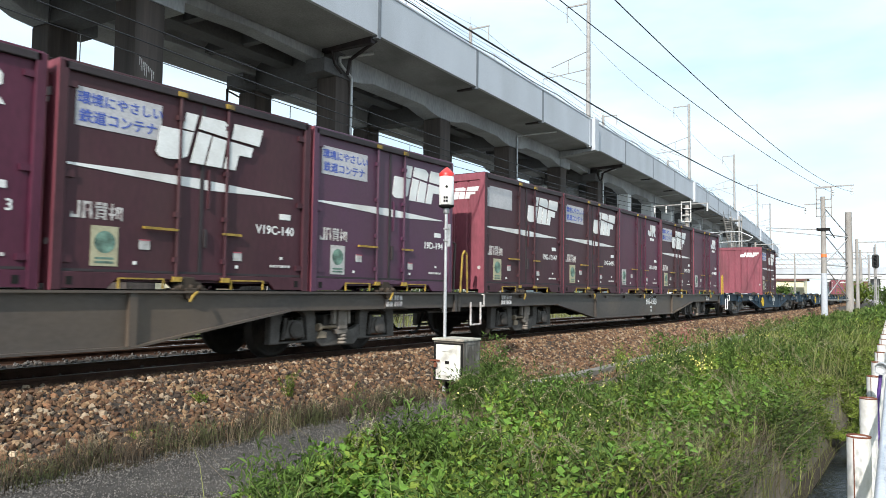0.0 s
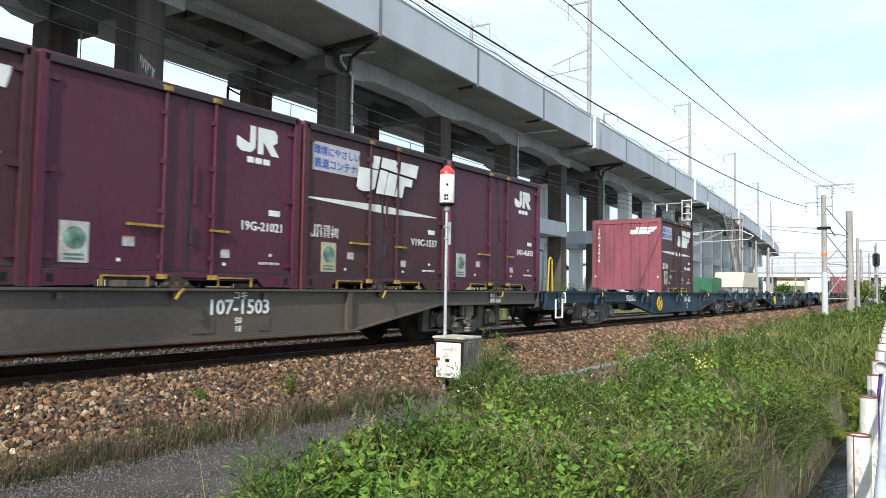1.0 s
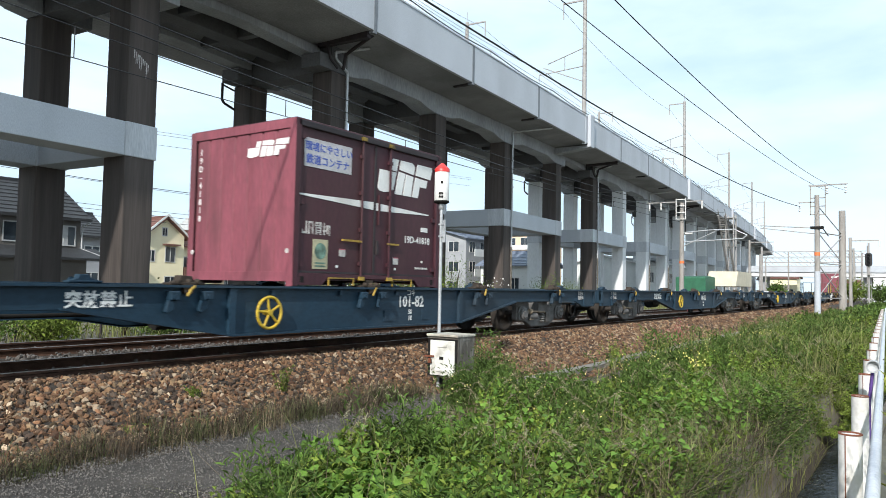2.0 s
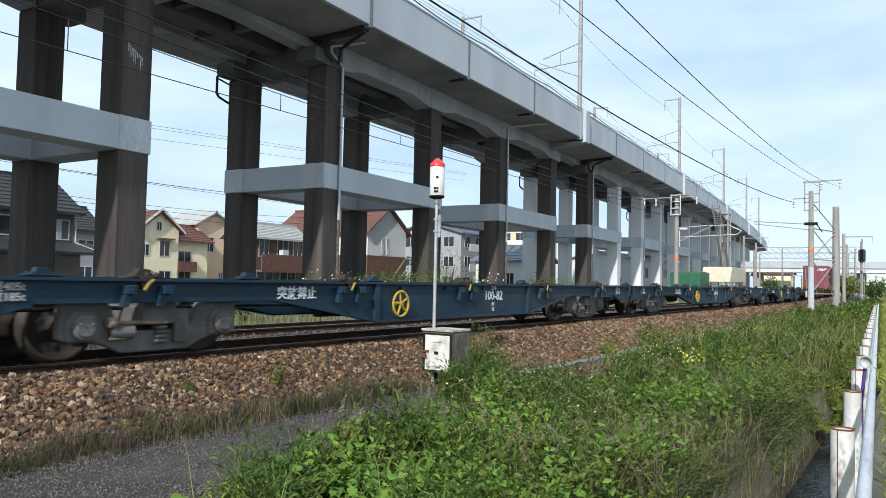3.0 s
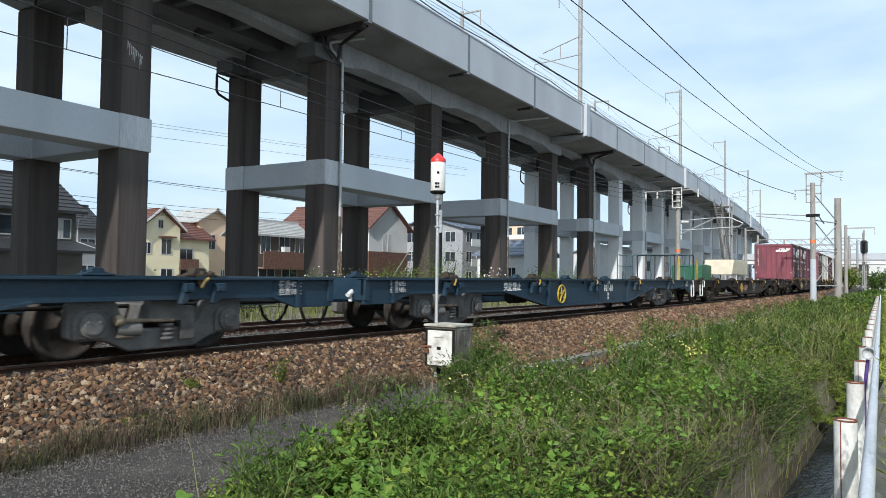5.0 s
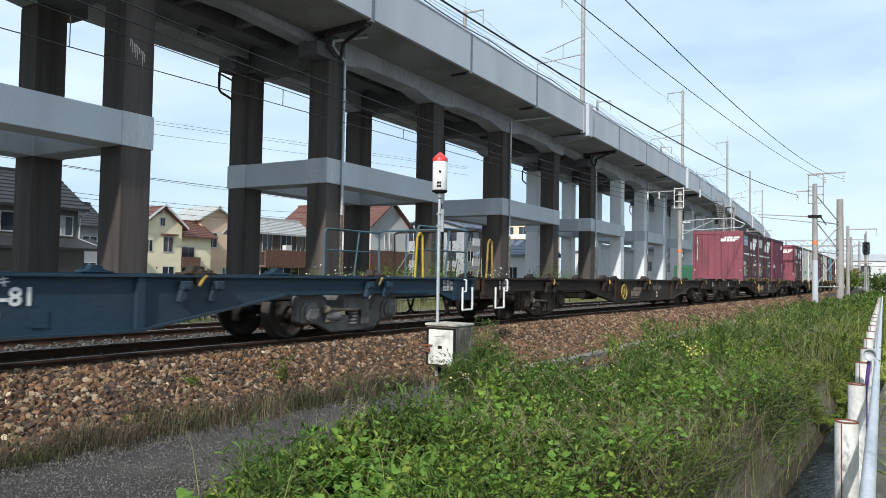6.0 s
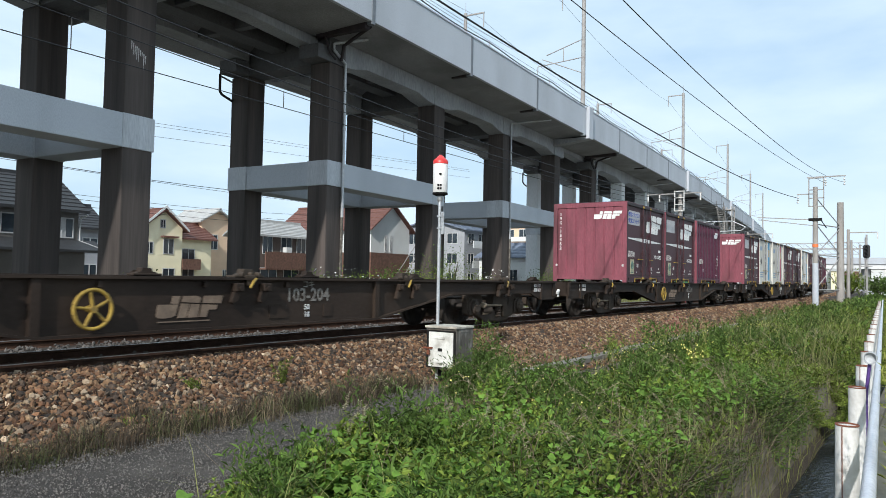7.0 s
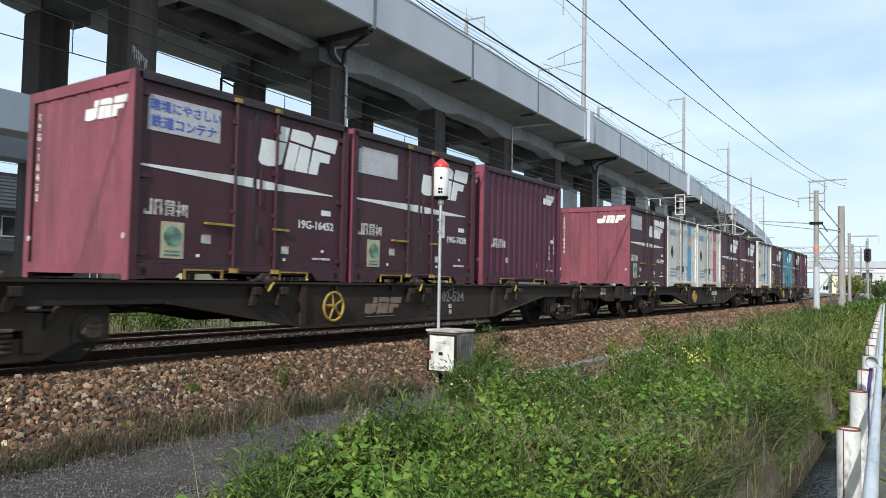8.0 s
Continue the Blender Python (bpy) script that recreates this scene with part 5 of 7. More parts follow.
# ---- trackside posts, box and lamp ----
def build_trackside():
    t = thing("equipment_box", pose(8.75, -3.2, -0.5), "weathered white steel trackside equipment box with padlock", "equipment box")
    part("casing", Shape().box(0.0, 0.46, 0.0, 0.53, 0.20, 0.80), "shaded_rustbox", t, "flaking grey painted casing, darkened as the shadow side", bevel=0.008)
    part("lid", Shape().box(-0.028, 0.475, -0.014, 0.545, 0.79, 0.825), "lid_paint", t, "peeling off-white overhanging lid", bevel=0.008)
    part("door_gap", Shape().box(-0.003, 0.004, 0.005, 0.525, 0.21, 0.76), "black", t, "dark gap round the door")
    d = part("door", Shape().box(-0.022, -0.002, 0.045, 0.475, 0.225, 0.735), "box", t, "off-white steel door", bevel=0.006)
    part("rib", Shape().box(-0.034, -0.022, 0.18, 0.36, 0.635, 0.67), "box", d, bevel=0.005)
    part("rib", Shape().box(-0.034, -0.022, 0.18, 0.36, 0.28, 0.315), "box", d, bevel=0.005)
    part("lock_plate", Shape().box(-0.028, -0.022, 0.235, 0.305, 0.455, 0.50), "black", d, "small black plate")
    part("hasp", Shape().box(-0.05, -0.02, 0.40, 0.56, 0.485, 0.51), "rust", d)
    part("padlock", Shape().box(-0.075, -0.045, 0.43, 0.475, 0.40, 0.47), "rust", d, "rusty padlock", bevel=0.006)
    part("side_strap", Shape().box(0.10, 0.30, -0.008, 0.0, 0.74, 0.76), "shaded_rustbox", t)
    for yy in (0.1, 0.4):
        part("leg", Shape().box(0.18, 0.24, yy, yy + 0.06, 0.0, 0.2), "black", t)
    m = thing("marker_lamp", pose(8.93, -2.74, -0.43), "white cylindrical trackside lamp with red cap on a steel post", "lamp post")
    part("post", Shape().tube((0, 0, -0.1), (0, 0, 2.74), 0.026, 0.024, 14), "galv", m, "galvanised steel post")
    part("collar", Shape().lathe([(0.03, 2.62), (0.045, 2.63), (0.045, 2.72), (0.03, 2.74)], (0, 0, 0), 16, "z"), "galv", m)
    part("lamp_body", Shape().lathe([(0.0, 2.735), (0.108, 2.735), (0.112, 2.76), (0.112, 3.19), (0.10, 3.20)], (0, 0, 0), 28, "z"), "white_post", m, "white enamelled housing")
    part("lamp_foot", Shape().lathe([(0.06, 2.70), (0.116, 2.725), (0.116, 2.75)], (0, 0, 0), 28, "z"), "black", m)
    part("cap", Shape().lathe([(0.115, 3.185), (0.115, 3.235), (0.10, 3.25), (0.02, 3.325), (0.0, 3.33)], (0, 0, 0), 28, "z"), "redlamp", m, "red pointed cap")
    e = Vector((-0.826, -0.563, 0))
    side = Vector((-e.y, e.x, 0))
    for a, z, r in ((0.0, 3.02, 0.02),):
        part("lens", Shape().tube(e * 0.105 + Vector((0, 0, z)), e * 0.118 + Vector((0, 0, z)), r, n=14), "black", m, "round dark lens")
    for a in (-0.028, 0.006):
        for z in (2.79, 2.84):
            o = e * 0.1125 + side * a
            part("vent", Shape().box(o.x - 0.011, o.x + 0.011, o.y - 0.011, o.y + 0.011, z, z + 0.03), "black", m)
    part("plate", Shape().box(-0.015, 0.0, -0.085, -0.035, 2.12, 2.46), "galv", m, "narrow pale number plate")
    for z in (2.2, 2.38):
        part("clip", Shape().box(-0.03, 0.03, -0.06, 0.03, z, z + 0.025), "galv", m)


def lattice_pole(x, y):
    """Catenary pole pair with bracing, crossarms and insulators beside the near track."""
    z0 = -0.3
    t = thing("catenary_mast", pose(x, y, z0), "weathered concrete catenary mast pair braced with steel angles", "utility pole")
    part("pole", Shape().tube((0, 0, 0), (0, 0, 7.2), 0.17, 0.13, 16), "pole", t, "slim concrete pole with orange band")
    part("painted_base", Shape().tube((0, 0, 0), (0, 0, 2.6), 0.176, 0.166, 16), "concrete_new", t, "pale painted lower part")
    part("warning_band", Shape().tube((0, 0, 3.55), (0, 0, 3.75), 0.165, 0.163, 16), "orange", t, "orange reflective band")
    part("second_pole", Shape().tube((3.5, -1.0, 0), (3.5, -1.0, 6.55), 0.23, 0.19, 16), "pole", t, "thicker concrete pole")
    for z in (1.0, 3.1, 4.95):
        part("brace", Shape().box(0, 0.06, -0.03, 0.03, z, z + 0.07).tube((0, 0, z), (3.5, -1.0, z), 0.035, n=6), "steelpole", t)
    for a, b in ((1.0, 3.1), (3.1, 1.0), (3.1, 4.9), (5.0, 3.2), (6.6, 5.0)):
        part("diagonal", Shape().tube((0, 0, a), (3.5, -1.0, b), 0.032, n=6), "steelpole", t)
    fr = Shape()
    for yy in (-0.45, 0.35):
        fr.box(-0.04, 0.04, yy - 0.03, yy + 0.03, 6.0, 7.75)
    for z in (6.0, 6.5, 7.0, 7.7):
        fr.box(-0.04, 0.04, -0.45, 0.35, z, z + 0.05)
    part("top_frame", fr, "steelpole", t, "ladder-like steel top frame")
    part("crossarm", Shape().box(-0.04, 0.04, -1.62, 0.45, 7.75, 7.82), "steelpole", t)
    part("crossarm", Shape().box(-0.04, 0.04, 0.0, 1.0, 6.75, 6.81), "steelpole", t)
    for yy, z in ((-0.55, 7.75), (-1.53, 7.75), (0.95, 6.75)):
        g = Shape()
        for k in range(3):
            g.lathe([(0.03, z - 0.12 - 0.15 * k), (0.09, z - 0.17 - 0.15 * k), (0.03, z - 0.20 - 0.15 * k)], (0, yy, 0), 10, "z")
        g.tube((0, yy, z), (0, yy, z - 0.55), 0.015, n=6)
        part("insulator", g, "white_post", t, "stacked porcelain insulator")
    part("transformer_bracket", Shape().box(-0.2, 0.2, -0.35, 0.35, 5.15, 5.3).tube((0, -0.3, 5.2), (0, -0.6, 4.7), 0.03, n=6), "black", t)
    part("cantilever", Shape().tube((0, 0, 5.2), (0, 3.2, 5.45), 0.03, n=7).tube((0, 0, 4.85), (0, 3.2, 5.3), 0.025, n=7), "steelpole", t)


def bracket_mast(x, y):
    t = thing("catenary_mast", pose(x, y, -0.3), "grey catenary mast with a hinged bracket over the far track", "utility pole")
    part("pole", Shape().tube((0, 0, 0), (0, 0, 8.0), 0.19, 0.15, 16), "pole", t)
    part("warning_band", Shape().tube((0, 0, 3.35), (0, 0, 3.55), 0.185, 0.183, 16), "orange", t, "orange reflective band")
    fr = Shape()
    for yy in (-0.35, 0.35):
        fr.box(-0.3, -0.22, yy - 0.03, yy + 0.03, 6.7, 8.3)
    for z in (6.7, 7.2, 7.7, 8.2):
        fr.box(-0.3, -0.22, -0.35, 0.35, z, z + 0.06)
    part("top_frame", fr, "white_post", t, "pale ladder-like steel frame")
    c = Shape().path([(0, 0, 5.7), (0, -2.2, 5.85), (0, -3.8, 5.85), (0, -4.7, 5.4), (0, -4.4, 5.15), (0, -0.2, 5.0)], 0.045, 8)
    c.tube((0, 0, 4.6), (0, -2.6, 5.8), 0.04, n=8)
    part("bracket", c, "galv", t, "pale tubular bracket")
    for yy in (-0.25, -0.5):
        part("insulator", Shape().tube((0, yy, 5.62), (0, yy - 0.3, 5.62), 0.07, n=10), "white_post", t, "white insulator")
    part("crossarm", Shape().box(-0.04, 0.04, -1.6, 2.6, 8.05, 8.12), "steelpole", t)
    for yy in (-1.5, 1.6, 2.5):
        part("insulator", Shape().tube((0, yy, 8.05), (0, yy, 7.5), 0.06, n=8), "white_post", t, "white insulator")


def plain_mast(x, y, h, arm, r=0.16):
    t = thing("catenary_mast", pose(x, y, -0.3), "distant grey concrete catenary mast with a crossarm", "utility pole")
    part("pole", Shape().tube((0, 0, 0), (0, 0, h), r, r * 0.8, 12), "pole", t)
    part("crossarm", Shape().box(-0.05, 0.05, min(0, arm), max(0, arm), h - 0.35, h - 0.25), "steelpole", t)
    part("insulator", Shape().tube((0, arm, h - 0.3), (0, arm, h - 0.9), 0.06, n=8), "white_post", t)


def viaduct_mast(s, n, far):
    base = VIA @ Vector((s, n + via_shift(s), 13.5))
    t = thing("viaduct_mast", Matrix.Translation(base) @ Matrix.Rotation(VA, 4, "Z"), "slim steel catenary mast standing on the viaduct edge", "utility pole", "masts on the viaduct")
    h = 12.6
    k = -1 if far else 1
    part("pole", Shape().tube((0, 0, 0), (0, 0, h), 0.20, 0.17, 12), "steelpole", t)
    part("tip", Shape().tube((0, 0, h), (0, 0, h + 1.0), 0.02, n=6), "steelpole", t)
    part("crossarm", Shape().box(-0.06, 0.06, *sorted((0, k * 2.0)), h - 0.3, h - 0.18), "steelpole", t)
    g = Shape()
    g.tube((0, k * 1.95, h - 0.3), (0, k * 1.95, h - 1.6), 0.05, n=8)
    part("insulator", g, "steelpole", t)
    c = Shape()
    c.tube((0, 0, 8.2), (0, k * 3.4, 7.2), 0.045, n=7).tube((0, 0, 6.6), (0, k * 4.2, 6.3), 0.045, n=7).tube((0, 0, 5.2), (0, k * 3.8, 6.9), 0.04, n=7).tube((0, k * 1.8, 6.5), (0, k * 1.8, 7.6), 0.035, n=7).tube((0, k * 4.2, 6.3), (0, k * 4.2, 5.6), 0.035, n=7)
    part("bracket", c, "steelpole", t, "hinged registration bracket")


def wire(name, label, pts, r=0.012):
    g = Shape()
    g.path(pts, r, 5)
    tagged(part(name, g, "wire"), label, "cable")


def sag(y, z, dip, xa, xb, n=26, y2=None):
    y2 = y if y2 is None else y2
    return [(xa + (xb - xa) * i / n, y + (y2 - y) * i / n, z - dip * 4 * (i / n) * (1 - i / n)) for i in range(n + 1)]


def build_lines():
    lattice_pole(48.2, -3.12)
    bracket_mast(55.5, 7.0)
    plain_mast(75, -2.6, 6.4, -2.3)
    plain_mast(108, -0.2, 7.2, 2.0)
    plain_mast(100, 11.0, 8.0, -3.0)
    plain_mast(150, 14.0, 9.0, -3.0)
    for s in (18.5, 58.3, 97.5, 137.3, 177.0, 216.7):
        viaduct_mast(s, OUT + 0.45, False)
        viaduct_mast(s + 0.5, OUT2 - 0.45, True)
    wire("feeder_cable", "black feeder cable between the masts", [(-4 + 52.2 * f, -3.27 - 0.40 * f, 6.7 + 0.4 * f - 2.8 * f * (1 - f)) for f in (i / 26 for i in range(27))], 0.010)
    wire("feeder_cable", "black feeder cable between the masts", [(-4 + 52.2 * f, -4.55 - 0.10 * f, 6.7 + 0.4 * f - 4.8 * f * (1 - f)) for f in (i / 26 for i in range(27))], 0.010)
    wire("feeder_cable", "thick black cable between the masts", sag(-2.2, 6.25, 0.85, -4, 48.2), 0.018)
    wire("messenger_wire", "sagging catenary messenger wire over the track", [(3 + 1.0 * i, 3.8, 5.33 + 1.0 * ((i - 22) / 25) ** 2) for i in range(53)], 0.014)
    wire("messenger_wire", "catenary wire over the far track", [(2 + 1.0 * i, 3.8, 5.16 + 0.38 * ((i - 23) / 18) ** 2) for i in range(47)], 0.010)
    wire("feeder_cable", "black feeder cable beyond the far track", [(3 + 1.5 * i, 5.7, 6.32 + 0.62 * ((3 + 1.5 * i - 30) / 22) ** 2) for i in range(36)], 0.016)
    wire("contact_wire", "contact wire over the far track", [(0, 3.8, 5.0), (30, 3.8, 4.95), (55.5, 2.6, 5.0), (90, 5.2, 5.0)], 0.010)
    d = Shape()
    for x in (6.7, 11.8, 16.5, 21.5, 27, 33):
        d.tube((x, 3.8, 4.98), (x, 3.8, 5.16 + 0.38 * ((x - 25) / 18) ** 2), 0.010, n=5)
    tagged(part("dropper_wires", d, "wire"), "thin dropper wires of the catenary", "cable", kind="stuff")
    wire("power_cable", "black cable behind the far track", [(55.5, 5.5, 7.7), (70, 6.5, 7.2), (100, 9.0, 7.6)], 0.014)
    up = []
    for i in range(140):
        s = 10 + 1.5 * i
        up.append(VIA @ Vector((s, OUT + 0.1 + via_shift(s), 15.95 - 0.18 * abs(math.sin(s * 0.31)))))
    wire("parapet_cable", "black cable strung along the viaduct parapet", up, 0.035)
    posts = Shape()
    for i in range(21):
        p = VIA @ Vector((10 + 10.0 * i, OUT + 0.1 + via_shift(10 + 10.0 * i), 15.5))
        posts.tube(p, p + Vector((0, 0, 0.55)), 0.03, n=6)
    tagged(part("cable_posts", posts, "steelpole"), "short steel posts carrying a cable along the parapet", "post", kind="stuff")
    for n, z, dip in ((24.3, 19.8, 0.9), (24.3, 18.8, 0.1), (29.4, 19.8, 0.9), (29.4, 18.8, 0.1), (22.9, 25.2, 0.9), (31.0, 25.2, 0.9)):
        pts = []
        for a in (-21.3, 18.5, 58.3, 98.1, 137.9, 177.7):
            for i in range(10):
                f = i / 10
                pts.append(VIA @ Vector((a + 39.8 * f, n + via_shift(a + 39.8 * f), z - dip * 4 * f * (1 - f))))
        wire("viaduct_wire", "thin overhead wire above the viaduct", pts, 0.014)
    for x, y in ((0, 40), (60, 46)):
        u = thing("utility_pole", pose(x, y, -0.6), "concrete utility pole by the houses", "utility pole")
        part("pole", Shape().tube((0, 0, 0), (0, 0, 11.2), 0.18, 0.12, 12), "pole", u)
        part("crossarm", Shape().box(-0.05, 0.05, -0.9, 0.9, 10.6, 10.7), "steelpole", u)
    for z in (10.95, 10.75, 10.05):
        wire("house_cable", "utility cable behind the viaduct", [(x, 34.0, z + 0.055 * (x - 28.3)) for x in range(-4, 70, 6)], 0.011)
    for y, z in ((40, 5.0), (40, 8.4), (40.05, 6.5), (40.1, 7.55), (39.9, 5.6)):
        wire("house_cable", "utility cable in front of the houses", sag(y, z + 1.2, 0.35 + 0.9 * abs(math.sin(z * 5)), 0, 60, y2=y + 6), 0.025 if z > 8 else 0.016)


# ---- houses ----
def window(t, x0, x1, z0, z1, y, axis="y"):
    """A framed pane in a wall that faces the track (axis y) or the near end (axis x)."""
    w = Shape()
    if axis == "y":
        w.box(x0, x1, y - 0.05, y + 0.05, z0, z0 + 0.08).box(x0, x1, y - 0.05, y + 0.05, z1 - 0.08, z1)
        for a in (x0, (x0 + x1) / 2 - 0.03, x1 - 0.07):
            w.box(a, a + 0.07, y - 0.05, y + 0.05, z0 + 0.08, z1 - 0.08)
        f = part("window", w, "frame", t, "aluminium window frame")
        part("pane", Shape().box(x0 + 0.05, x1 - 0.05, y - 0.012, y + 0.03, z0 + 0.06, z1 - 0.06), "glass", f, "dark glass pane")
    else:
        w.box(y - 0.05, y + 0.05, x0, x1, z0, z0 + 0.08).box(y - 0.05, y + 0.05, x0, x1, z1 - 0.08, z1)
        for a in (x0, (x0 + x1) / 2 - 0.03, x1 - 0.07):
            w.box(y - 0.05, y + 0.05, a, a + 0.07, z0 + 0.08, z1 - 0.08)
        f = part("window", w, "frame", t, "aluminium window frame")
        part("pane", Shape().box(y - 0.012, y + 0.03, x0 + 0.05, x1 - 0.05, z0 + 0.06, z1 - 0.06), "glass", f, "dark glass pane")


def gable_roof(t, x0, x1, y0, y1, z, rise, along, material, over=0.5, thick=0.16, label=""):
    """Two tiled slopes with rows of tiles standing proud; along: the ridge's axis."""
    rows = 9
    for side in (-1, 1):
        g = Shape()
        if along == "y":
            c, half = (x0 + x1) / 2, (x1 - x0) / 2 + over
            a0, a1 = y0 - over, y1 + over
        else:
            c, half = (y0 + y1) / 2, (y1 - y0) / 2 + over
            a0, a1 = x0 - over, x1 + over
        full = rise * half / (half - over)
        low = z - full + rise
        p = [(c + side * half, low), (c, z + rise)]
        for k in range(rows, 0, -1):
            f0, f1 = (k - 1) / rows, k / rows
            p += [(c + side * half * (1 - f1), low + full * f1 + thick - 0.03), (c + side * half * (1 - f0), low + full * f0 + thick + 0.03)]
        g.prism(p, a0, a1, "y" if along == "y" else "x")
        part("roof", g, material, t, label)
    r = Shape()
    if along == "y":
        r.box(c - 0.15, c + 0.15, a0, a1, z + rise + thick - 0.1, z + rise + thick + 0.12)
    else:
        r.box(a0, a1, c - 0.15, c + 0.15, z + rise + thick - 0.1, z + rise + thick + 0.12)
    part("ridge", r, material, t)


def house_body(t, x0, x1, y0, y1, z1, rise, along, material):
    """Walls up to the eaves with gable ends."""
    c = (x0 + x1) / 2 if along == "y" else (y0 + y1) / 2
    if along == "y":
        g = Shape().prism([(x0, 0), (x1, 0), (x1, z1), (c, z1 + rise), (x0, z1)], y0, y1, "y")
    else:
        g = Shape().prism([(y0, 0), (y1, 0), (y1, z1), (c, z1 + rise), (y0, z1)], x0, x1, "x")
    part("wall", g, material, t)


def house(label, spans, roof, wall, along, rise, windows=(), side_windows=(), rot=0.0):
    x0, x1, y0, y1, z1 = spans
    t = thing("house", pose(x0, y0, -0.6, 0, 0, rot), label, "house", "houses behind the viaduct")
    w, d = x1 - x0, y1 - y0
    house_body(t, 0, w, 0, d, z1, rise, along, wall)
    gable_roof(t, 0, w, 0, d, z1, rise, along, roof)
    for a, b, c, e in windows:
        window(t, a, b, c, e, 0.0)
    for a, b, c, e in side_windows:
        window(t, a, b, c, e, 0.0, "x")
    return t


def build_houses():
    h = house("dark-tiled two-storey house with plaster darkened as shaded walls", (15.0, 24.9, 36.5, 44.0, 5.55), "tile_dark", "plaster_shaded", "x", 2.2,
              [(5.2, 7.0, 3.75, 5.0), (8.1, 9.6, 3.65, 4.95), (1.0, 3.0, 3.75, 5.0)])
    g = Shape().prism([(-1.5, 2.75), (0.0, 3.4), (0.0, 3.55), (-1.5, 2.9)], -0.8, 11.0, "x")
    part("porch_roof", g, "tile_dark", h, "lower dark tiled roof")
    part("porch_wall", Shape().box(0.2, 9.9, -0.9, 0.0, 0, 2.85), "plaster_shaded", h)
    part("blind", Shape().box(8.15, 9.1, -0.03, -0.014, 3.72, 4.9), "frame", h, "pale drawn blind")
    part("gutter_pipe", Shape().path([(10.3, -0.4, 5.2), (10.0, -0.05, 4.95), (10.0, -0.05, 3.5), (10.9, -1.3, 2.95)], 0.05), "frame", h, "pale rainwater pipe")
    h = house("grey plaster house with dark tiled roof behind a larger one", (31.0, 35.6, 52.0, 58.0, 5.5), "tile_dark", "plaster_grey", "x", 1.9, [(0.8, 2.2, 3.2, 4.5), (2.8, 4.2, 3.2, 4.5), (2.8, 4.2, 0.6, 2.2)])
    part("roof_hut", Shape().box(3.0, 4.0, 2.6, 4.2, 6.7, 8.0), "plaster_white", h, "small white rooftop hut")
    h = house("cream house with a brown tiled gable roof", (41.5, 46.0, 55.0, 62.0, 6.1), "tile_brown", "plaster_cream", "y", 1.7,
              [(0.3, 1.2, 3.4, 4.6), (2.3, 3.5, 3.4, 5.0), (1.9, 2.5, 6.0, 6.9), (2.3, 3.7, 0.7, 2.0)], [(1.5, 3.2, 3.6, 4.8)])
    part("bay_roof", Shape().prism([(2.0, 5.1), (3.8, 5.1), (3.8, 5.25), (2.0, 5.25)], -0.5, 0.0), "tile_brown", h)
    part("barge_board", Shape().prism([(-0.55, 5.75), (2.2, 8.05), (2.2, 8.3), (-0.55, 6.0)], -0.56, -0.5), "plaster_white", h, "white barge board")
    part("barge_board", Shape().prism([(4.95, 5.75), (4.95, 6.0), (2.2, 8.3), (2.2, 8.05)], -0.56, -0.5), "plaster_white", h, "white barge board")
    h = house("cream and brick annexe with brown roof", (46.0, 50.1, 55.6, 61.0, 5.3), "tile_brown", "plaster_cream", "x", 1.5, [(0.4, 2.0, 2.9, 4.1), (0.5, 2.0, 0.3, 2.0)])
    part("balcony", Shape().box(0.1, 2.3, -0.7, 0.0, 1.9, 3.0), "brick", h, "brick-faced balcony")
    house("tall peach plaster house with pale roof", (50.2, 54.4, 57.5, 63.0, 7.4), "tile_grey", "plaster_peach", "y", 1.2, [(1.0, 2.2, 4.2, 5.9), (0.9, 1.4, 0.4, 2.0), (3.0, 3.5, 0.4, 2.0)])
    h = house("brown house with pale sheet roof and brick balcony", (43.5, 50.0, 41.0, 44.4, 5.3), "tile_grey", "plaster_brown", "x", 1.1, [(0.8, 2.0, 3.4, 5.1), (3.0, 4.4, 3.4, 5.1), (5.0, 6.2, 3.4, 5.1), (0.6, 2.6, 0.3, 2.2), (3.4, 5.4, 0.3, 2.2)])
    part("balcony", Shape().box(0.2, 6.4, -1.2, -1.05, 2.1, 3.6).box(0.2, 6.4, -1.2, 0, 2.0, 2.12), "brick", h, "brown brick balcony front")
    part("air_unit", Shape().box(3.0, 3.7, -0.8, -0.3, 3.6, 4.1), "plaster_white", h, "white air unit")
    h = house("white gabled house with brown brick ground floor and tiled roof", (53.5, 59.6, 36.0, 48.5, 6.4), "tile_brown", "plaster_white", "y", 2.3,
              [(2.1, 2.5, 4.0, 5.7), (2.9, 3.3, 4.0, 5.7)])
    part("brick_storey", Shape().box(-0.06, 6.16, -0.06, 12.5, 0, 3.9), "brick", h, "brown brick facing")
    s = Shape()
    for k in range(14):
        s.box(3.0 + 0.26 * k, 3.3 + 0.26 * k, -1.5, -0.5, 0.2 + 0.26 * k, 0.26 + 0.26 * k)
    s.tube((2.9, -1.5, 0.2), (6.6, -1.5, 3.9), 0.06, n=6).tube((2.9, -1.5, 1.2), (6.6, -1.5, 4.9), 0.04, n=6).tube((2.9, -0.5, 1.2), (6.6, -0.5, 4.9), 0.04, n=6)
    part("outside_stair", s, "steelpole", h, "steel outside stair")
    part("landing", Shape().box(6.3, 8.0, -1.6, 0.0, 3.75, 3.85).box(7.9, 8.0, -1.6, -1.5, 0, 3.8).box(6.3, 6.4, -1.6, -1.5, 3.8, 6.2), "steelpole", h)
    g = thing("banner", pose(62.2, 35.6, -0.6), "pink and white upright shop banner", "banner")
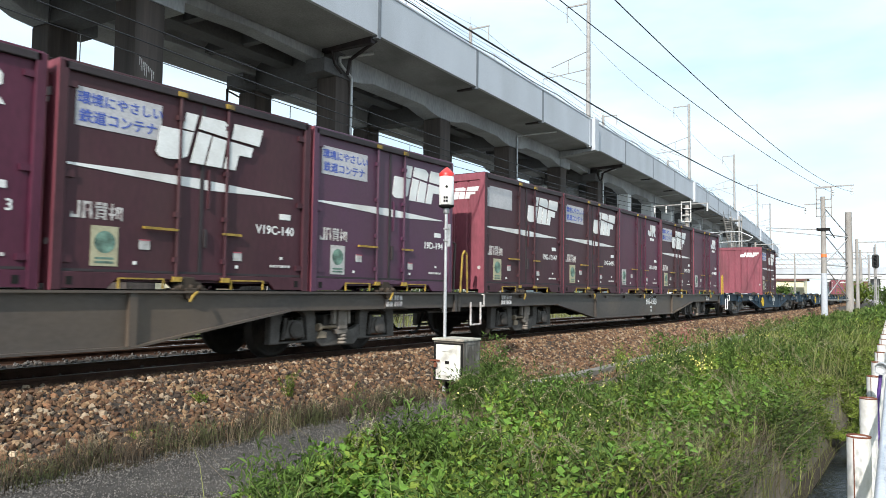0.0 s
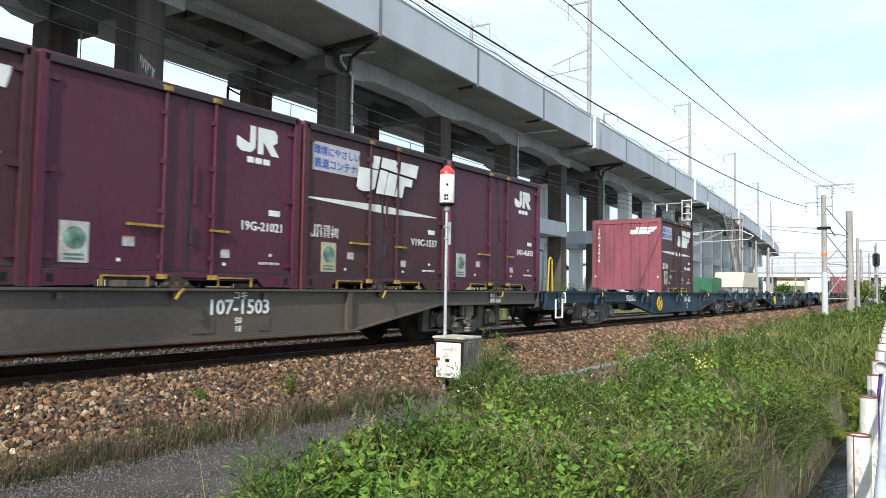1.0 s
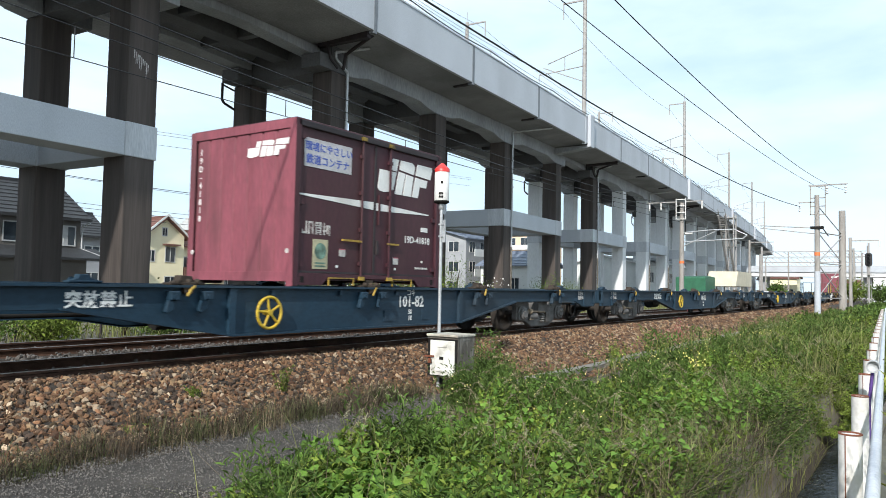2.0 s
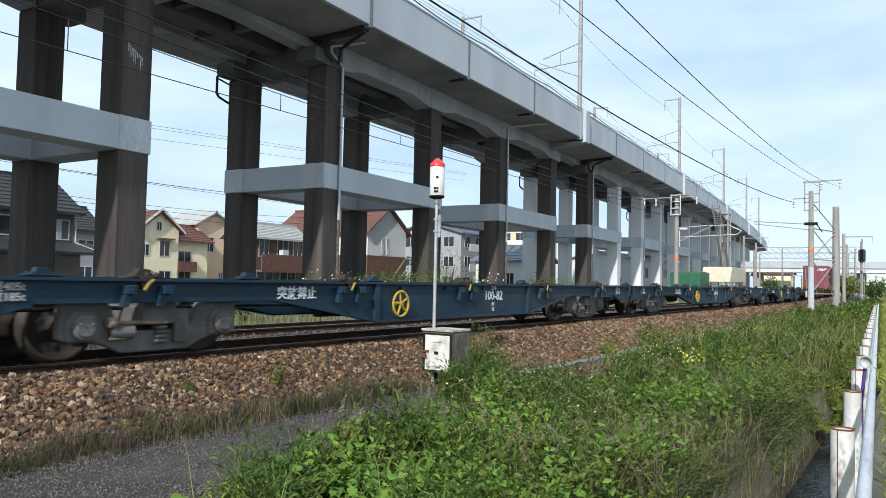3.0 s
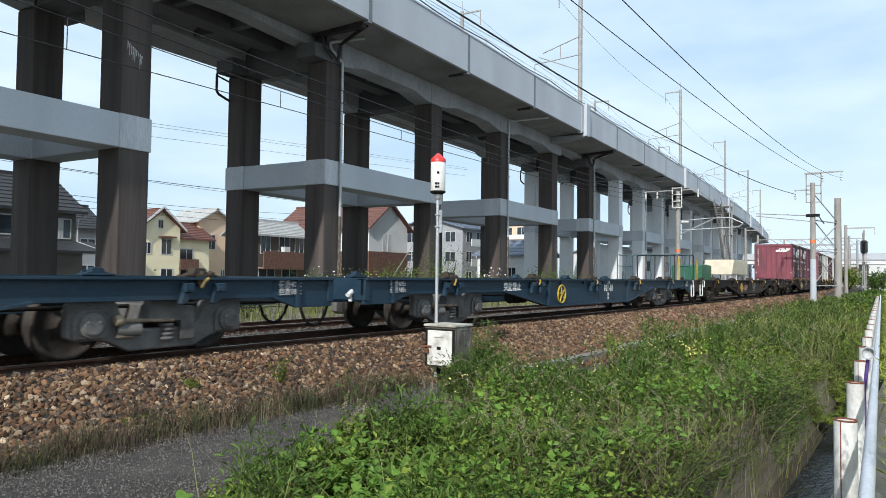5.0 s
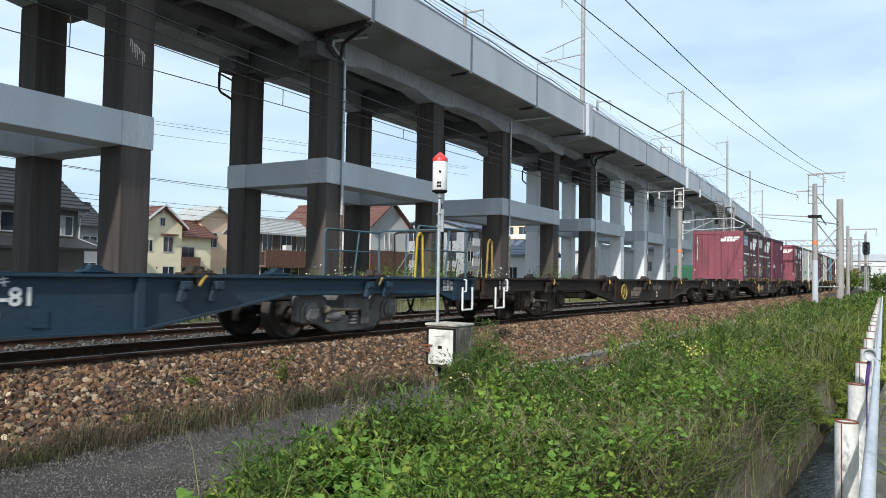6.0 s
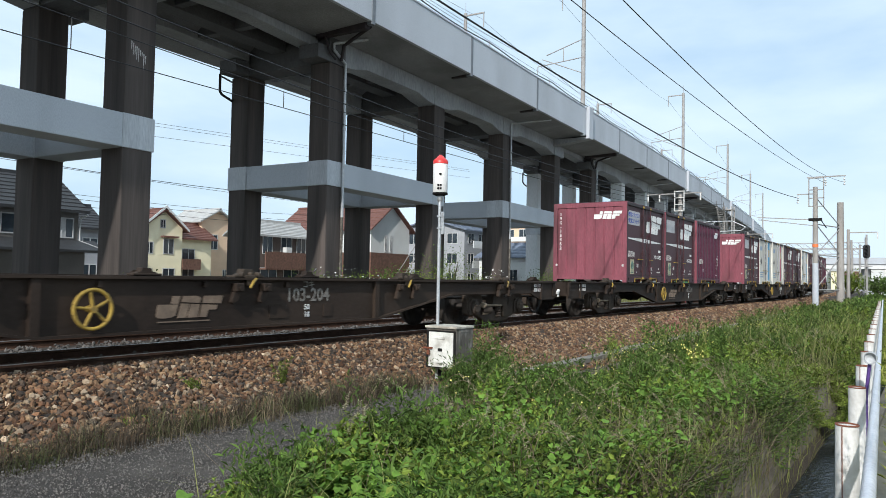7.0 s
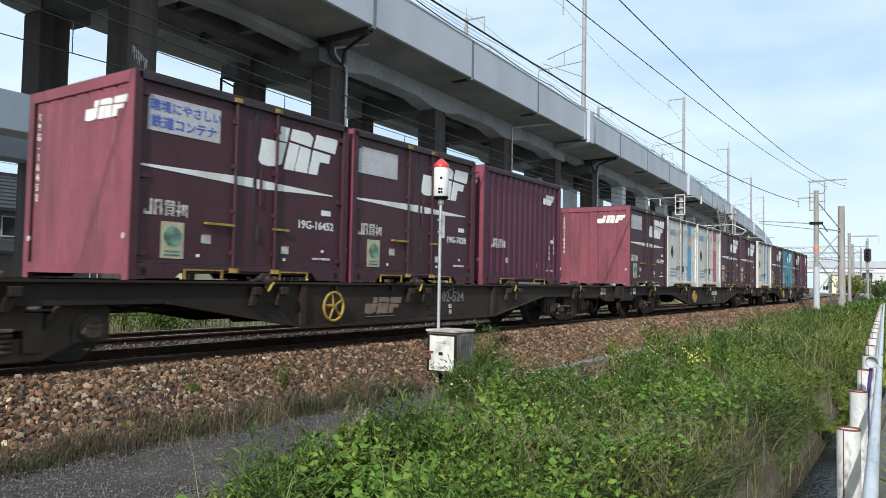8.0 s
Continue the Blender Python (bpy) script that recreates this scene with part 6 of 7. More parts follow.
    part("cloth", Shape().box(0, 0.7, 0, 0.03, 0.8, 4.6), "pink", g)
    part("pole", Shape().tube((-0.05, 0, 0), (-0.05, 0, 4.8), 0.03, n=6), "galv", g)
    a = thing("apartment_building", pose(75.0, 39.0, -0.6), "grey three-storey apartment block with blue-grey roof", "apartment building")
    house_body(a, 0, 11, 0, 10, 7.6, 1.4, "x", "plaster_grey")
    gable_roof(a, 0, 11, 0, 10, 7.6, 1.4, "x", "tile_blue")
    for fl in range(3):
        for k in range(4):
            window(a, 0.8 + 2.5 * k, 2.2 + 2.5 * k, 0.8 + 2.5 * fl, 2.2 + 2.5 * fl, 0.0)
        for k in range(3):
            window(a, 1.0 + 3.0 * k, 2.6 + 3.0 * k, 0.8 + 2.5 * fl, 2.2 + 2.5 * fl, 0.0, "x")
        part("balcony", Shape().box(0.4, 10.4, -1.1, -1.0, 0.3 + 2.5 * fl, 1.2 + 2.5 * fl), "plaster_white", a)
    house("low cream-white house with pitched roof", (74.5, 83.0, 30.0, 36.5, 4.2), "tile_blue", "plaster_white", "y", 1.6, [(1.0, 2.4, 1.2, 2.6), (4.0, 5.5, 1.2, 2.6)], [(1.2, 2.4, 1.3, 2.7), (4.0, 5.2, 1.3, 2.7)])
    house("long white building with shallow roof", (100.0, 125.0, 26.0, 36.0, 5.2), "tile_grey", "plaster_white", "x", 1.0, [(2 + 3.2 * k, 4 + 3.2 * k, 2.6, 4.2) for k in range(7)], [(1.5, 3.0, 1.0, 2.6), (5.5, 7.0, 3.0, 4.4)])
    tw = thing("apartment_tower", pose(138, 62, -0.6), "distant beige apartment tower with rows of balconies", "apartment building")
    part("wall", Shape().box(0, 14, 0, 18, 0, 13.6), "plaster_peach", tw)
    for fl in range(4):
        for k in range(5):
            window(tw, 1.0 + 2.6 * k, 2.8 + 2.6 * k, 1.5 + 3 * fl, 3.3 + 3 * fl, 0.0)
            window(tw, 1.0 + 3.4 * k, 3.2 + 3.4 * k, 1.5 + 3 * fl, 3.3 + 3 * fl, 0.0, "x")
        part("balcony", Shape().box(-1.2, -1.1, 0.3, 17.6, 0.6 + 3 * fl, 1.6 + 3 * fl), "plaster_white", tw)
    gs = thing("green_sheeted_stack", pose(75.0, 10.2, -0.5), "stack under green sheeting beside the railway", "covered stack")
    part("sheeting", Shape().prism([(0, 0), (3.9, 0), (3.9, 2.9), (2.0, 3.0), (0, 2.85)], 0, 3.0), "green_sheet", gs, bevel=0.05)
    bs = thing("canvas_shelter", pose(79.5, 8.3, -0.5), "beige canvas-roofed shelter beside the railway", "shelter")
    part("canopy", Shape().prism([(0, 2.0), (8.0, 2.0), (8.0, 3.6), (1.2, 3.6)], 0, 3.0), "beige_sheet", bs, bevel=0.05)
    for xx in (0.3, 4.0, 7.7):
        for yy in (0.1, 2.9):
            part("post", Shape().tube((xx, yy, 0), (xx, yy, 2.1), 0.06, n=8), "steelpole", bs)
    for x, y, rz in ((104, -2.6, 8), (109.5, -3.4, 5), (106, -6.2, 15), (88, 7.0, 5)):
        c = thing("parked_car", pose(x, y, -0.5, 0, 0, rz), "small white parked car far down the line", "car", "parked cars")
        part("body", Shape().prism([(-1.7, 0.3), (1.7, 0.3), (1.75, 0.8), (1.0, 0.9), (-1.75, 0.95)], -0.75, 0.75), "car_white", c, bevel=0.06)
        part("cabin", Shape().prism([(-1.6, 0.9), (0.95, 0.9), (0.35, 1.5), (-1.4, 1.5)], -0.68, 0.68), "glass", c, "dark glazed cabin", bevel=0.05)
        part("roof", Shape().box(-1.4, 0.35, -0.66, 0.66, 1.48, 1.54), "car_white", c, bevel=0.02)
        for wx in (-1.1, 1.1):
            for wy in (-0.76, 0.62):
                part("wheel", Shape().lathe([(0, 0), (0.18, 0), (0.3, 0.02), (0.3, 0.14), (0, 0.14)], (wx, wy, 0.3), 14), "black", c)
    sg = thing("railway_signal", pose(85.0, -3.4, -0.4), "black oval railway colour-light signal on a post", "signal")
    part("post", Shape().tube((0, 0, 0), (0, 0, 6.6), 0.09, n=10), "steelpole", sg)
    part("head", Shape().prism([(-0.33, 4.35), (-0.2, 4.2), (0.2, 4.2), (0.33, 4.35), (0.33, 5.4), (0.2, 5.55), (-0.2, 5.55), (-0.33, 5.4)], -0.25, -0.15, "x"), "signal", sg, bevel=0.03)
    for z in (4.5, 4.88, 5.26):
        part("hood", Shape().tube((-0.25, 0, z), (-0.5, 0, z + 0.02), 0.14, n=12, caps=False), "signal", sg)
    part("platform", Shape().box(-0.4, 0.5, -0.5, 0.5, 3.3, 3.36), "steelpole", sg)
    part("ladder", Shape().box(0.1, 0.14, -0.2, -0.16, 0, 5.0).box(0.1, 0.14, 0.16, 0.2, 0, 5.0), "steelpole", sg)
    ob = thing("road_bridge", pose(178, 0, -0.5), "distant pale concrete road bridge across the railway", "bridge")
    part("deck", Shape().box(0, 8, -60, 45, 5.0, 6.6), "white_col", ob)
    part("parapet", Shape().box(-0.3, 0, -60, 45, 6.0, 7.4), "concrete_new", ob)
    for y in (-50, -30, -12, 3, 24, 40):
        part("pier", Shape().box(2, 6, y - 0.8, y + 0.8, 0, 5.0), "concrete_mid", ob)
    for x, w in ((118, 14), (140, 16), (160, 16)):
        c = curve_shift(x)
        ga = thing("overhead_gantry", pose(x, c - 4.5, -0.4), "light steel gantry spanning the tracks", "gantry", "gantries down the line")
        for y in (0, w):
            part("leg", Shape().tube((0, y, 0), (0, y, 8.2), 0.16, n=8), "steelpole", ga)
        b = Shape().box(-0.08, 0.08, 0, w, 7.4, 7.5).box(-0.08, 0.08, 0, w, 6.6, 6.7)
        for k in range(int(w)):
            b.tube((0, k, 6.65), (0, k + 1, 7.45), 0.035, n=5)
        part("beam", b, "steelpole", ga, "latticed cross beam")
    rnd = random.Random(8)
    for k in range(26):
        x, y = 190 + rnd.uniform(0, 60), -70 + 5.2 * k
        w, d, hh = rnd.uniform(5, 9), rnd.uniform(5, 8), rnd.uniform(3.0, 6.5)
        f = thing("far_house", pose(x, y, -0.6), "far pale house beyond the railway", "house", "far houses")
        wall = rnd.choice(("plaster_white", "plaster_grey", "plaster_cream", "plaster_white"))
        house_body(f, 0, w, 0, d, hh, 1.2, "y", wall)
        gable_roof(f, 0, w, 0, d, hh, 1.2, "y", rnd.choice(("tile_dark", "tile_grey", "tile_brown", "tile_blue")))
        for a in range(2):
            window(f, 0.8 + 2.6 * a, 2.2 + 2.6 * a, 1.0, 2.3, 0.0, "x")
    # steel stair up to the viaduct deck
    st = thing("steel_stair", VIA @ Matrix.Translation((129, 19.0 + via_shift(129), -0.5)), "steel maintenance stair climbing the viaduct side", "stair")
    s = Shape()
    for k in range(34):
        s.box(-0.28 * k, -0.28 * k + 0.3, 0, 1.0, 4.5 + 0.26 * k, 4.55 + 0.26 * k)
    part("treads", s, "steelpole", st)
    for yy in (0, 1.0):
        part("string", Shape().tube((0.2, yy, 4.4), (-9.5, yy, 13.4), 0.12, n=6), "steelpole", st)
        part("handrail", Shape().tube((0.2, yy, 5.4), (-9.5, yy, 14.4), 0.05, n=6), "steelpole", st)
    tw = Shape()
    for xx in (-0.3, 2.2):
        for yy in (0, 1.2):
            tw.box(xx, xx + 0.2, yy, yy + 0.2, 0, 14.5)
    for z in (4.3, 9.0, 13.8):
        tw.box(-0.3, 2.4, 0, 1.4, z, z + 0.12)
    part("tower", tw, "steelpole", st)


# ---- fence by the ditch ----
def build_fence():
    def line(x):
        return -8.57 + 0.047 * (x - 3.8)
    f = thing("guard_fence", pose(0, 0, 0), "white pipe guard fence with rusty post tops along the ditch", "fence")
    x = 3.80
    for k in range(23):
        y = line(x)
        p = Shape().tube((x, y, -1.2), (x, y, 0.40), 0.050, n=18)
        post = part("post", p, "white_post", f, "white painted pipe post")
        cap = Shape().lathe([(0.0505, 0.401), (0.0509, 0.402), (0.0509, 0.407), (0.045, 0.408), (0.043, 0.39), (0.0, 0.387)], (x, y, 0), 18, "z")
        part("rusty_rim", cap, "rust", post, "rusty top rim")
        if k % 2 == 0:
            part("rust_streak", Shape().box(x - 0.0512, x - 0.045, y + 0.014, y + 0.018, 0.05, 0.40), "rust", post, "rust streak")
        x += 1.42
    g = Shape()
    pts = []
    for i in range(36):
        xx = 0.5 + i
        pts.append((xx, line(xx) - 0.105))
    n = 12
    ring = [(0.021 * math.cos(2 * math.pi * i / n), 0.43 + 0.021 * math.sin(2 * math.pi * i / n)) for i in range(n)]
    g.raw([(x, y + a, b) for x, y in pts for a, b in ring], [(j * n + i, j * n + (i + 1) % n, (j + 1) * n + (i + 1) % n, (j + 1) * n + i) for j in range(len(pts) - 1) for i in range(n)], True)
    part("guard_rail", g, "flat_rail", f, "white painted pipe rail")
    r = thing("road_reflector", pose(6.2, line(6.2) - 0.06, 0.42), "round white road reflector on a bracket wound with purple tape", "reflector")
    part("dish", Shape().lathe([(0.0, 0.035), (0.036, 0.03), (0.040, 0.0), (0.046, 0.0), (0.046, 0.06), (0.0, 0.065)], (-0.05, 0.0, 0.09), 20, "x", smooth=False), "galv", r, "white dish")
    part("stalk", Shape().path([(0, 0, 0.10), (0, 0.01, 0.0), (0.02, 0.03, -0.18), (0.02, 0.03, -0.5)], 0.012), "purple_tape", r, "purple taped stalk")


# ---- loose stones ----
def stone_mesh(rnd):
    t = (1 + 5 ** 0.5) / 2
    base = [(-1, t, 0), (1, t, 0), (-1, -t, 0), (1, -t, 0), (0, -1, t), (0, 1, t), (0, -1, -t), (0, 1, -t), (t, 0, -1), (t, 0, 1), (-t, 0, -1), (-t, 0, 1)]
    return np.array([np.array(p) / 1.9 * rnd.uniform(0.55, 1.3) for p in base])


ICO = np.array([(0, 11, 5), (0, 5, 1), (0, 1, 7), (0, 7, 10), (0, 10, 11), (1, 5, 9), (5, 11, 4), (11, 10, 2), (10, 7, 6), (7, 1, 8), (3, 9, 4), (3, 4, 2), (3, 2, 6), (3, 6, 8), (3, 8, 9), (4, 9, 5), (2, 4, 11), (6, 2, 10), (8, 6, 7), (9, 8, 1)])


def fast_mesh(name, v, f, material):
    me = bpy.data.meshes.new(name)
    n = f.shape[1]
    me.vertices.add(len(v))
    me.vertices.foreach_set("co", np.ascontiguousarray(v, dtype=np.float32).ravel())
    me.loops.add(f.size)
    me.loops.foreach_set("vertex_index", np.ascontiguousarray(f, dtype=np.int32).ravel())
    me.polygons.add(len(f))
    me.polygons.foreach_set("loop_start", np.arange(0, f.size, n, dtype=np.int32))
    me.polygons.foreach_set("use_smooth", np.zeros(len(f), dtype=bool))
    me.update(calc_edges=True)
    me.materials.append(M[material])
    return new(name, me)


def turn_matrices(rng, n):
    q = rng.normal(size=(n, 4))
    q /= np.linalg.norm(q, axis=1)[:, None]
    w, x, y, z = q.T
    return np.stack([np.stack([1 - 2 * (y * y + z * z), 2 * (x * y - z * w), 2 * (x * z + y * w)], -1), np.stack([2 * (x * y + z * w), 1 - 2 * (x * x + z * z), 2 * (y * z - x * w)], -1), np.stack([2 * (x * z - y * w), 2 * (y * z + x * w), 1 - 2 * (x * x + y * y)], -1)], 1)


def scatter_stones(name, label, material, n, xr, yr, size, seed, lift=0.0, near=0.0):
    rng = np.random.default_rng(seed)
    rnd = random.Random(seed)
    shapes = np.stack([stone_mesh(rnd) for _ in range(24)])
    u = rng.random(n)
    x = xr[0] + (xr[1] - xr[0]) * (u ** (1 + near))
    y = rng.uniform(*yr, n)
    z = np.array([ground_height(a, b) for a, b in zip(x, y)]) + lift + rng.uniform(-0.030, 0.026, n)
    y = y + np.where(x > 46, (x - 46) ** 2 / 1560.0, 0.0)
    s = size * rng.uniform(0.55, 1.3, n) * (1 + 0.012 * np.maximum(0, x - 10))
    pick = shapes[rng.integers(0, 24, n)] * s[:, None, None] * rng.uniform(0.45, 1.2, (n, 1, 3))
    v = np.einsum("nij,nkj->nki", turn_matrices(rng, n), pick) + np.stack([x, y, z], -1)[:, None, :]
    f = (ICO[None] + 12 * np.arange(n)[:, None, None]).reshape(-1, 3)
    return tagged(fast_mesh(name, v.reshape(-1, 3), f, material), label, "gravel", kind="stuff")


# ---- plants ----
def leaf_cloud(name, label, material, pos, size, aim_up, seed, width=0.5, kind="stuff", category="plants", fold=0.25):
    """Many small folded leaves, one at each place; size is a number or one for each."""
    rng = np.random.default_rng(seed)
    n = len(pos)
    d = rng.normal(size=(n, 3))
    d[:, 2] = np.abs(d[:, 2]) * 0.5 + aim_up
    d /= np.linalg.norm(d, axis=1)[:, None]
    r = np.cross(d, rng.normal(size=(n, 3)) * 0.5 + (0, 0, 1.0))
    r /= np.linalg.norm(r, axis=1)[:, None] + 1e-9
    up = np.cross(r, d)
    s = (np.asarray(size) * rng.uniform(0.6, 1.3, n))[:, None]
    v = np.stack([pos, pos + d * s * 0.45 + r * s * width * 0.5 + up * s * fold * 0.5, pos + d * s, pos + d * s * 0.45 - r * s * width * 0.5 + up * s * fold * 0.5], 1)
    o = 4 * np.arange(n)[:, None]
    f = np.concatenate([o + np.array([0, 1, 2]), o + np.array([0, 2, 3])], 0)
    return tagged(fast_mesh(name, v.reshape(-1, 3), f, material), label, category, kind=kind)


def blade_cloud(name, label, material, base, height, lean, width, seed, category="grass", heads=False):
    """Bent grass blades of three segments."""
    rng = np.random.default_rng(seed)
    n = len(base)
    a = rng.uniform(0, 2 * np.pi, n)
    d = np.stack([np.cos(a), np.sin(a), np.zeros(n)], -1)
    w = np.stack([-np.sin(a), np.cos(a), np.zeros(n)], -1) * (width * rng.uniform(0.6, 1.3, n))[:, None]
    h = (np.asarray(height) * rng.uniform(0.5, 1.2, n))[:, None]
    l = (lean * rng.uniform(0.2, 1.5, n))[:, None] * h
    zed = np.array([0, 0, 1.0])
    rows = []
    for k, (hh, ll, ww) in enumerate(((0, 0, 1), (0.45, 0.18, 0.9), (0.8, 0.55, 0.6), (0.95, 1.0, 0.06))):
        c = base + d * l * ll + zed * h * hh
        rows += [c - w * ww / 2, c + w * ww / 2]
    v = np.stack(rows, 1)
    o = 8 * np.arange(n)[:, None]
    f = np.concatenate([o + np.array([2 * k, 2 * k + 1, 2 * k + 3, 2 * k + 2]) for k in range(3)], 0)
    return tagged(fast_mesh(name, v.reshape(-1, 3), f, material), label, category, kind="stuff")


def ground_z(x, y):
    return np.array([ground_height(a, b) for a, b in zip(x, y)])


def verge_limit(x):
    """The near track edge of the weeds."""
    return float(np.interp(x, (2.4, 3.0, 3.9, 4.6, 5.4, 6.0, 6.9, 7.5, 8.1, 8.6, 9.2, 10.5, 11.6, 12.6, 14.0, 18.0, 24.0, 40.0, 60.0),
                           (-5.6, -5.35, -4.95, -4.85, -5.0, -5.1, -4.8, -4.2, -3.75, -3.8, -4.75, -5.0, -4.9, -4.6, -4.55, -4.6, -4.35, -3.9, -3.7)))


def stand(x, y):
    """How tall the weeds stand: low behind the equipment box, tall along the ditch side."""
    low = np.interp(x, (8.4, 9.0, 11.5, 12.8, 16.0, 30.0), (1.0, 0.55, 0.60, 0.72, 0.72, 0.62))
    return np.where(y > -5.7, low, 0.4 * low + 0.7)


def stems(rng, n, xr, yr, height, leaves, near=0.6, limit=True, patch=1.0, zone=None):
    """Places of leaves along upright stems."""
    x = xr[0] + (xr[1] - xr[0]) * rng.random(n) ** (1 + near)
    y = rng.uniform(*yr, n)
    ok = np.array([not limit or b < verge_limit(a) + 0.1 * noise.noise((a * 2, b * 2, 1)) for a, b in zip(x, y)], bool)
    x, y = x[ok], y[ok]
    gap = np.array([noise.noise((a * 1.7, b * 1.9, 11.0)) + 0.5 * noise.noise((a * 5.0, b * 5.0, 4.0)) for a, b in zip(x, y)]) > -0.22
    x, y = x[gap], y[gap]
    if zone:
        kind = np.array([noise.noise((a * 0.75, b * 0.95, 21.0)) + 0.25 * noise.noise((a * 4.0, b * 4.0, 8.0)) for a, b in zip(x, y)])
        ok = (kind > zone[0]) & (kind < zone[1])
        x, y = x[ok], y[ok]
    hm = np.array([0.64 + patch * 0.50 * noise.noise((a * 0.55, b * 0.9, 3.0)) + 0.42 * noise.noise((a * 1.7, b * 2.1, 13.0)) for a, b in zip(x, y)]).clip(0.14, 1.4)
    h = height * hm * rng.uniform(0.6, 1.15, len(x)) * (stand(x, y) if limit else 1.0)
    lean = rng.normal(0, 0.22, (len(x), 2))
    z = ground_z(x, y)
    k = leaves
    f = np.tile((np.arange(k) + 0.5) / k, (len(x), 1)) ** 0.75
    f = (f + rng.uniform(-0.06, 0.06, f.shape)).clip(0.02, 1.05)
    spread = 0.055 + 0.05 * np.sin(np.pi * f)
    px = x[:, None] + lean[:, :1] * h[:, None] * f ** 1.6 + rng.normal(0, 1, f.shape) * spread * h[:, None] * 0.8
    py = y[:, None] + lean[:, 1:] * h[:, None] * f ** 1.6 + rng.normal(0, 1, f.shape) * spread * h[:, None] * 0.8
    pz = z[:, None] + h[:, None] * f
    return np.stack([px, py, pz], -1).reshape(-1, 3)


def bush(x, y, h, r, n, seed, label, material="leaf_dark", size=0.09, flowers=0):
    """One shrub: bent limbs and an uneven crown of leaves."""
    rng = np.random.default_rng(seed)
    t = thing("shrub", pose(x, y, ground_height(x, y)), label, "shrub")
    g = Shape()
    tips = []
    for k in range(9):
        a, l = rng.uniform(0, 6.28), rng.uniform(0.2, 1.0)
        mid = Vector((math.cos(a) * r * l * 0.35, math.sin(a) * r * l * 0.35, h * 0.45))
        tip = Vector((math.cos(a) * r * l * 0.8, math.sin(a) * r * l * 0.8, h * rng.uniform(0.6, 0.95)))
        g.tube((0, 0, -0.05), mid, 0.02 * h, 0.013 * h, 6).tube(mid, tip, 0.013 * h, 0.004 * h, 6)
        tips += [mid, tip]
    part("limb", g, "stem", t, "brown branching limbs")
    c = np.array([tips[i] for i in rng.integers(0, len(tips), n)])
    pos = c + rng.normal(0, 1, (n, 3)) * (r * 0.30, r * 0.30, h * 0.17)
    pos[:, 2] = np.abs(pos[:, 2])
    ob = leaf_cloud("crown", "", material, pos, size, 0.35, seed + 1)
    ob.parent = t
    del ob["kind"], ob["category"]
    return t


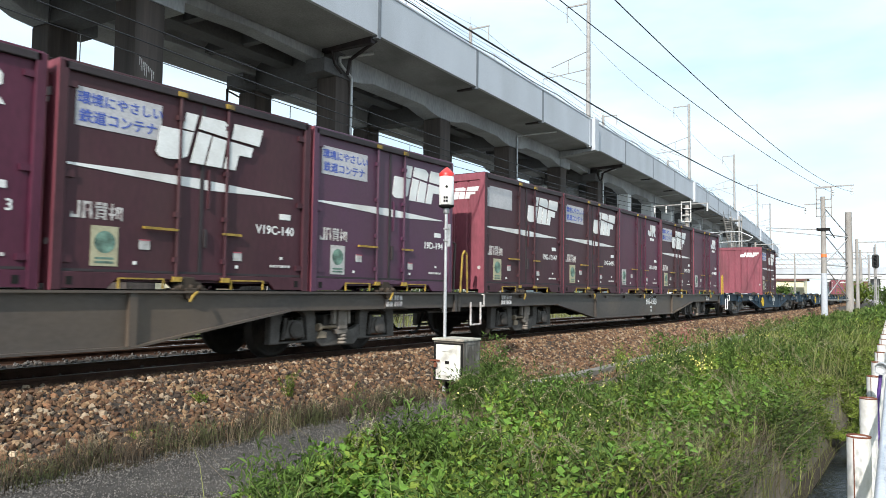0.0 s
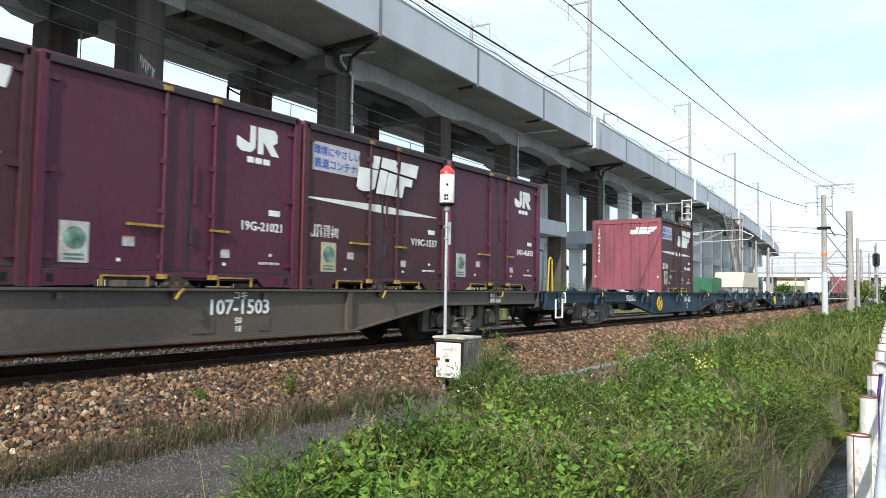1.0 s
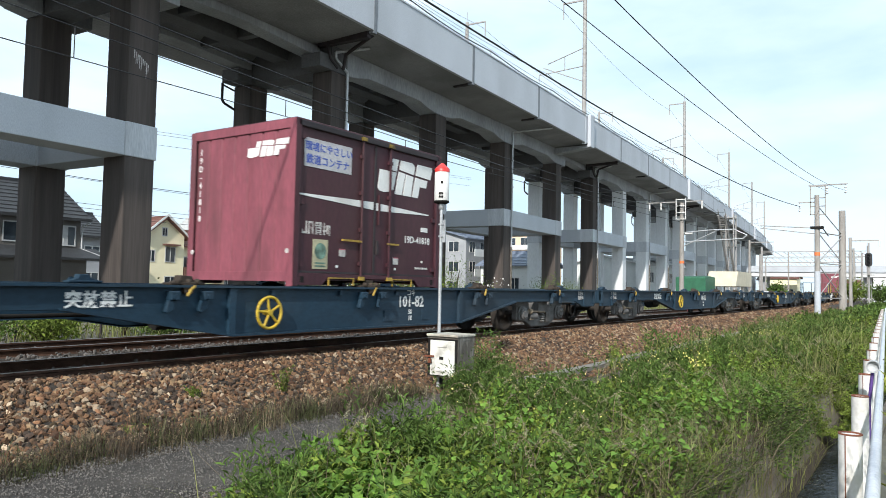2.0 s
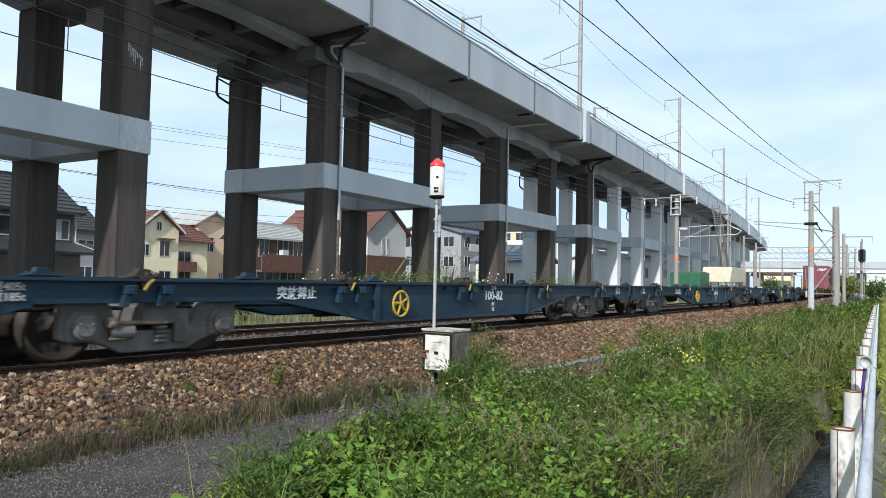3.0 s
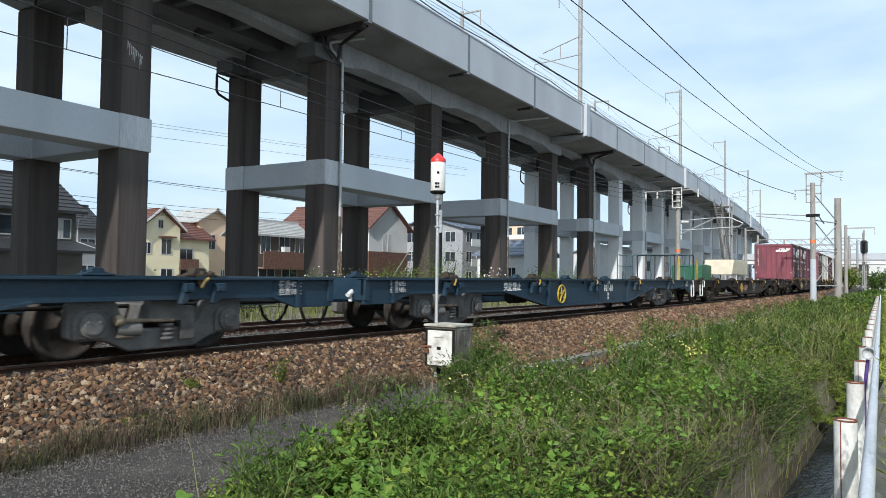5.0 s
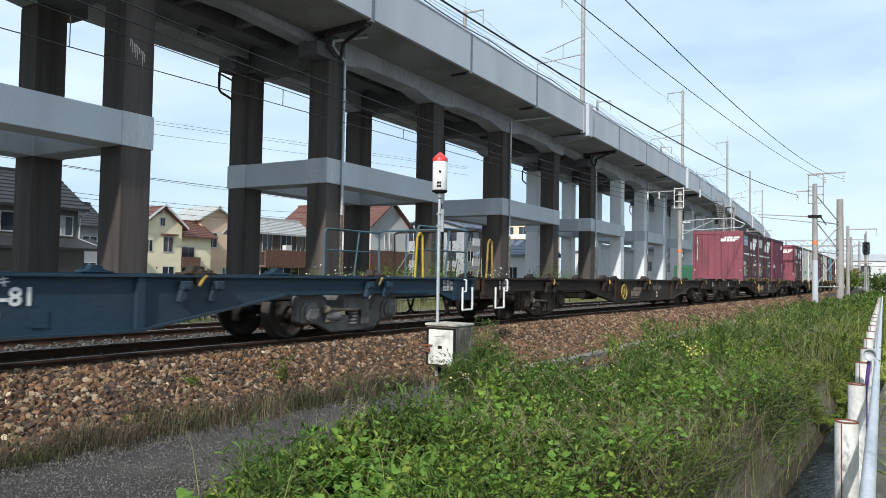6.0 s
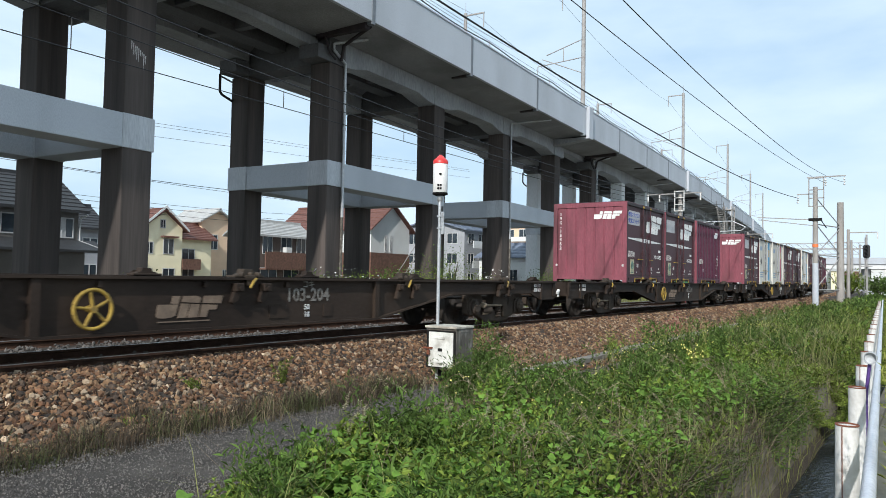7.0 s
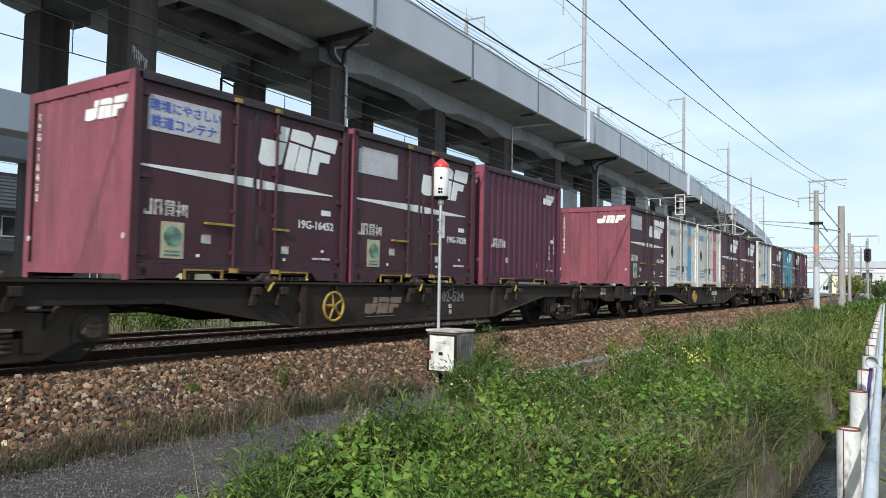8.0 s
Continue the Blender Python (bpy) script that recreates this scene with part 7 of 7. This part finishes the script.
def build_plants():
    rng = np.random.default_rng(12)
    # leafy weeds, kind by kind in patches
    p = stems(rng, 3600, (2.6, 13), (-7.5, -3.3), 0.50, 20)
    leaf_cloud("verge_weeds", "fine green leafy weeds along the path", "leaf", p, 0.042, 0.25, 2, width=0.45)
    p = stems(rng, 5200, (2.6, 14), (-7.4, -3.3), 0.52, 18, zone=(0.02, 9), patch=1.4)
    leaf_cloud("verge_weeds", "bright green broad-leaved weeds", "leaf_big", p, 0.064, 0.05, 12, width=0.72)
    p = stems(rng, 5200, (2.8, 16), (-7.2, -3.3), 0.78, 34, near=0.3, patch=1.6, zone=(-9, -0.12))
    leaf_cloud("tall_weeds", "tall dark green narrow-leaved weeds", "leaf_dark", p, 0.066, 0.45, 3, width=0.24)
    p = stems(rng, 4200, (2.8, 14), (-7.4, -3.3), 0.60, 24, near=0.4, patch=1.4, zone=(-0.14, 0.06))
    leaf_cloud("verge_weeds", "dense yellow-green leafy weeds", "leaf", p, 0.055, 0.2, 15, width=0.55)
    p = stems(rng, 1000, (7.25, 8.5), (-4.95, -3.85), 0.80, 44, near=0.0, limit=False)
    leaf_cloud("tall_weeds", "tall green leafy weeds beside the equipment box", "leaf_dark", p, 0.060, 0.5, 13, width=0.26)
    p = stems(rng, 520, (4.6, 8.0), (-7.46, -6.95), 0.42, 24, near=0.0, limit=False)
    p[:, 1] -= 0.10 * rng.random(len(p))
    p[:, 2] -= 0.22 * rng.random(len(p))
    leaf_cloud("ditch_weeds", "weeds trailing down the ditch wall", "leaf_dark", p, 0.048, -0.2, 19, width=0.3)
    x, y = rng.uniform(4.6, 9.5, 1300), rng.uniform(-7.5, -7.05, 1300)
    blade_cloud("dry_stalks", "withered brown stalks hanging on the ditch wall", "stem", np.stack([x, y, ground_z(x, y) - 0.02], -1), 0.40, 1.5, 0.006, 27)
    for k, (n, xr, yr) in enumerate(((420, (8.0, 11.2), (-7.62, -6.9)), (3400, (10.8, 28), (-8.1, -6.9)))):
        p = stems(rng, n, xr, yr, 0.55, 24, near=0.4)
        p[:, 2] = np.maximum(p[:, 2], -0.85)
        leaf_cloud("ditch_weeds", "green weeds hanging over the ditch wall", "leaf" if k else "leaf_dark", p, 0.060, -0.1, 16 + k, width=0.3)
    # single tall stalks that stand above the rest
    x = np.array([8.7, 9.6, 11.5, 13.5, 14.2, 15.8, 17.5, 19.0, 21.5, 22.5, 25.0, 28.0, 9.2, 12.4, 16.6, 30, 33, 36])
    y = np.array([-3.75, -4.4, -4.6, -4.2, -4.5, -4.3, -4.1, -5.2, -4.0, -4.6, -4.4, -4.3, -5.6, -5.9, -6.3, -4.4, -4.6, -5.2])
    x = np.append(x, 8.8 + 20 * np.random.default_rng(77).random(34) ** 1.3)
    y = np.append(y, np.random.default_rng(78).uniform(-6.8, -4.3, 34))
    pts = []
    for a, c in zip(x, y):
        if c > verge_limit(a) and not 7.6 < a < 8.8:
            continue
        h = rng.uniform(0.68, 1.08) * float(stand(np.array([a]), np.array([c]))[0]) ** 0.6
        for q in range(4):
            o, l = rng.normal(0, 0.07, 2), rng.normal(0, 0.10, 2)
            for f in np.linspace(0.1, 1, 60):
                pts.append((a + o[0] + l[0] * f + rng.normal(0, 0.035), c + o[1] + l[1] * f + rng.normal(0, 0.035), -0.5 + h * f))
    leaf_cloud("tall_stalks", "tall leafy stalks above the weeds", "leaf_dark", np.array(pts), 0.075, 0.5, 14, width=0.28)
    p = stems(rng, 150, (12.6, 26), (-4.2, -3.3), 0.50, 24, near=0.3, limit=False, patch=0.9, zone=(-0.05, 9))
    leaf_cloud("verge_weeds", "green weeds growing over the cable trough", "leaf", p, 0.062, 0.35, 17, width=0.32)
    p = stems(rng, 6500, (12, 34), (-7.7, -3.3), 0.52, 16, patch=1.5, zone=(-0.05, 9))
    leaf_cloud("verge_weeds", "green leafy weeds along the track", "leaf", p, 0.090, 0.3, 4)
    p = stems(rng, 7000, (14, 40), (-7.7, -3.4), 0.64, 18, patch=1.7, zone=(-9, 0.05))
    leaf_cloud("verge_weeds", "dark green weeds along the track", "leaf_dark", p, 0.10, 0.5, 5, width=0.35)
    p = stems(rng, 4200, (32, 90), (-8.2, -3.6), 1.0, 14, near=0.3)
    leaf_cloud("verge_weeds", "far green weeds beside the line", "leaf_dark", p, 0.18, 0.5, 6)
    p = stems(rng, 2500, (30, 90), (-8.2, -3.6), 0.85, 12, near=0.3)
    leaf_cloud("verge_weeds", "far pale green weeds beside the line", "leaf", p, 0.16, 0.5, 7)
    # grasses
    def base(n, xr, yr, near=0.5, limit=True):
        x = xr[0] + (xr[1] - xr[0]) * rng.random(n) ** (1 + near)
        y = rng.uniform(*yr, n)
        if limit:
            ok = np.array([b < verge_limit(a) for a, b in zip(x, y)], bool)
            x, y = x[ok], y[ok]
        return np.stack([x, y, ground_z(x, y)], -1)
    blade_cloud("verge_grass", "long green grass among the weeds", "grass", base(1300, (2.6, 16), (-7.6, -3.4)), 0.52, 0.9, 0.006, 21)
    blade_cloud("verge_grass", "long green grass along the ditch", "grass", base(4200, (5, 30), (-7.7, -6.5)), 0.42, 1.1, 0.006, 22)
    blade_cloud("verge_grass", "tufted grass down the verge", "grass", base(4000, (14, 60), (-7.7, -3.6)), 0.75, 0.6, 0.014, 23)
    blade_cloud("dry_stalks", "dry straw-coloured grass stalks in the weeds", "straw", base(520, (2.8, 18), (-7.6, -3.5)), 0.56, 1.2, 0.0055, 24)
    blade_cloud("dry_stalks", "dry straw overhanging the ditch", "straw", base(750, (4.5, 16), (-7.6, -6.7)), 0.50, 1.6, 0.0055, 25)
    # dry strip between ballast and path, in ragged tufts
    cx = rng.uniform(0.5, 8.3, 150)
    cy = rng.normal(-2.92, 0.17, 150)
    pick = rng.integers(0, 150, 9000)
    x = cx[pick] + rng.normal(0, 0.10, 9000)
    y = cy[pick] + rng.normal(0, 0.06, 9000)
    hgt = (rng.uniform(0.05, 0.27, 150))[pick]
    b = np.stack([x, y, ground_z(x, y)], -1)
    kind = pick % 5
    blade_cloud("dry_strip", "dry straw grass at the foot of the ballast", "straw", b[kind < 1], hgt[kind < 1], 0.9, 0.005, 31)
    blade_cloud("dry_strip", "withered brown weeds at the ballast foot", "stem", b[(kind == 1) | (kind == 2)], hgt[(kind == 1) | (kind == 2)] * 1.2, 0.6, 0.005, 32)
    blade_cloud("green_strip", "sparse olive grass at the foot of the ballast", "olive", b[kind > 2], hgt[kind > 2] * 1.1, 0.7, 0.005, 33)
    n = 5000
    q = rng.integers(0, 150, n)
    pos = np.stack([cx[q] + rng.normal(0, 0.13, n), cy[q] + rng.normal(0, 0.09, n), np.full(n, -0.47) + np.abs(rng.normal(0, 0.07, n))], -1)
    leaf_cloud("dry_litter", "dry brown plant litter at the ballast foot", "stem", pos, 0.035, 0.2, 35, width=0.3)
    n = 900
    x = rng.uniform(4.4, 7.4, n)
    y = -4.98 + 0.32 * np.clip(x - 6.0, 0, 2) + rng.normal(0, 0.13, n)
    blade_cloud("dry_margin", "dry matted grass at the edge of the path", "straw", np.stack([x, y, ground_z(x, y)], -1), 0.26, 1.2, 0.005, 36)
    blade_cloud("dry_margin", "brown matted grass at the edge of the path", "stem", np.stack([x + 0.05, y - 0.05, ground_z(x, y)], -1), 0.24, 0.9, 0.005, 37)
    # tall brown weed stems against the ballast
    p = []
    for k in range(46):
        a = rng.uniform(4.2, 8.0)
        c = rng.normal(-2.66, 0.12)
        h = rng.uniform(0.3, 0.72)
        l = rng.normal(0, 0.12, 2)
        for f in np.linspace(0.15, 1, 30):
            p.append((a + l[0] * f + rng.normal(0, 0.016), c + l[1] * f + rng.normal(0, 0.016), ground_height(a, c) + h * f))
    leaf_cloud("withered_weeds", "withered reddish brown weed stems", "stem", np.array(p), 0.030, 0.9, 34, width=0.3)
    # low vine with large leaves by the path
    n = 900
    x = 2.4 + 3.2 * rng.random(n)
    y = rng.uniform(-6.4, -4.55, n)
    ok = np.array([b < verge_limit(a) + 0.12 for a, b in zip(x, y)], bool)
    x, y = x[ok], y[ok]
    z = ground_z(x, y) + 0.10 + 0.22 * rng.random(len(x)) * (1 - np.exp(-(-4.5 - y) * 3))
    heart_leaves(np.stack([x, y, z], -1), rng, 0.04, 0.095)
    # the same vine climbing over the weeds in patches
    n = 3400
    x = 3.0 + 5.6 * rng.random(n) ** 1.1
    y = rng.uniform(-7.2, -4.8, n)
    ok = np.array([b < verge_limit(a) - 0.1 and noise.noise((a * 1.3, b * 1.3, 31.0)) > 0.0 for a, b in zip(x, y)], bool)
    x, y = x[ok], y[ok]
    z = ground_z(x, y) + (0.12 + 0.34 * rng.random(len(x))) * stand(x, y)
    heart_leaves(np.stack([x, y, z], -1), rng, 0.028, 0.062)
    foxtails(rng)
    # yellow flowers
    for q, (xr, yr, n, s) in enumerate((((6.5, 13), (-6.0, -4.0), 300, 0.026), ((11, 22), (-5.8, -4.4), 260, 0.032), ((20, 34), (-5.2, -3.9), 120, 0.04))):
        c = base(26, xr, yr)
        pos = c[rng.integers(0, len(c), n)] + rng.normal(0, 1, (n, 3)) * (0.16, 0.16, 0.06) + (0, 0, 0.37)
        leaf_cloud("yellow_flowers", "small yellow wildflowers among the weeds", "flower", pos, s, 0.8, 41 + q, width=0.9, category="flowers")
    pos = np.array([(17.0, -4.0, 0.05)]) + rng.normal(0, 1, (260, 3)) * (0.12, 0.12, 0.16)
    leaf_cloud("red_weed", "reddish weed spike", "flower_red", pos, 0.035, 0.6, 43)
    # tufts on the ballast bank
    for a, c, h, k, m in ((6.35, -2.15, 0.34, 420, "leaf"), (5.15, -2.0, 0.12, 160, "leaf"), (4.1, -2.45, 0.08, 60, "leaf"), (13.3, -3.75, 0.55, 260, "leaf"), (16.3, -3.5, 0.62, 330, "leaf_dark"), (17.4, -3.6, 0.6, 320, "leaf_dark")):
        z = ground_height(a, c)
        lean, foot, f = rng.normal(0, 0.10, (7, 2)), rng.normal(0, 0.03, (7, 2)), rng.random(k)
        q, tall = rng.integers(0, 7, k), rng.uniform(0.6, 1.1, 7) * h
        pos = np.stack([a + foot[q, 0] + lean[q, 0] * f + rng.normal(0, 0.008, k), c + foot[q, 1] + lean[q, 1] * f + rng.normal(0, 0.008, k), z + tall[q] * f], -1)
        leaf_cloud("ballast_weed", "single green weed growing in the ballast", m, pos, 0.045, 0.7, 50 + k, width=0.2)
    # sprouts right of the fence
    p = stems_right(rng)
    leaf_cloud("roadside_stalks", "tall yellow-green leafy stalks beyond the fence", "stalk_green", p, 0.045, 0.3, 61, width=0.2)
    # hedge and bushes behind the far track
    for k, (a, c, h, r, fl) in enumerate(((20.5, 11.0, 1.5, 1.3, 1), (23.2, 11.6, 1.4, 1.4, 0), (25.6, 11.4, 1.7, 1.2, 0), (29.0, 12.0, 1.9, 1.5, 0), (31.6, 12.3, 2.6, 1.3, 0), (34.5, 12.2, 1.6, 1.6, 1), (42.5, 12.0, 1.9, 1.6, 0), (45.5, 12.5, 1.7, 1.6, 0), (9.0, 9.0, 0.9, 1.2, 0), (11.5, 9.6, 1.0, 1.2, 0), (14.0, 9.4, 0.8, 1.2, 0), (6.0, 9.2, 0.9, 1.3, 0), (16.6, 10.4, 1.0, 1.2, 0), (5.0, 6.9, 0.85, 0.8, 0), (6.5, 7.0, 0.8, 0.8, 0), (8.1, 7.1, 0.75, 0.8, 0), (11.0, 7.2, 0.7, 0.8, 0), (3.6, 7.0, 0.9, 0.8, 0), (89, 5.8, 2.0, 1.2, 0), (98, -1.0, 2.2, 1.8, 0), (93, -4.0, 2.2, 2.0, 0))):
        bush(a, c, h, r, 1500, 70 + 2 * k, "green leafy shrub behind the tracks" if k < 18 else "dark green shrub far down the line", "leaf" if k % 2 else "leaf_dark", 0.10 if k < 18 else 0.3)
    c = np.array([(20.5, 10.2, 0.9), (34.5, 11.2, 1.0), (23.0, 10.6, 0.8)])
    pos = c[rng.integers(0, 3, 90)] + rng.normal(0, 1, (90, 3)) * (0.7, 0.3, 0.2)
    leaf_cloud("pale_flowers", "pale pink flowers on the shrubs", "white_paint", pos, 0.10, 0.5, 99, width=0.9, category="flowers")
    x = rng.uniform(0, 70, 9000)
    y = rng.uniform(6.6, 14, 9000)
    blade_cloud("far_grass", "rough grass behind the far track", "grass", np.stack([x, y, np.full(9000, -0.5)], -1), 0.55, 0.5, 0.02, 97)


def stems_right(rng):
    out = []
    for k in range(420):
        x = 2.3 + 17 * rng.random() ** 1.5
        y = -8.57 + 0.047 * (x - 3.8) - 0.185 - 0.30 * rng.random()
        h = rng.uniform(0.9, 1.5)
        l = rng.normal(0, 0.03, 2)
        for f in np.linspace(0.05, 1, 46):
            out.append((x + l[0] * f + rng.normal(0, 0.006), y + l[1] * f + rng.normal(0, 0.004), -0.5 + h * f))
    return np.array(out)


def foxtails(rng):
    """Arching grass stalks that end in bristly pale seed heads."""
    n = 190
    x = 4.2 + 15 * rng.random(n) ** 1.5
    y = rng.uniform(-7.3, -4.3, n)
    g, tips = Shape(), []
    for a, c in zip(x, y):
        if c > verge_limit(a) - 0.05:
            continue
        h = rng.uniform(0.45, 0.72) * float(stand(np.array([a]), np.array([c]))[0]) ** 0.5
        w = rng.uniform(0, 6.28)
        d = Vector((math.cos(w), math.sin(w), 0)) * rng.uniform(0.12, 0.34)
        o = Vector((a, c, ground_height(a, c)))
        line = [o + d * f ** 2 + Vector((0, 0, h * math.sin(f * rng.uniform(1.7, 1.8)))) for f in np.linspace(0, 1.25, 9)]
        g.path(line, 0.0022, 4)
        for k in range(34):
            f = rng.random()
            tips.append(line[-3].lerp(line[-1], f) + Vector(rng.normal(0, 0.006, 3)))
    tagged(part("foxtail_stalks", g, "straw"), "thin arching foxtail grass stalks", "grass", kind="stuff")
    leaf_cloud("foxtail_heads", "pale bristly foxtail seed heads", "seedhead", np.array([tuple(p) for p in tips]), 0.026, 0.2, 83, width=0.14, category="grass")


def heart_leaves(pos, rng, small, large):
    """Broad heart-shaped leaves, each of eight facets, lying roughly level."""
    out = [(0, 0), (0.32, -0.12), (0.52, 0.15), (0.48, 0.5), (0.22, 0.85), (0, 1.1), (-0.22, 0.85), (-0.48, 0.5), (-0.52, 0.15), (-0.32, -0.12)]
    g = Shape()
    for p in pos:
        s = rng.uniform(small, large)
        a, tilt, roll = rng.uniform(0, 6.28), rng.uniform(-0.2, 0.9), rng.normal(0, 0.35)
        m = Matrix.Translation(p) @ Euler((0, 0, a)).to_matrix().to_4x4() @ Euler((-tilt, roll, 0)).to_matrix().to_4x4()
        v = [m @ Vector((x * s, y * s, abs(x) * s * 0.25 - (y * s) ** 2 * 1.5)) for x, y in out]
        g.raw([m @ Vector((0, 0.45 * s, 0))] + v, [(0, i + 1, (i + 1) % 10 + 1) for i in range(10)], True)
    ob = part("vine_leaves", g, "leaf_big")
    tagged(ob, "low vine with broad heart-shaped green leaves", "plants", kind="stuff")


def build_gravel():
    scatter_stones("ballast_bank", "coarse brown and tan railway ballast stones", "stone", 46000, (0.8, 20), (-2.78, -0.70), 0.036, 5, near=0.45)
    scatter_stones("ballast_bank", "brown ballast stones further down the line", "stone", 32000, (18, 60), (-2.85, -0.72), 0.045, 6, near=0.5)
    scatter_stones("ballast_bank", "sparse ballast stones round the cable trough", "stone", 7000, (8.6, 30), (-3.9, -2.7), 0.036, 10, near=0.4)
    scatter_stones("ballast_bank", "far brown ballast stones", "stone", 9000, (55, 120), (-3.2, -0.72), 0.07, 7, near=0.4)
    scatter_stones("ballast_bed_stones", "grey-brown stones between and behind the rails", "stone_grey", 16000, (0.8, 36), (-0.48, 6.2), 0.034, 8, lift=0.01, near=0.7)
    scatter_stones("path_grit", "loose grey grit on the asphalt path", "grit", 42000, (1.5, 9), (-4.9, -3.05), 0.0072, 9, lift=0.032, near=0.3)
    # the nearest stones, one by one
    rng = np.random.default_rng(77)
    rnd = random.Random(77)
    meshes = []
    bank = thing("ballast_stones", pose(0, 0, 0), "loose brown ballast stones lying on the bank", "stones")
    for k in range(8):
        me = bpy.data.meshes.new("stone")
        me.from_pydata([tuple(q) for q in stone_mesh(rnd)], [], [tuple(int(i) for i in q) for q in ICO])
        me.materials.append(M["stone_single"])
        meshes.append(me)
    for k in range(280):
        ob = new("stone", meshes[k % 8])
        ob.parent = bank
        x, y = 2.4 + 6.5 * rng.random(), rng.uniform(-2.7, -1.2)
        s = rng.uniform(0.026, 0.05)
        ob.matrix_basis = Matrix.Translation((x, y, ground_height(x, y) + 0.02)) @ Euler(rng.uniform(0, 6, 3)).to_matrix().to_4x4() @ Matrix.Diagonal((s, s * 0.8, s * 0.7, 1))


M["grit"] = mat("pale_grit", (0.118, 0.107, 0.097), 0.9, vary=0.3, bump=0, island=0.5)
M["stone_single"] = mat("loose_ballast_stone", (0.80, 0.72, 0.66), 0.9, scale=9, vary=0.3, fine=60, bump=0.3, per_piece=0.3, palette=STONES)


def build_trough():
    t = thing("cable_trough", pose(0, 0, 0), "grey concrete cable trough with lids at the ballast foot", "trough", kind="structure")
    me = None
    for k in range(70):
        if me is None:
            ob = part("trough_lid", Shape().box(0, 0.97, -3.60, -3.38, -0.5, -0.415), "old_trough", t, bevel=0.008)
            me = ob.data
        else:
            ob = new("trough_lid", me)
            ob.parent = t
        ob.location = (9.4 + 0.99 * k, 0.022 * (0.99 * k - 2.4) + 0.012 * math.sin(k * 2.1), 0.01 * math.sin(k * 1.3))


def build_line_fence():
    f = thing("line_fence", pose(0, 8.2, -0.5), "low dark wire fence behind the far track", "fence")
    for k in range(34):
        part("fence_post", Shape().tube((2.0 * k, 0, 0), (2.0 * k, 0, 1.25), 0.03, n=6), "dark_trim", f)
    for z in (0.5, 0.85, 1.2):
        part("fence_rail", Shape().tube((0, 0, z), (66, 0, z), 0.014, n=5), "dark_trim", f)


build_trackside()
build_line_fence()
build_lines()
build_houses()
build_fence()
build_trough()
build_plants()
build_gravel()


motions()
